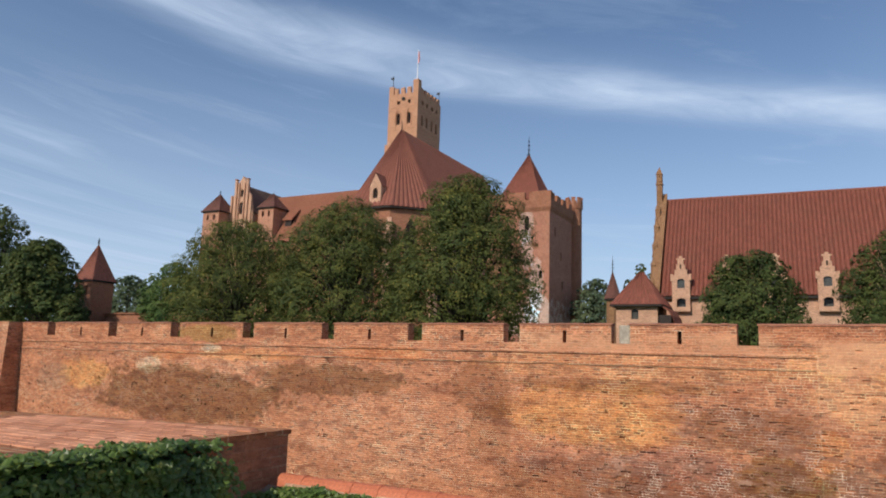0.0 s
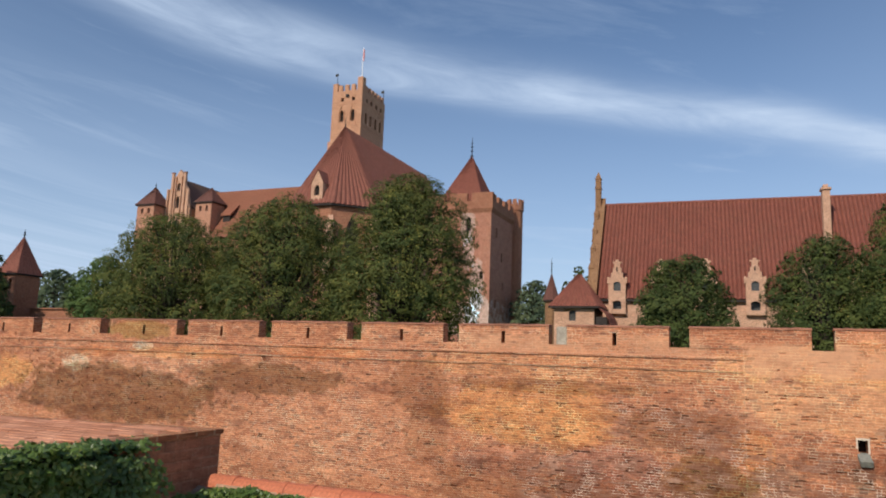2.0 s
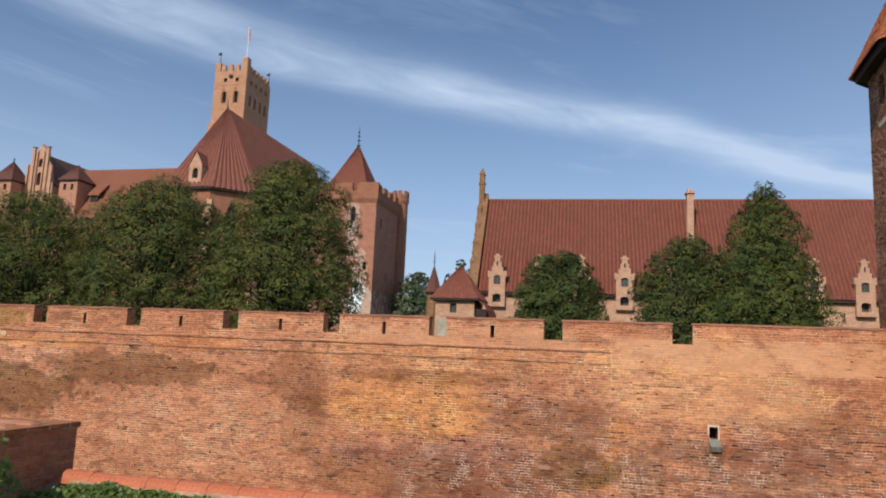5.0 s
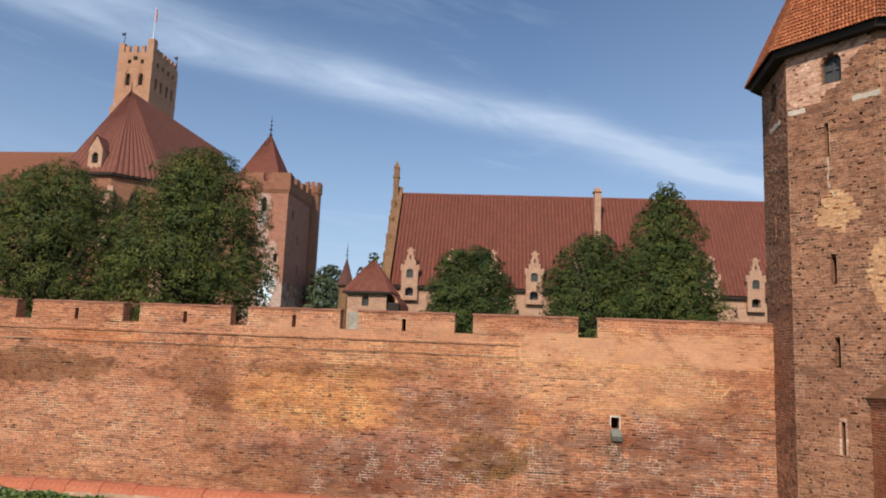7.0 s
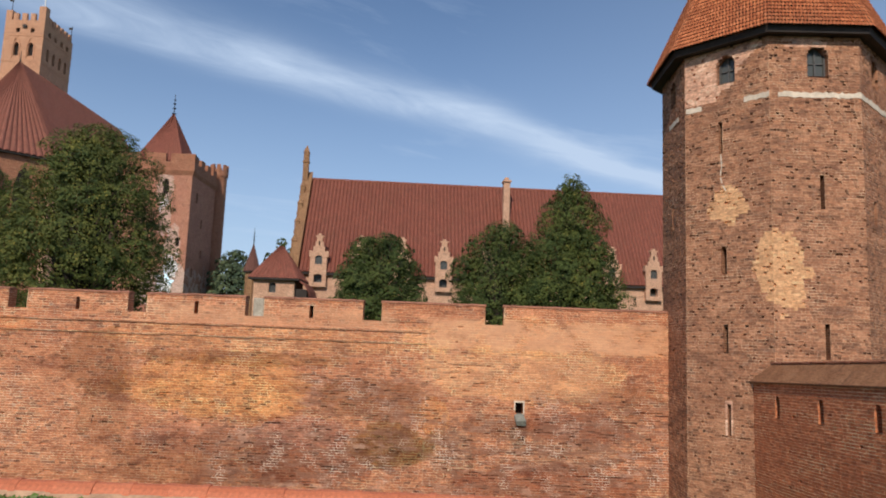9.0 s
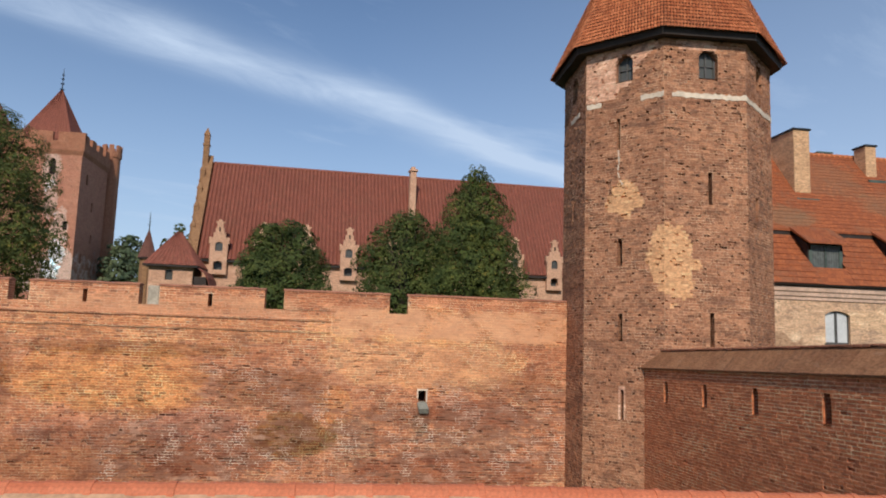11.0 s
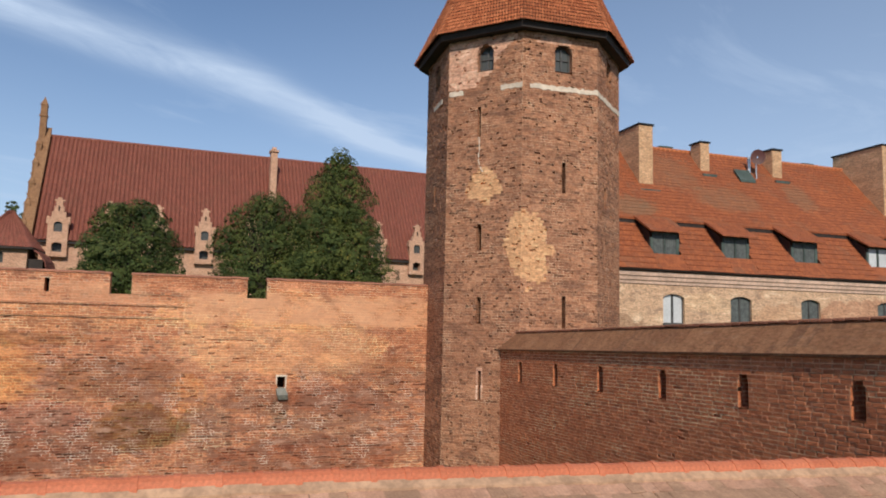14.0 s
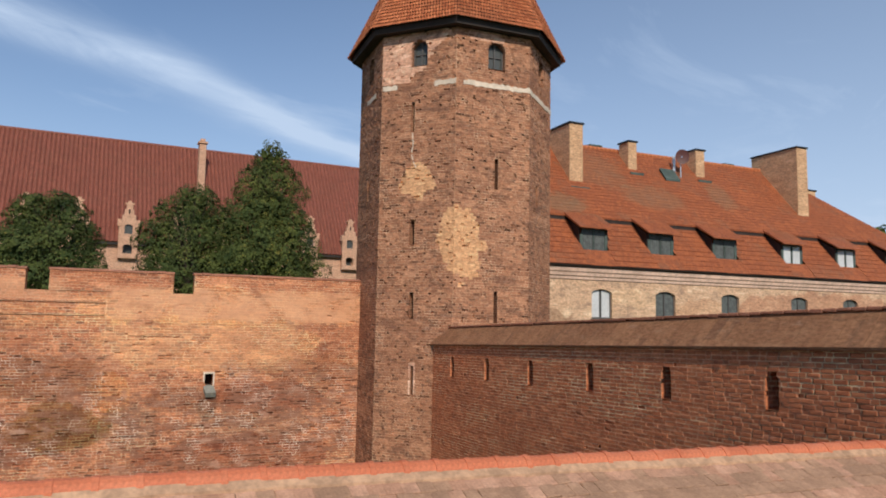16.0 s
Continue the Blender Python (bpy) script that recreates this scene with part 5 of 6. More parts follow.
def crown_lobes(w, zlow, ztop, rs, n=14):
    """Many overlapping lobes over an egg-shaped crown w wide, uneven at the rim, widest below the middle."""
    h = ztop - zlow
    out = [(0, 0, zlow + h * 0.44, w * 0.375, h * 0.40)]
    n = n * 4
    for k in range(n):
        a = k * 2.39996 + rs.uniform(-0.5, 0.5)
        f = (k + 0.5) / n
        zz = zlow + h * (0.03 + 0.88 * f)
        fat = max(0.12, 1 - (abs(f - 0.40) / 0.64) ** 2.3) ** 0.55
        lr = w * rs.uniform(0.075, 0.155)
        r = max(0.0, w * 0.5 * fat * rs.uniform(0.88, 1.05) - lr * 0.95)
        out.append((r * math.cos(a), r * math.sin(a), zz, lr * 1.1, lr * rs.uniform(0.7, 0.95)))
    out.append((rs.uniform(-0.4, 0.4), 0, ztop - h * 0.10, w * 0.15, h * 0.10))
    return out


RS = np.random.RandomState(11)
SPIRE = [(0.4, 0, 10.2, 2.3, 1.9), (0.4, 0, 11.6, 1.3, 1.4)]
for k in range(18):
    f = k / 17
    r = (1 - f) * 1.6 + 0.12
    SPIRE.append((0.4 + r * math.cos(k * 2.4), r * math.sin(k * 2.4), 10.2 + 3.0 * f, 1.0 - 0.35 * f, 0.95 - 0.2 * f))
make_tree("large broad green deciduous tree behind the curtain wall", -47.4, 50, 1.2, crown_lobes(12.6, 2.0, 14.1, RS, 16), 0.135, M_LEAF, 120000)
make_tree("large rounded deciduous tree with yellowing leaves", -35.6, 50, 1.2, crown_lobes(12.4, 2.0, 15.3, RS, 16), 0.135, M_LEAF, 125000)
make_tree("tall dense deciduous tree with yellowing leaf tips", -23.5, 48, 1.2, crown_lobes(11.3, 1.6, 15.6, RS, 18), 0.13, M_LEAF, 135000)
make_tree("bright green tree beside darker ones", -68.6, 62, 1.2, crown_lobes(9.0, 2.0, 12.6, RS, 12), 0.21, M_LEAF_LIGHT, 36000)
make_tree("dark green tree in shade beside a small tower", -73.0, 48, 1.2, crown_lobes(9.6, 1.5, 13.4, RS, 14), 0.26, M_LEAF_DARK, 40000)
make_tree("low dark green bush below a small tower", -67.6, 48, 1.2, crown_lobes(4.6, 1.2, 7.4, RS, 8), 0.2, M_LEAF_DARK, 14000)
make_tree("tall dark green tree at the wall's far end", -82.0, 48, 1.2, crown_lobes(12.0, 1.5, 17.6, RS, 14), 0.28, M_LEAF_DARK, 32000)
make_tree("small distant grey-green tree", -98.5, 80, 1.5, crown_lobes(9.5, 3.0, 14.0, RS, 10), 0.36, M_LEAF_HAZE, 14000)
make_tree("small round deciduous tree before a brick wing", -4.2, 50, 1.2, crown_lobes(6.9, 2.0, 9.4, RS, 14), 0.115, M_LEAF_DARK, 70000)
make_tree("green tree with a low broad crown", 4.1, 51, 1.2, crown_lobes(7.4, 1.5, 10.7, RS, 14), 0.115, M_LEAF_DARK, 70000)
make_tree("tall pointed deciduous tree with yellow tips", 8.4, 49.5, 1.2, crown_lobes(8.8, 1.5, 10.4, RS, 16) + SPIRE, 0.115, M_LEAF_MID, 120000)
make_tree("distant tree behind a square tower", -30.8, 108, 2.2, crown_lobes(7.5, 5.0, 15.0, RS, 10), 0.4, M_LEAF_HAZE, 9000)
make_tree("distant dark conifer behind roofs", -23.9, 107, 2.2, [(0.5, 0, 9, 2.8, 3.4), (0.6, 0, 12.0, 2.1, 2.2), (-1.3, 0, 13.3, 1.1, 1.2), (0.1, 0, 15.6, 0.8, 1.2), (1.6, 0, 14.3, 0.9, 1.0), (2.6, 0, 12.6, 1.2, 1.2)], 0.4, M_LEAF_DARK, 6000, name="conifer_tree")
make_tree("distant dark trees beyond a house", 88, 62, 1.5, crown_lobes(12, 2.0, 15.0, RS, 10), 0.6, M_LEAF_DARK, 5000)


# ---- house with dormers beyond the tower ----
def roof_z(y):
    return 5.05 + (y - 35.4) * 1.23


def make_house():
    h = thing("house", "long brick house with an orange tiled roof and shed dormers", "house", 40, 40, 1)
    x0, x1 = 19.6, 62.0
    wins = [(25.35, 26.8), (30.05, 31.6), (35.35, 36.85), (41.55, 43.1), (46.6, 48.1), (52.0, 53.5), (57.0, 58.5)]
    holes = [(a, b, 2.15, 3.88, 0.22) for a, b in wins]
    at = front(36.0)
    bm = bmesh.new()
    pierced(bm, at, x0, x1, -1.0, 4.6, holes, 0.3)
    for x in (x0, x1):
        quad(bm, (x, 36, -1), (x, 50, -1), (x, 50, 5), (x, 36, 5))
    wpart("wall", bm, M_HOUSE, h)
    for k, (a, b, c, d, r) in enumerate(holes):
        pane(at, a, b, c, d, 0.2, h, (2, 1), curtain=True if k == 0 else M_NET)
        wpart("window_sill", boxes((a - 0.08, 35.93, c - 0.09, b + 0.08, 36.05, c)), M_FRAME, h)
    # moulded cornice and gutter
    bm = bmesh.new()
    prof = [(36.0, 4.35), (35.93, 4.40), (35.90, 4.55), (35.82, 4.60), (35.78, 4.78), (35.70, 4.84), (35.66, 5.06), (36.0, 5.06)]
    loft(bm, [[(x, y, z) for y, z in prof] for x in (x0, x1)])
    wpart("cornice", bm, M_PLASTER, h, "pale moulded plaster cornice")
    bm = bmesh.new()
    loft(bm, [[(x, 35.58 + 0.09 * math.cos(a), 5.20 + 0.09 * math.sin(a)) for a in (math.pi + math.pi * k / 6 for k in range(7))] for x in (x0, x1)])
    wpart("gutter", bm, M_WOOD_AND_SHADE, h, "dark gutter")
    # lower roof strips between dormers, then the upper slope a little proud of them
    dorm = [(24.9, 27.0), (29.95, 32.1), (35.25, 37.45), (41.45, 43.55), (46.8, 48.95), (52.2, 54.3)]
    cuts = [x0, *[v for a, b in dorm for v in (a + 0.1, b - 0.1)], x1]
    for a, b in zip(cuts[::2], cuts[1::2]):
        courses(h, M_ROOF_HOUSE, (a, 35.55, roof_z(35.55)), (b, 35.55, roof_z(35.55)), (a, 38.6, roof_z(38.6)), (b, 38.6, roof_z(38.6)), 11, 0.032)
    for a, b in dorm:
        bm = bmesh.new()
        quad(bm, (a + 0.1, 35.55, roof_z(35.55)), (b - 0.1, 35.55, roof_z(35.55)), (b - 0.1, 36.35, roof_z(36.35)), (a + 0.1, 36.35, roof_z(36.35)))
        wpart("roof_apron", bm, M_ROOF_HOUSE, h)
    # added dark strips that draw the upper roof's shadow line
    for a, b in zip(cuts[::2], cuts[1::2]):
        wpart("fascia", boxes((a, 37.92, roof_z(37.92) + 0.03, b, 38.0, roof_z(37.92) + 0.34)), M_WOOD_AND_SHADE, h)
    bm = bmesh.new()
    lo, up_ = 37.85, 0.44
    xr = 47.4
    loft_pts = [(x0, lo, roof_z(lo) + up_), (56.5, lo, roof_z(lo) + up_), (xr, 43, 14.4), (x0, 43, 14.4)]
    courses(h, M_ROOF_HOUSE, loft_pts[0], loft_pts[1], loft_pts[3], loft_pts[2], 24, 0.02)
    quad(bm, *[(x, y, z - 0.10) for x, y, z in loft_pts])
    quad(bm, loft_pts[0], loft_pts[1], *[(x, y, z - 0.10) for x, y, z in (loft_pts[1], loft_pts[0])])
    quad(bm, (56.5, lo, roof_z(lo) + up_), (x1, 35.5, 5.1), (x1, 50.6, 5.0), (xr, 43, 14.4))
    quad(bm, (x0, 50.6, 5.0), (x1, 50.6, 5.0), (xr, 43, 14.4), (x0, 43, 14.4))
    wpart("upper_roof", bm, M_ROOF_HOUSE, h, "orange clay tiled roof slope with lichen")
    # ridge tiles
    me = mesh_of("ridge_cap", loft(bmesh.new(), [ring(0, 0, 0, 0.13, 8), ring(0, 0, 0.36, 0.15, 8)]), M_ROOF_TOWER)
    x = 27.5
    while x < 49:
        ob = under(new("ridge_cap", me), h)
        ob.location, ob.rotation_euler = (x, 43, 14.42), (0, math.pi / 2, random.uniform(-0.03, 0.03))
        x += 0.37
    for a, b in dorm:
        d = wpart("dormer", boxes((a + 0.06, 36.62, 6.0, a + 0.18, 38.6, 7.2), (b - 0.18, 36.62, 6.0, b - 0.06, 38.6, 7.2), (a + 0.06, 36.62, 5.9, b - 0.06, 36.75, 6.08)), M_GREEN_METAL, h, "shed dormer with dark green sheet-metal cheeks")
        # cheeks fill the wedge up to the small roof
        bm = bmesh.new()
        for x in (a + 0.04, b - 0.04):
            loft(bm, [[(u, 36.66, 6.0), (u, 36.66, 7.52), (u, 38.7, 8.75), (u, 38.7, 8.4)] for u in (x - 0.03, x + 0.03)])
            part("cheek", bm, M_WOOD_AND_SHADE, d)
            bm = bmesh.new()
        loft(bm, [[(u, 36.18, 7.50), (u, 36.18, 7.58), (u, 38.7, 9.12), (u, 38.7, 8.92)] for u in (a - 0.22, b + 0.22)])
        part("dormer_roof", bm, M_ROOF_HOUSE, d)
        at2 = front(36.64)
        pane(at2, a + 0.18, b - 0.18, 6.08, 7.5, 0.05, h, (2, 1), M_GREEN_METAL, curtain=True if a > 41 else M_NET)
    # chimneys: (x0, x1, y0, y1, top)
    for cx0, cx1, cy0, cy1, top in ((26.6, 27.65, 40.2, 44.6, 15.2), (32.5, 33.25, 41.65, 42.75, 14.95), (38.75, 39.6, 41.7, 42.9, 15.05), (46.55, 47.65, 39.4, 43.8, 15.65), (52.5, 53.5, 43.5, 44.3, 13.5)):
        c = wpart("chimney", soft_box(cx0, cy0, min(roof_z(cy0) - 1.2, top - 4.0), cx1, cy1, top - 0.12, 0.03), M_CHIMNEY, h, "buff brick chimney with a dark cap")
        part("cap", soft_box(cx0 - 0.08, cy0 - 0.08, top - 0.12, cx1 + 0.08, cy1 + 0.08, top, 0.02), M_IRON, c)
        if cy0 > 43:
            continue
        part("flashing", boxes((cx0 - 0.15, cy0 - 0.45, roof_z(cy0 - 0.45) + 0.2, cx1 + 0.25, cy0 + 0.05, roof_z(cy0 - 0.45) + 0.36)), M_GREEN_METAL, c)
    for sx, sy in ((30.6, 43.6), (43.6, 43.8)):
        wpart("vent", boxes((sx, sy, 13.6, sx + 0.9, sy + 0.5, 14.75), (sx - 0.1, sy - 0.1, 14.75, sx + 1.0, sy + 0.6, 14.85)), M_GREEN_METAL, h)
    # roof light, steel flue
    y_a, y_b = 41.0, 41.7
    bm = bmesh.new()
    loft(bm, [[(u, y_a, roof_z(y_a) + 0.25), (u, y_a, roof_z(y_a) + 0.42), (u, y_b, roof_z(y_b) + 0.42), (u, y_b, roof_z(y_b) + 0.25)] for u in (35.3, 36.6)])
    wpart("roof_light", bm, M_GREEN_METAL, h, "small green roof light")
    wpart("flue", tube(36.9, 42.0, 12.8, 14.3, 0.13), M_STEEL, h, "steel flue pipe")
    dish = thing("satellite_dish", "round red-brown satellite dish on a house roof", "dish", 37.6, 41.4, 13.2)
    bm = bmesh.new()
    rings = [[(37.05 + r * math.cos(a) * 0.80 - 0.25 * (1 - r / 0.85) * 0, 41.3 + 0.5 * (r / 0.85) ** 2 * -0.3 - r * math.cos(a) * 0.45, 14.15 + r * math.sin(a)) for a in (6.283 * k / 16 for k in range(16))] for r in (0.05, 0.22, 0.4, 0.55)]
    loft(bm, rings, caps=False)
    d = wpart("bowl", bm, M_DISH, dish)
    wpart("mast", tube(37.05, 41.45, 12.6, 14.2, 0.05), M_STEEL, dish)


M_CHIMNEY = brick("chimney_brick", (0.80, 0.56, 0.37), (0.58, 0.37, 0.235), (0.60, 0.46, 0.33), wide=0.26, high=0.085, dark=0.35, mottle=0.2, blots=0.4)
make_house()


# ---- middle castle: long wing with stepped dormer gables ----
def make_wing():
    w = thing("castle_wing", "long brick castle wing under a steep red tiled roof", "castle", 8, 80, 1)
    x0, x1, ye, yr, ze, zr = -15.0, 34.0, 75.0, 81.6, 8.9, 20.05
    gx = [-12.85, -8.55, -4.3, 0.05, 4.5, 8.9, 13.35, 17.8, 22.25, 26.7]
    holes = [(g - 0.42, g + 0.42, 7.75, 8.62, 0.15) for g in gx]
    at = front(ye)
    bm = bmesh.new()
    pierced(bm, at, x0, x1, 0, ze, holes, 0.35)
    for x in (x0, x1):
        bm.faces.new([bm.verts.new(p) for p in ((x, ye, 0), (x, 88, 0), (x, 88, ze), (x, yr, zr - 0.3), (x, ye, ze))])
    quad(bm, (x0, 88, 0), (x1, 88, 0), (x1, 88, ze), (x0, 88, ze))
    wpart("wall", bm, M_LIGHT, w)
    for o in holes:
        pane(at, *o[:4], 0.25, w, (2, 2))
    bm = bmesh.new()
    ribbed(bm, (x0 + 0.2, ye - 0.4, ze - 0.1), (x1, ye - 0.4, ze - 0.1), (x0 + 0.2, yr, zr), (x1, yr, zr), 0.40, 0.16)
    quad(bm, (x0, 88.4, ze - 0.1), (x1, 88.4, ze - 0.1), (x1, yr, zr), (x0, yr, zr))
    wpart("roof", bm, M_ROOF_WING, w, "steep dark red monk-and-nun tiled roof")
    wpart("eave_board", boxes((x0, ye - 0.42, ze - 0.34, x1, ye - 0.05, ze - 0.14)), M_WOOD_AND_SHADE, w)
    bm = bmesh.new()
    loft(bm, [[(x, yr + 0.2 * math.cos(a), zr + 0.2 * math.sin(a)) for a in (6.283 * k / 8 for k in range(8))] for x in (x0, x1)])
    wpart("ridge", bm, M_ROOF_WING, w)
    for g in gx:
        bm = bmesh.new()
        y0 = ye - 0.52
        own = [(g - 0.36, g + 0.36, 9.62, 10.55, 0.18)]
        pierced(bm, front(y0), g - 0.85, g + 0.85, 7.3, 10.8, [*own, (g - 0.42, g + 0.42, 7.75, 8.62, 0.15)], 0.3)
        for s in (-1, 1):
            quad(bm, (g + s * 0.85, y0, 7.3), (g + s * 0.85, y0 + 3, 7.3), (g + s * 0.85, y0 + 3, 10.8), (g + s * 0.85, y0, 10.8))
        # stepped head with a slim cross-shaped top
        for half, a, b in ((0.85, 10.8, 10.95), (0.60, 10.95, 11.45), (0.42, 11.45, 11.95), (0.28, 11.95, 12.45), (0.44, 12.45, 12.6), (0.16, 12.6, 12.8)):
            box(bm, g - half, y0, a, g + half, y0 + 0.45, b)
        box(bm, g - 0.98, y0 - 0.05, 10.35, g - 0.78, y0 + 0.5, 11.0), box(bm, g + 0.78, y0 - 0.05, 10.35, g + 0.98, y0 + 0.5, 11.0)
        d = wpart("dormer_gable", bm, M_LIGHT, w, "pale stepped brick dormer gable")
        pane(front(y0), *own[0][:4], 0.22, w, (2, 2))
        # niche without depth: its shade is a dark sheet before the gable
        shade_back(front(y0), [(g - 0.07, g + 0.07, 11.55, 12.0, 0)], -0.01, w, "small_niche")
        bm = bmesh.new()
        yb = ye + 2.0
        for s in (-1, 1):
            quad(bm, (g + s * 0.95, y0 + 0.4, 10.4), (g + s * 0.95, yb, 10.4), (g, yb + 0.8, 11.8), (g, y0 + 0.4, 11.8))
        wpart("dormer_roof", bm, M_ROOF_WING, w)
    # end gable that rakes up past the roof, with pinnacles
    bm = bmesh.new()
    outline = [(ye - 0.5, 0.0), (yr, 0.0)]
    for k in range(9, -1, -1):
        f = k / 9
        outline.append((ye - 0.5 + f * (yr - ye + 0.5), ze + f * (zr - ze) + 0.85))
    loft(bm, [[(x, y, z) for y, z in outline] for x in (x0 - 0.7, x0 + 0.1)])
    wpart("end_gable", bm, M_GABLE, w, "ochre brick raking end gable")
    for f, hgt in ((0.02, 1.9), (0.22, 1.7), (0.42, 1.7), (0.62, 1.7), (0.80, 1.8), (0.97, 4.2)):
        yy, zz = ye - 0.3 + f * (yr - ye), ze + f * (zr - ze)
        s = 0.30 if f > 0.9 else 0.25
        bm = boxes((x0 - 0.95, yy - s, zz - 1.5, x0 - 0.95 + 2 * s, yy + s, zz + hgt - 0.9), (x0 - 1.02, yy - s - 0.07, zz + hgt - 2.1, x0 - 0.88 + 2 * s, yy + s + 0.07, zz + hgt - 1.9))
        pyramid(bm, [(x0 - 0.95 - 0.05, yy - s - 0.05, zz + hgt - 0.9), (x0 - 0.9 + 2 * s, yy - s - 0.05, zz + hgt - 0.9), (x0 - 0.9 + 2 * s, yy + s + 0.05, zz + hgt - 0.9), (x0 - 1.0, yy + s + 0.05, zz + hgt - 0.9)], (x0 - 0.95 + s, yy, zz + hgt))
        wpart("pinnacle", bm, M_GABLE, w)
    c = wpart("chimney", soft_box(6.62, 78.2, 13, 7.32, 79.2, 20.1, 0.04), M_LIGHT, w, "tall pale brick chimney")
    part("cap", boxes((6.51, 78.05, 20.1, 7.43, 79.35, 20.3), (6.74, 78.4, 20.3, 7.19, 79.0, 20.65)), M_LIGHT, c)
    # the whole wing stands a little askew to the curtain wall
    a, pivot = radians(3.1), Vector((x0, ye, 0))
    w.rotation_euler = (0, 0, a)
    w.location = pivot + Matrix.Rotation(a, 3, "Z") @ (w.location - pivot) + Vector((0.17, 0, 0))


M_GABLE = brick("gable_brick", (0.37, 0.22, 0.125), (0.27, 0.155, 0.095), (0.42, 0.28, 0.17), dark=0.3, mottle=0.4)
make_wing()


# ---- gate house and small towers before the wing ----
def make_gate_house():
    g = thing("gate_house", "small square brick gate house with a red hipped roof", "building", -15.2, 68, 1)
    x0, x1, y0, y1 = -17.0, -13.3, 66.3, 70.5
    hole = [(-15.62, -14.98, 6.0, 6.95, 0.2)]
    bm = bmesh.new()
    block(bm, x0, y0, 0, x1, y1, 7.4, hole)
    wpart("wall", bm, M_LIGHT, g)
    pane(front(y0), *hole[0][:4], 0.25, g, (2, 2))
    cx, cy = (x0 + x1) / 2, (y0 + y1) / 2
    e = 0.45
    bm = bmesh.new()
    a, b, c, d = (x0 - e, y0 - e, 7.3), (x1 + e, y0 - e, 7.3), (x1 + e, y1 + e, 7.3), (x0 - e, y1 + e, 7.3)
    apex0, apex1 = (cx - 0.15, cy, 10.5), (cx + 0.15, cy, 10.5)
    ribbed(bm, a, b, apex0, apex1, 0.4, 0.07)
    ribbed(bm, b, c, apex1, apex1, 0.4, 0.07)
    ribbed(bm, c, d, apex1, apex0, 0.4, 0.07)
    ribbed(bm, d, a, apex0, apex0, 0.4, 0.07)
    wpart("roof", bm, M_ROOF_WING, g, "red ribbed hipped roof")
    wpart("eave_board", boxes((x0 - e, y0 - e, 7.14, x1 + e, y1 + e, 7.3)), M_WOOD_AND_SHADE, g)
    # swept lean-to roof on one side
    bm = bmesh.new()
    pts = [(x1 + 0.3, 7.3), (x1 + 0.9, 6.9), (x1 + 1.3, 6.3), (x1 + 1.5, 5.6)]
    loft(bm, [[(x, y0 - 0.1, z), (x, y1, z), (x, y1, z - 0.15), (x, y0 - 0.1, z - 0.15)] for x, z in pts])
    wpart("lean_to_roof", bm, M_ROOF_WING, g)
    wpart("lean_to", boxes((x1, y0 + 0.4, 0, x1 + 1.1, y1, 6.4)), M_WOOD_AND_SHADE, g)


make_gate_house()


def make_cone_turret(name, label, cx, cy, half, z1, apex, spike, wall_mat, roof_mat, sides=4, z0=1.0, over=0.35):
    t = thing(name, label, "tower", cx, cy, z0, "small towers")
    turn = math.pi / 4 if sides == 4 else math.pi / 8
    r = half / math.cos(math.pi / sides)
    bm = bmesh.new()
    if sides == 4:
        holes = [(cx - 0.25 * half - 0.3 * half, cx - 0.25 * half, z1 - 1.9, z1 - 0.8, 0.2), (cx + 0.25 * half, cx + 0.55 * half, z1 - 1.9, z1 - 0.8, 0.2)]
        block(bm, cx - half, cy - half, z0, cx + half, cy + half, z1, holes)
        shade_back(front(cy - half), holes, 0.35, t, "window")
    else:
        loft(bm, [ring(cx, cy, z0, r, sides, turn), ring(cx, cy, z1, r, sides, turn)])
    wpart("wall", bm, wall_mat, t)
    bm = bmesh.new()
    base = ring(cx, cy, z1 - 0.1, r + over, sides, turn)
    for k in range(sides):
        ribbed(bm, base[k], base[(k + 1) % sides], (cx, cy, apex), (cx, cy, apex), 0.4, 0.06)
    wpart("roof", bm, roof_mat, t, "pointed tiled roof")
    bm = bmesh.new()
    loft(bm, [ring(cx, cy, z1 - 0.3, r + over - 0.05, sides, turn), ring(cx, cy, z1 - 0.1, r + over, sides, turn)])
    wpart("eave_board", bm, M_WOOD_AND_SHADE, t)
    if spike:
        bm = tube(cx, cy, apex - 0.3, apex + spike, 0.07, 0.02, 6)
        for k in range(3):
            z = apex + spike * (0.25 + 0.2 * k)
            loft(bm, [ring(cx, cy, z - 0.1, 0.03, 8), ring(cx, cy, z, 0.2 - 0.04 * k, 8), ring(cx, cy, z + 0.1, 0.03, 8)])
        wpart("finial", bm, M_IRON, t)
    return turned_out(t)


make_cone_turret("watch_turret", "slender brick turret with a dark pointed roof and vane", -25.0, 95, 0.75, 10.6, 14.1, 2.2, M_GABLE, M_ROOF_TURRET, 8, over=0.3)
make_cone_turret("wall_tower", "small square brick tower with a red pyramid roof", -80.7, 59.8, 1.55, 10.4, 14.9, 0.9, M_RED, M_ROOF_CHURCH, 4, over=0.3)
tagged(part("brick_outbuilding", boxes((-78, 60, 1, -60, 62, 6.2), (-78.2, 59.8, 6.2, -59.8, 62.2, 6.35)), M_RED), "low red brick outbuilding behind the curtain wall", "building")


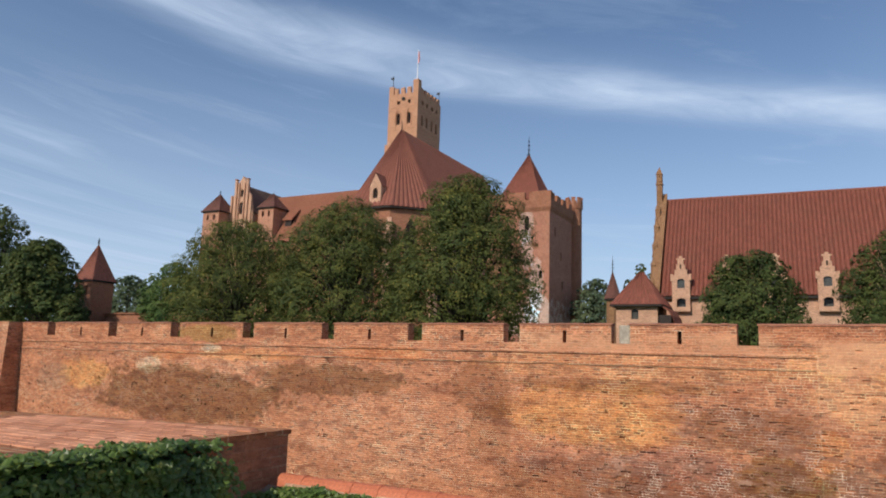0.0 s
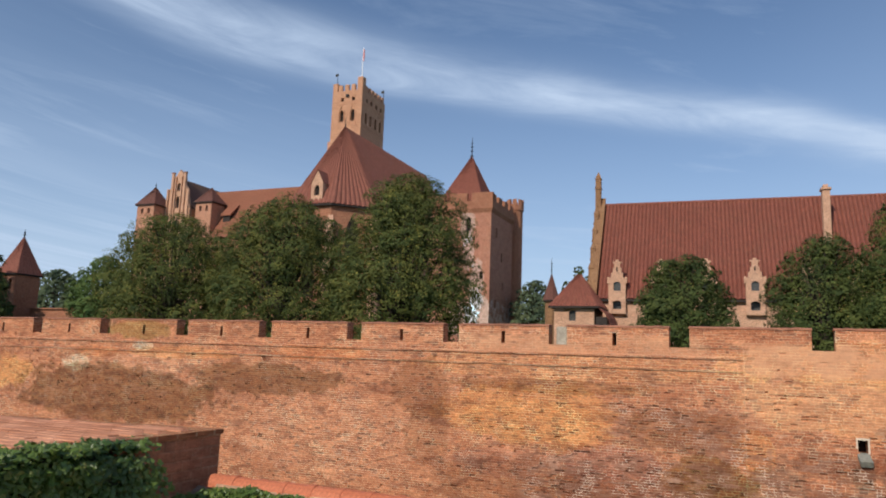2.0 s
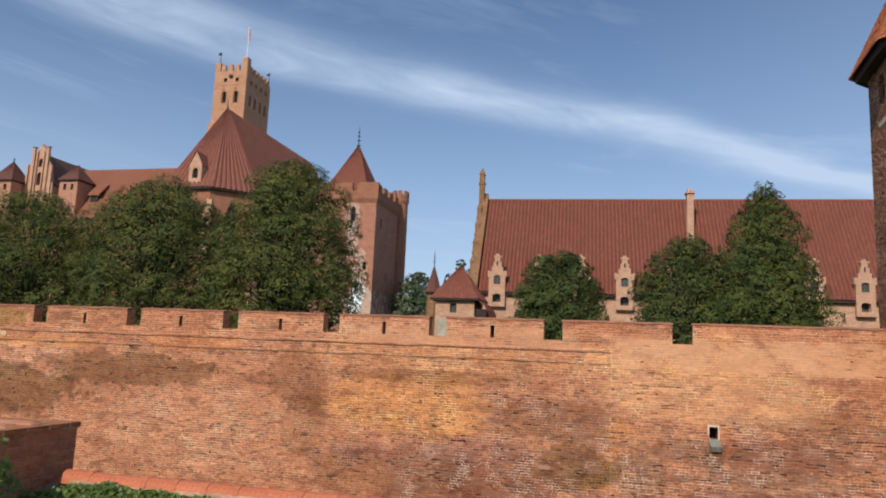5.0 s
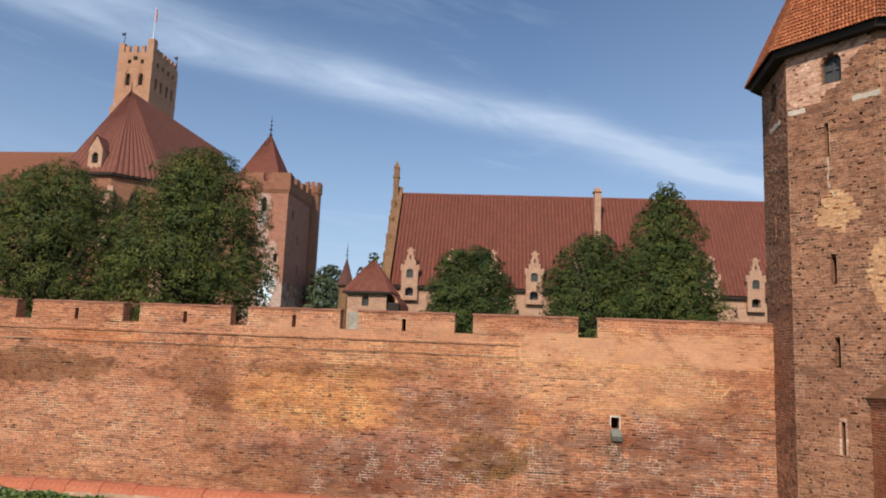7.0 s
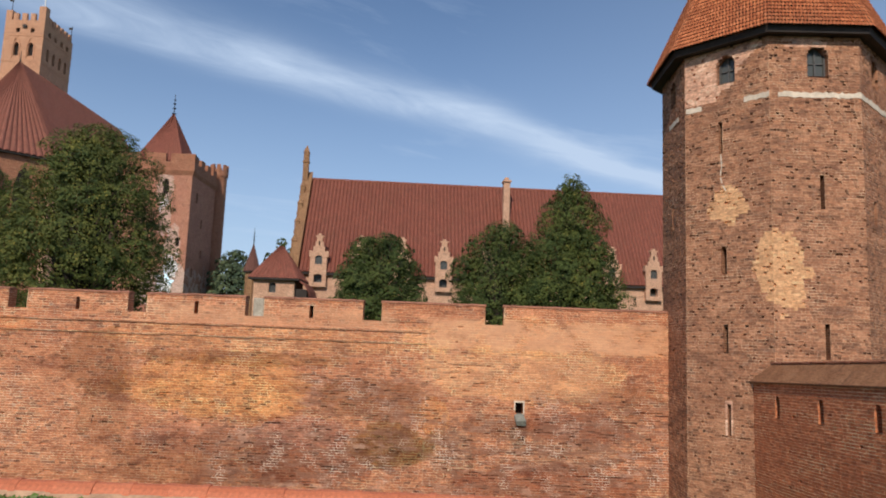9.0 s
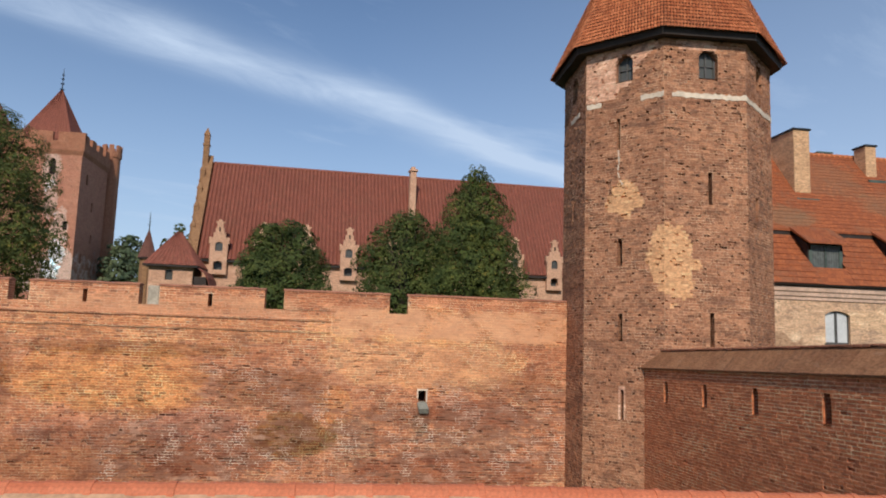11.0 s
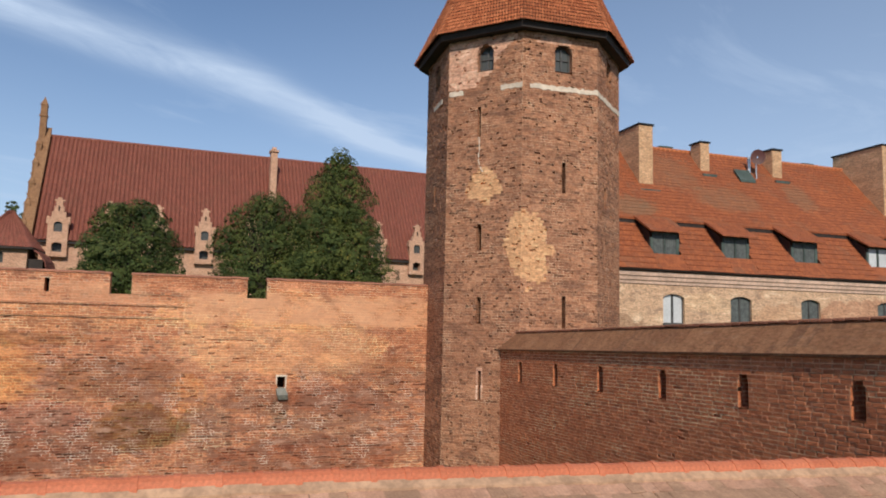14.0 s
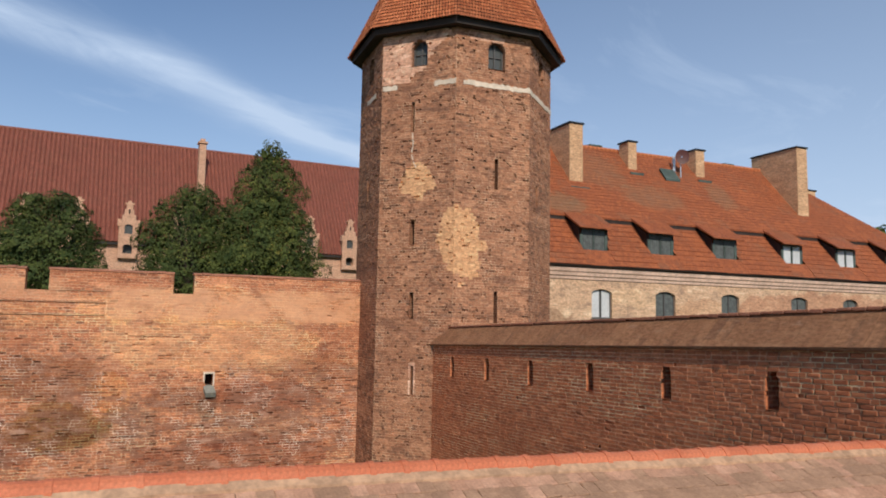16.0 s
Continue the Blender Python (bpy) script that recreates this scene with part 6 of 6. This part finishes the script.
# ---- square tower with parapet and round stair turret ----
def crenels(parent, mat, x0, x1, y, z, hgt, n, thick=0.5, axis="x"):
    for k in range(n):
        f0, f1 = (k + 0.04) / n, (k + 0.62) / n
        a, b = x0 + (x1 - x0) * f0, x0 + (x1 - x0) * f1
        bm = boxes((a, y, z, b, y + thick, z + hgt)) if axis == "x" else boxes((y - thick, a, z, y, b, z + hgt))
        wpart("merlon", bm, mat, parent)


def make_square_tower():
    t = thing("square_tower", "square red brick castle tower with a pyramid roof and parapet", "tower", -38.6, 103, 2)
    x0, x1, y0, y1 = -45.0, -35.25, 99.0, 109.4
    fh = [(-39.2, -38.4, 21.2, 23.4, 0.5), (-36.9, -36.3, 14.0, 15.2, 0.2)]
    rh = [(101.2, 101.9, 20.5, 22.0, 0.3), (103.9, 104.5, 17.2, 18.6, 0.2), (104.6, 105.2, 13.0, 14.2, 0.2), (101.5, 102.0, 10.0, 11.2, 0)]
    bm = bmesh.new()
    block(bm, x0, y0, 0, x1, y1, 24.3, fh, rh)
    wpart("wall", bm, M_RED_TOWER, t)
    shade_back(front(y0), fh, 0.38, t, "window")
    shade_back(side_right(x1), rh, 0.38, t, "window")
    bm = bmesh.new()
    e = 0.28
    loft(bm, [[(x0, y0, 23.9), (x1, y0, 23.9), (x1, y1, 23.9), (x0, y1, 23.9)], [(x0 - e, y0 - e, 24.5), (x1 + e, y0 - e, 24.5), (x1 + e, y1 + e, 24.5), (x0 - e, y1 + e, 24.5)],
              [(x0 - e, y0 - e, 25.7), (x1 + e, y0 - e, 25.7), (x1 + e, y1 + e, 25.7), (x0 - e, y1 + e, 25.7)]])
    wpart("parapet", bm, M_RED, t)
    for a, b in ((x0 - e, -42.6), (-41.8, -39.0), (-38.3, x1 + e)):
        wpart("merlon", boxes((a, y0 - e, 25.7, b, y0 + 0.3, 26.9)), M_RED, t)
    crenels(t, M_RED, y0 - e, y1 + e, x1 + e, 25.7, 1.0, 4, 0.6, "y")
    bm = bmesh.new()
    base = [(x0 + 0.6, y0 + 1, 25.7), (x1 - 1.7, y0 + 1, 25.7), (x1 - 1.7, y1 - 1.4, 25.7), (x0 + 0.6, y1 - 1.4, 25.7)]
    apex = (-40.5, 104.0, 34.2)
    for k in range(4):
        ribbed(bm, base[k], base[(k + 1) % 4], apex, apex, 0.45, 0.08)
    wpart("roof", bm, M_ROOF_WING, t, "red ribbed pyramid roof")
    bm = tube(-40.5, 104.0, 33.7, 37.2, 0.10, 0.03, 6)
    for z, r in ((34.2, 0.34), (35.0, 0.28), (35.7, 0.24), (36.3, 0.18)):
        loft(bm, [ring(-40.5, 104.0, z - 0.12, 0.05, 8), ring(-40.5, 104.0, z, r, 8), ring(-40.5, 104.0, z + 0.12, 0.05, 8)])
    wpart("finial", bm, M_IRON, t, "dark knobbed roof finial")
    bm = tube(-35.3, 110.7, 0, 26.4, 1.25, None, 20)
    loft(bm, [ring(-35.3, 110.7, 26.4, 1.4, 20), ring(-35.3, 110.7, 27.3, 1.4, 20)])
    wpart("stair_turret", bm, M_RED, t)
    for k in range(8):
        a0, a1 = 6.283 * k / 8, 6.283 * (k + 0.6) / 8
        bm = loft(bmesh.new(), [[(-35.3 + r * math.cos(a), 110.7 + r * math.sin(a), z) for r, z in ((1.4, 27.3), (1.4, 28.2), (1.05, 28.2), (1.05, 27.3))] for a in (a0, (a0 + a1) / 2, a1)])
        wpart("merlon", bm, M_RED, t)
    turned_out(t)


make_square_tower()


# ---- high castle: main tower, church, ranges ----
def make_main_tower():
    t = thing("main_tower", "tall slender brick main tower with battlements and flagpole", "tower", -77, 130, 3)
    x0, x1, y0, y1 = -80.5, -73.4, 125.0, 135.0
    fh = [(-78.5, -77.6, 50.5, 53.0, 0.5), (-75.9, -75.0, 50.5, 53.0, 0.5), (-78.4, -77.7, 54.9, 55.7, 0), (-75.8, -75.1, 54.9, 55.7, 0), (-78.9, -77.9, 44.5, 47.2, 0.7), (-75.8, -74.9, 44.5, 47.2, 0.7)]
    rh = [(y - 0.42, y + 0.42, z, z + h_, 0.4 if h_ > 1.2 else 0) for y in (127.0, 129.0, 131.2, 133.2) for z, h_ in ((40.5, 2.3), (45.0, 2.3), (50.3, 2.3), (54.8, 0.9))]
    bm = bmesh.new()
    block(bm, x0, y0, 0, x1, y1, 57.2, fh, rh, depth=0.5)
    wpart("wall", bm, M_TALL, t)
    shade_back(front(y0), fh, 0.48, t, "window")
    shade_back(side_right(x1), rh, 0.48, t, "window")
    for z in (49.4, 54.2):
        wpart("string_course", boxes((x0 - 0.08, y0 - 0.08, z, x1 + 0.08, y1 + 0.08, z + 0.18)), M_TALL, t)
    # blind arches round the paired windows
    for c in (-78.05, -75.45):
        bm = bmesh.new()
        pts = [(c - 0.75, 50.0), (c - 0.75, 52.6), (c - 0.4, 53.5), (c, 53.9), (c + 0.4, 53.5), (c + 0.75, 52.6), (c + 0.75, 50.0)]
        loft(bm, [[(x, y0 - 0.12, z), (x, y0 + 0.05, z), (c + (x - c) * 0.82, y0 + 0.05, z - 0.12), (c + (x - c) * 0.82, y0 - 0.12, z - 0.12)] for x, z in pts])
        wpart("arch_mould", bm, M_TALL, t)
    wpart("buttress", boxes((x0 - 0.7, y0 + 0.2, 0, x0 + 0.3, y0 + 2.2, 46.5)), M_TALL, t)
    wpart("bell_bracket", soft_box(-77.2, y0 - 0.35, 55.7, -76.5, y0 + 0.1, 56.3, 0.08), M_IRON, t)
    crenels(t, M_TALL, x0 + 1.3, x1 - 1.2, y0, 57.2, 1.3, 3)
    crenels(t, M_TALL, y0 + 1.4, y1, x1, 57.2, 1.2, 6, 0.6, "y")
    wpart("corner_turret", boxes((x0, y0, 57.2, x0 + 1.1, y0 + 1.1, 59.0)), M_TALL, t)
    wpart("corner_turret", boxes((x1 - 1.25, y0, 57.2, x1, y0 + 1.3, 59.9)), M_TALL, t)
    for x, y, a, b in ((x0 + 0.6, y0 + 0.6, 59, 61.6), (x1 - 0.3, y1 - 0.3, 57.2, 60.5)):
        v = wpart("vane_rod", tube(x, y, a, b, 0.06), M_IRON, t)
        part("vane", boxes((x - 0.6, y - 0.03, b - 0.7, x + 0.15, y + 0.03, b - 0.2)), M_IRON, v)
    p = wpart("flagpole", tube(x1 - 0.7, y0 + 0.7, 59.9, 66.6, 0.11, 0.06), M_WHITE, t, "white flagpole with a furled flag")
    part("flag", loft(bmesh.new(), [[(x1 - 0.55 + dx + q[0], y0 + 0.7 + q[1], z) for q in ring(0, 0, 0, r, 6)] for z, dx, r in ((66.2, 0, 0.12), (65.0, 0.05, 0.22), (63.6, 0.0, 0.16))]), M_FLAG, p)
    wpart("aerial", tube(-75.9, y0 + 3, 57, 61.6, 0.05), M_WHITE, t)
    turned_out(t)


M_TALL = brick("main_tower_brick", (0.70, 0.415, 0.285), (0.57, 0.31, 0.21), (0.6, 0.42, 0.32), dark=0.15, mottle=0.2)
M_FLAG = plain("furled_flag", (0.62, 0.25, 0.25), 0.9, 8, 0.3)
make_main_tower()


def make_church():
    c = thing("castle_church", "castle church with a polygonal apse and steep red roof", "church", -70, 125, 3)
    cx, cy, r, ze, za = -69.6, 113.0, 10.0, 28.0, 44.6
    half = r * math.cos(math.pi / 8)
    oct_ = [(cx + r * math.cos(a), cy + r * math.sin(a)) for a in (-math.pi / 2 + math.pi / 8 + k * math.pi / 4 for k in range(-4, 4))]
    bm = bmesh.new()
    loft(bm, [[(x, y, 0) for x, y in oct_], [(x, y, ze) for x, y in oct_]])
    box(bm, cx - half, cy, 0, cx + half, 150, ze)
    wpart("wall", bm, M_RED, c)
    # tall blind windows and buttresses at the apse
    for k in range(8):
        a = -math.pi / 2 + k * math.pi / 4
        if math.sin(a) > 0.1:
            continue
        w_ = bmesh.new()
        mx, my = cx + (half + 0.03) * math.cos(a), cy + (half + 0.03) * math.sin(a)
        tx, ty = -math.sin(a), math.cos(a)
        pts = [(-1.2, 12), (1.2, 12), (1.2, 23), (0.7, 25), (0, 26), (-0.7, 25), (-1.2, 23)]
        w_.faces.new([w_.verts.new((mx + tx * s, my + ty * s, z)) for s, z in pts])
        # flat dark sheet, the shade of the window painted on
        wpart("window", w_, M_SHADE, c)
        b = a + math.pi / 8
        bx, by = cx + (r + 0.5) * math.cos(b), cy + (r + 0.5) * math.sin(b)
        wpart("buttress", loft(bmesh.new(), [ring(bx, by, 0, 1.0, 4, b + math.pi / 4), ring(bx, by, 24, 0.9, 4, b + math.pi / 4), ring(bx - math.cos(b), by - math.sin(b), 26, 0.5, 4, b + math.pi / 4)]), M_LIGHT, c)
    ro = r + 0.7
    o2 = [(cx + ro * math.cos(a), cy + ro * math.sin(a), ze - 0.2) for a in (-math.pi / 2 + math.pi / 8 + k * math.pi / 4 for k in range(-4, 4))]
    bm = bmesh.new()
    apex = (cx, cy, za)
    for k in range(8):
        p, q = o2[k], o2[(k + 1) % 8]
        if p[1] < cy + 5 and q[1] < cy + 5:
            ribbed(bm, p, q, apex, apex, 0.85, 0.2)
            wpart("roof_slope", bm, M_ROOF_CHURCH, c, "steep red tiled apse roof")
            bm = bmesh.new()
    h2 = ro * math.cos(math.pi / 8)
    ribbed(bm, (cx + h2, cy, ze - 0.2), (cx + h2, 150, ze - 0.2), apex, (cx, 150, za), 0.85, 0.2)
    wpart("roof_slope", bm, M_ROOF_CHURCH, c, "steep red tiled nave roof")
    bm = bmesh.new()
    ribbed(bm, (cx - h2, cy, ze - 0.2), (cx - h2, 150, ze - 0.2), apex, (cx, 150, za), 0.85, 0.2)
    wpart("roof_slope", bm, M_ROOF_CHURCH, c, "steep red tiled nave roof")
    bm = bmesh.new()
    loft(bm, [[(x, y, ze - 0.5) for x, y, _ in o2], [(x, y, ze - 0.2) for x, y, _ in o2]])
    wpart("eave_board", bm, M_WOOD_AND_SHADE, c)
    wpart("finial", tube(cx, cy, za - 0.2, za + 2.0, 0.15, 0.03, 6), M_IRON, c)
    # tall lucarne on the apse roof
    lx, ly = -68.7, 103.5
    own = [(lx - 0.5, lx + 0.5, 29.4, 31.2, 0.5)]
    bm = bmesh.new()
    pierced(bm, front(ly), lx - 1.15, lx + 1.15, 28.2, 31.7, own, 0.4)
    for s in (-1, 1):
        quad(bm, (lx + s * 1.15, ly, 28.2), (lx + s * 1.15, ly + 4, 28.2), (lx + s * 1.15, ly + 4, 31.7), (lx + s * 1.15, ly, 31.7))
    loft(bm, [[(lx - 1.15, y, 31.7), (lx + 1.15, y, 31.7), (lx, y, 33.8)] for y in (ly, ly + 0.4)])
    d = wpart("lucarne", bm, M_LIGHT, c, "tall pale brick lucarne")
    shade_back(front(ly), own, 0.38, c, "window")
    bm = bmesh.new()
    for s in (-1, 1):
        quad(bm, (lx + s * 1.35, ly - 0.1, 31.5), (lx + s * 1.35, ly + 4, 31.5), (lx, ly + 4, 33.95), (lx, ly - 0.1, 33.95))
    wpart("lucarne_roof", bm, M_ROOF_CHURCH, c)
    turned_out(c)


make_church()


def make_range():
    s = thing("castle_range", "castle range with a long brown-red tiled roof and a stepped gable", "castle", -92, 112, 3)
    bm = bmesh.new()
    box(bm, -100, 107.6, 0, -76, 120, 23.5)
    wpart("wall", bm, M_RED, s)
    bm = bmesh.new()
    ribbed(bm, (-100.5, 107.0, 23.4), (-76, 107.0, 23.4), (-100.5, 114, 34.1), (-76, 114, 34.1), 0.5, 0.08)
    quad(bm, (-100.5, 121, 23.4), (-76, 121, 23.4), (-76, 114, 34.1), (-100.5, 114, 34.1))
    wpart("roof", bm, M_ROOF_RANGE, s, "long brown-red tiled roof")
    # small open dormer
    bm = bmesh.new()
    loft(bm, [[(x, 108.9, 28.0), (x, 108.9, 28.3), (x, 111.2, 30.6), (x, 111.2, 30.1)] for x in (-93.6, -91.2)])
    wpart("dormer_roof", bm, M_ROOF_RANGE, s)
    wpart("dormer", boxes((-93.2, 109.2, 26.4, -91.6, 111, 28.2)), M_WOOD_AND_SHADE, s)
    # gabled end with tall pilasters
    gx0, gx1, gy = -106.0, -99.6, 107.0
    c = -102.7
    bm = bmesh.new()
    holes = [(c - 0.45, c + 0.45, 33.0, 34.6, 0.45), (c - 0.5, c + 0.5, 29.6, 32.0, 0.5), (-105.3, -104.7, 26.5, 28.5, 0.3), (c - 0.45, c + 0.45, 25.5, 27.5, 0.4), (-100.8, -100.2, 26.5, 28.5, 0.3)]
    pierced(bm, front(gy), gx0, gx1, 0, 29.6, [h for h in holes if h[2] < 29], 0.4)
    pierced(bm, front(gy), c - 1.5, c + 1.5, 29.6, 35.6, [h for h in holes if h[2] > 29], 0.4)
    for x in (c - 1.5, c + 1.5):
        quad(bm, (x, gy, 29.6), (x, gy + 0.5, 29.6), (x, gy + 0.5, 35.6), (x, gy, 35.6))
    box(bm, gx0, gy + 0.5, 0, gx1, 122, 29.5)
    # raking shoulders and the pointed head
    for x_in, x_out in ((c - 1.5, gx0), (c + 1.5, gx1)):
        loft(bm, [[(x_in, y, 29.6), (x_out, y, 29.6), (x_in + (x_out - x_in) * 0.35, y, 33.6), (x_in, y, 34.2)] for y in (gy, gy + 0.5)])
    loft(bm, [[(c - 1.3, y, 35.6), (c + 1.3, y, 35.6), (c + 0.5, y, 36.6), (c, y, 37.3), (c - 0.5, y, 36.6)] for y in (gy, gy + 0.5)])
    wpart("gable", bm, M_LIGHT, s, "tall pale stepped gable")
    shade_back(front(gy), holes, 0.38, s, "window")
    for x, top, half in ((c - 1.5, 36.5, 0.26), (c + 1.5, 36.5, 0.26), (c - 0.72, 35.9, 0.12), (c + 0.72, 35.9, 0.12), (c - 2.5, 33.4, 0.18), (c + 2.6, 33.2, 0.18)):
        p = wpart("pilaster", boxes((x - half, gy - 0.3, 12, x + half, gy + 0.1, top)), M_LIGHT, s)
        if half > 0.2:
            part("cap", boxes((x - half - 0.08, gy - 0.38, top, x + half + 0.08, gy + 0.18, top + 0.2)), M_RED, p)
    bm = bmesh.new()
    xm = (gx0 + gx1) / 2
    quad(bm, (gx0 - 0.3, gy + 0.5, 29.6), (gx0 - 0.3, 121, 29.6), (xm, 121, 35.6), (xm, gy + 0.5, 35.6))
    quad(bm, (gx1 + 0.3, gy + 0.5, 29.6), (gx1 + 0.3, 121, 29.6), (xm, 121, 35.6), (xm, gy + 0.5, 35.6))
    wpart("cross_roof", bm, M_ROOF_DULL, s, "grey-brown gabled roof")
    turned_out(s)


M_ROOF_RANGE = tiles("range_roof_tiles", (0.33, 0.125, 0.07), (0.27, 0.10, 0.055), 0.3, 0.4, 0.3, (0.20, 0.13, 0.08))
make_range()
make_cone_turret("corner_turret", "square brick turret with a low pointed roof", -107.6, 106, 2.1, 30.0, 33.8, 0.8, M_ROSE, M_ROOF_TURRET, 4, 2.0, 0.5)
make_cone_turret("roof_turret", "small brick turret with a low pointed roof", -96.3, 109.0, 1.9, 30.6, 33.7, 0, M_ROSE, M_ROOF_TURRET, 4, 2.0, 0.5)
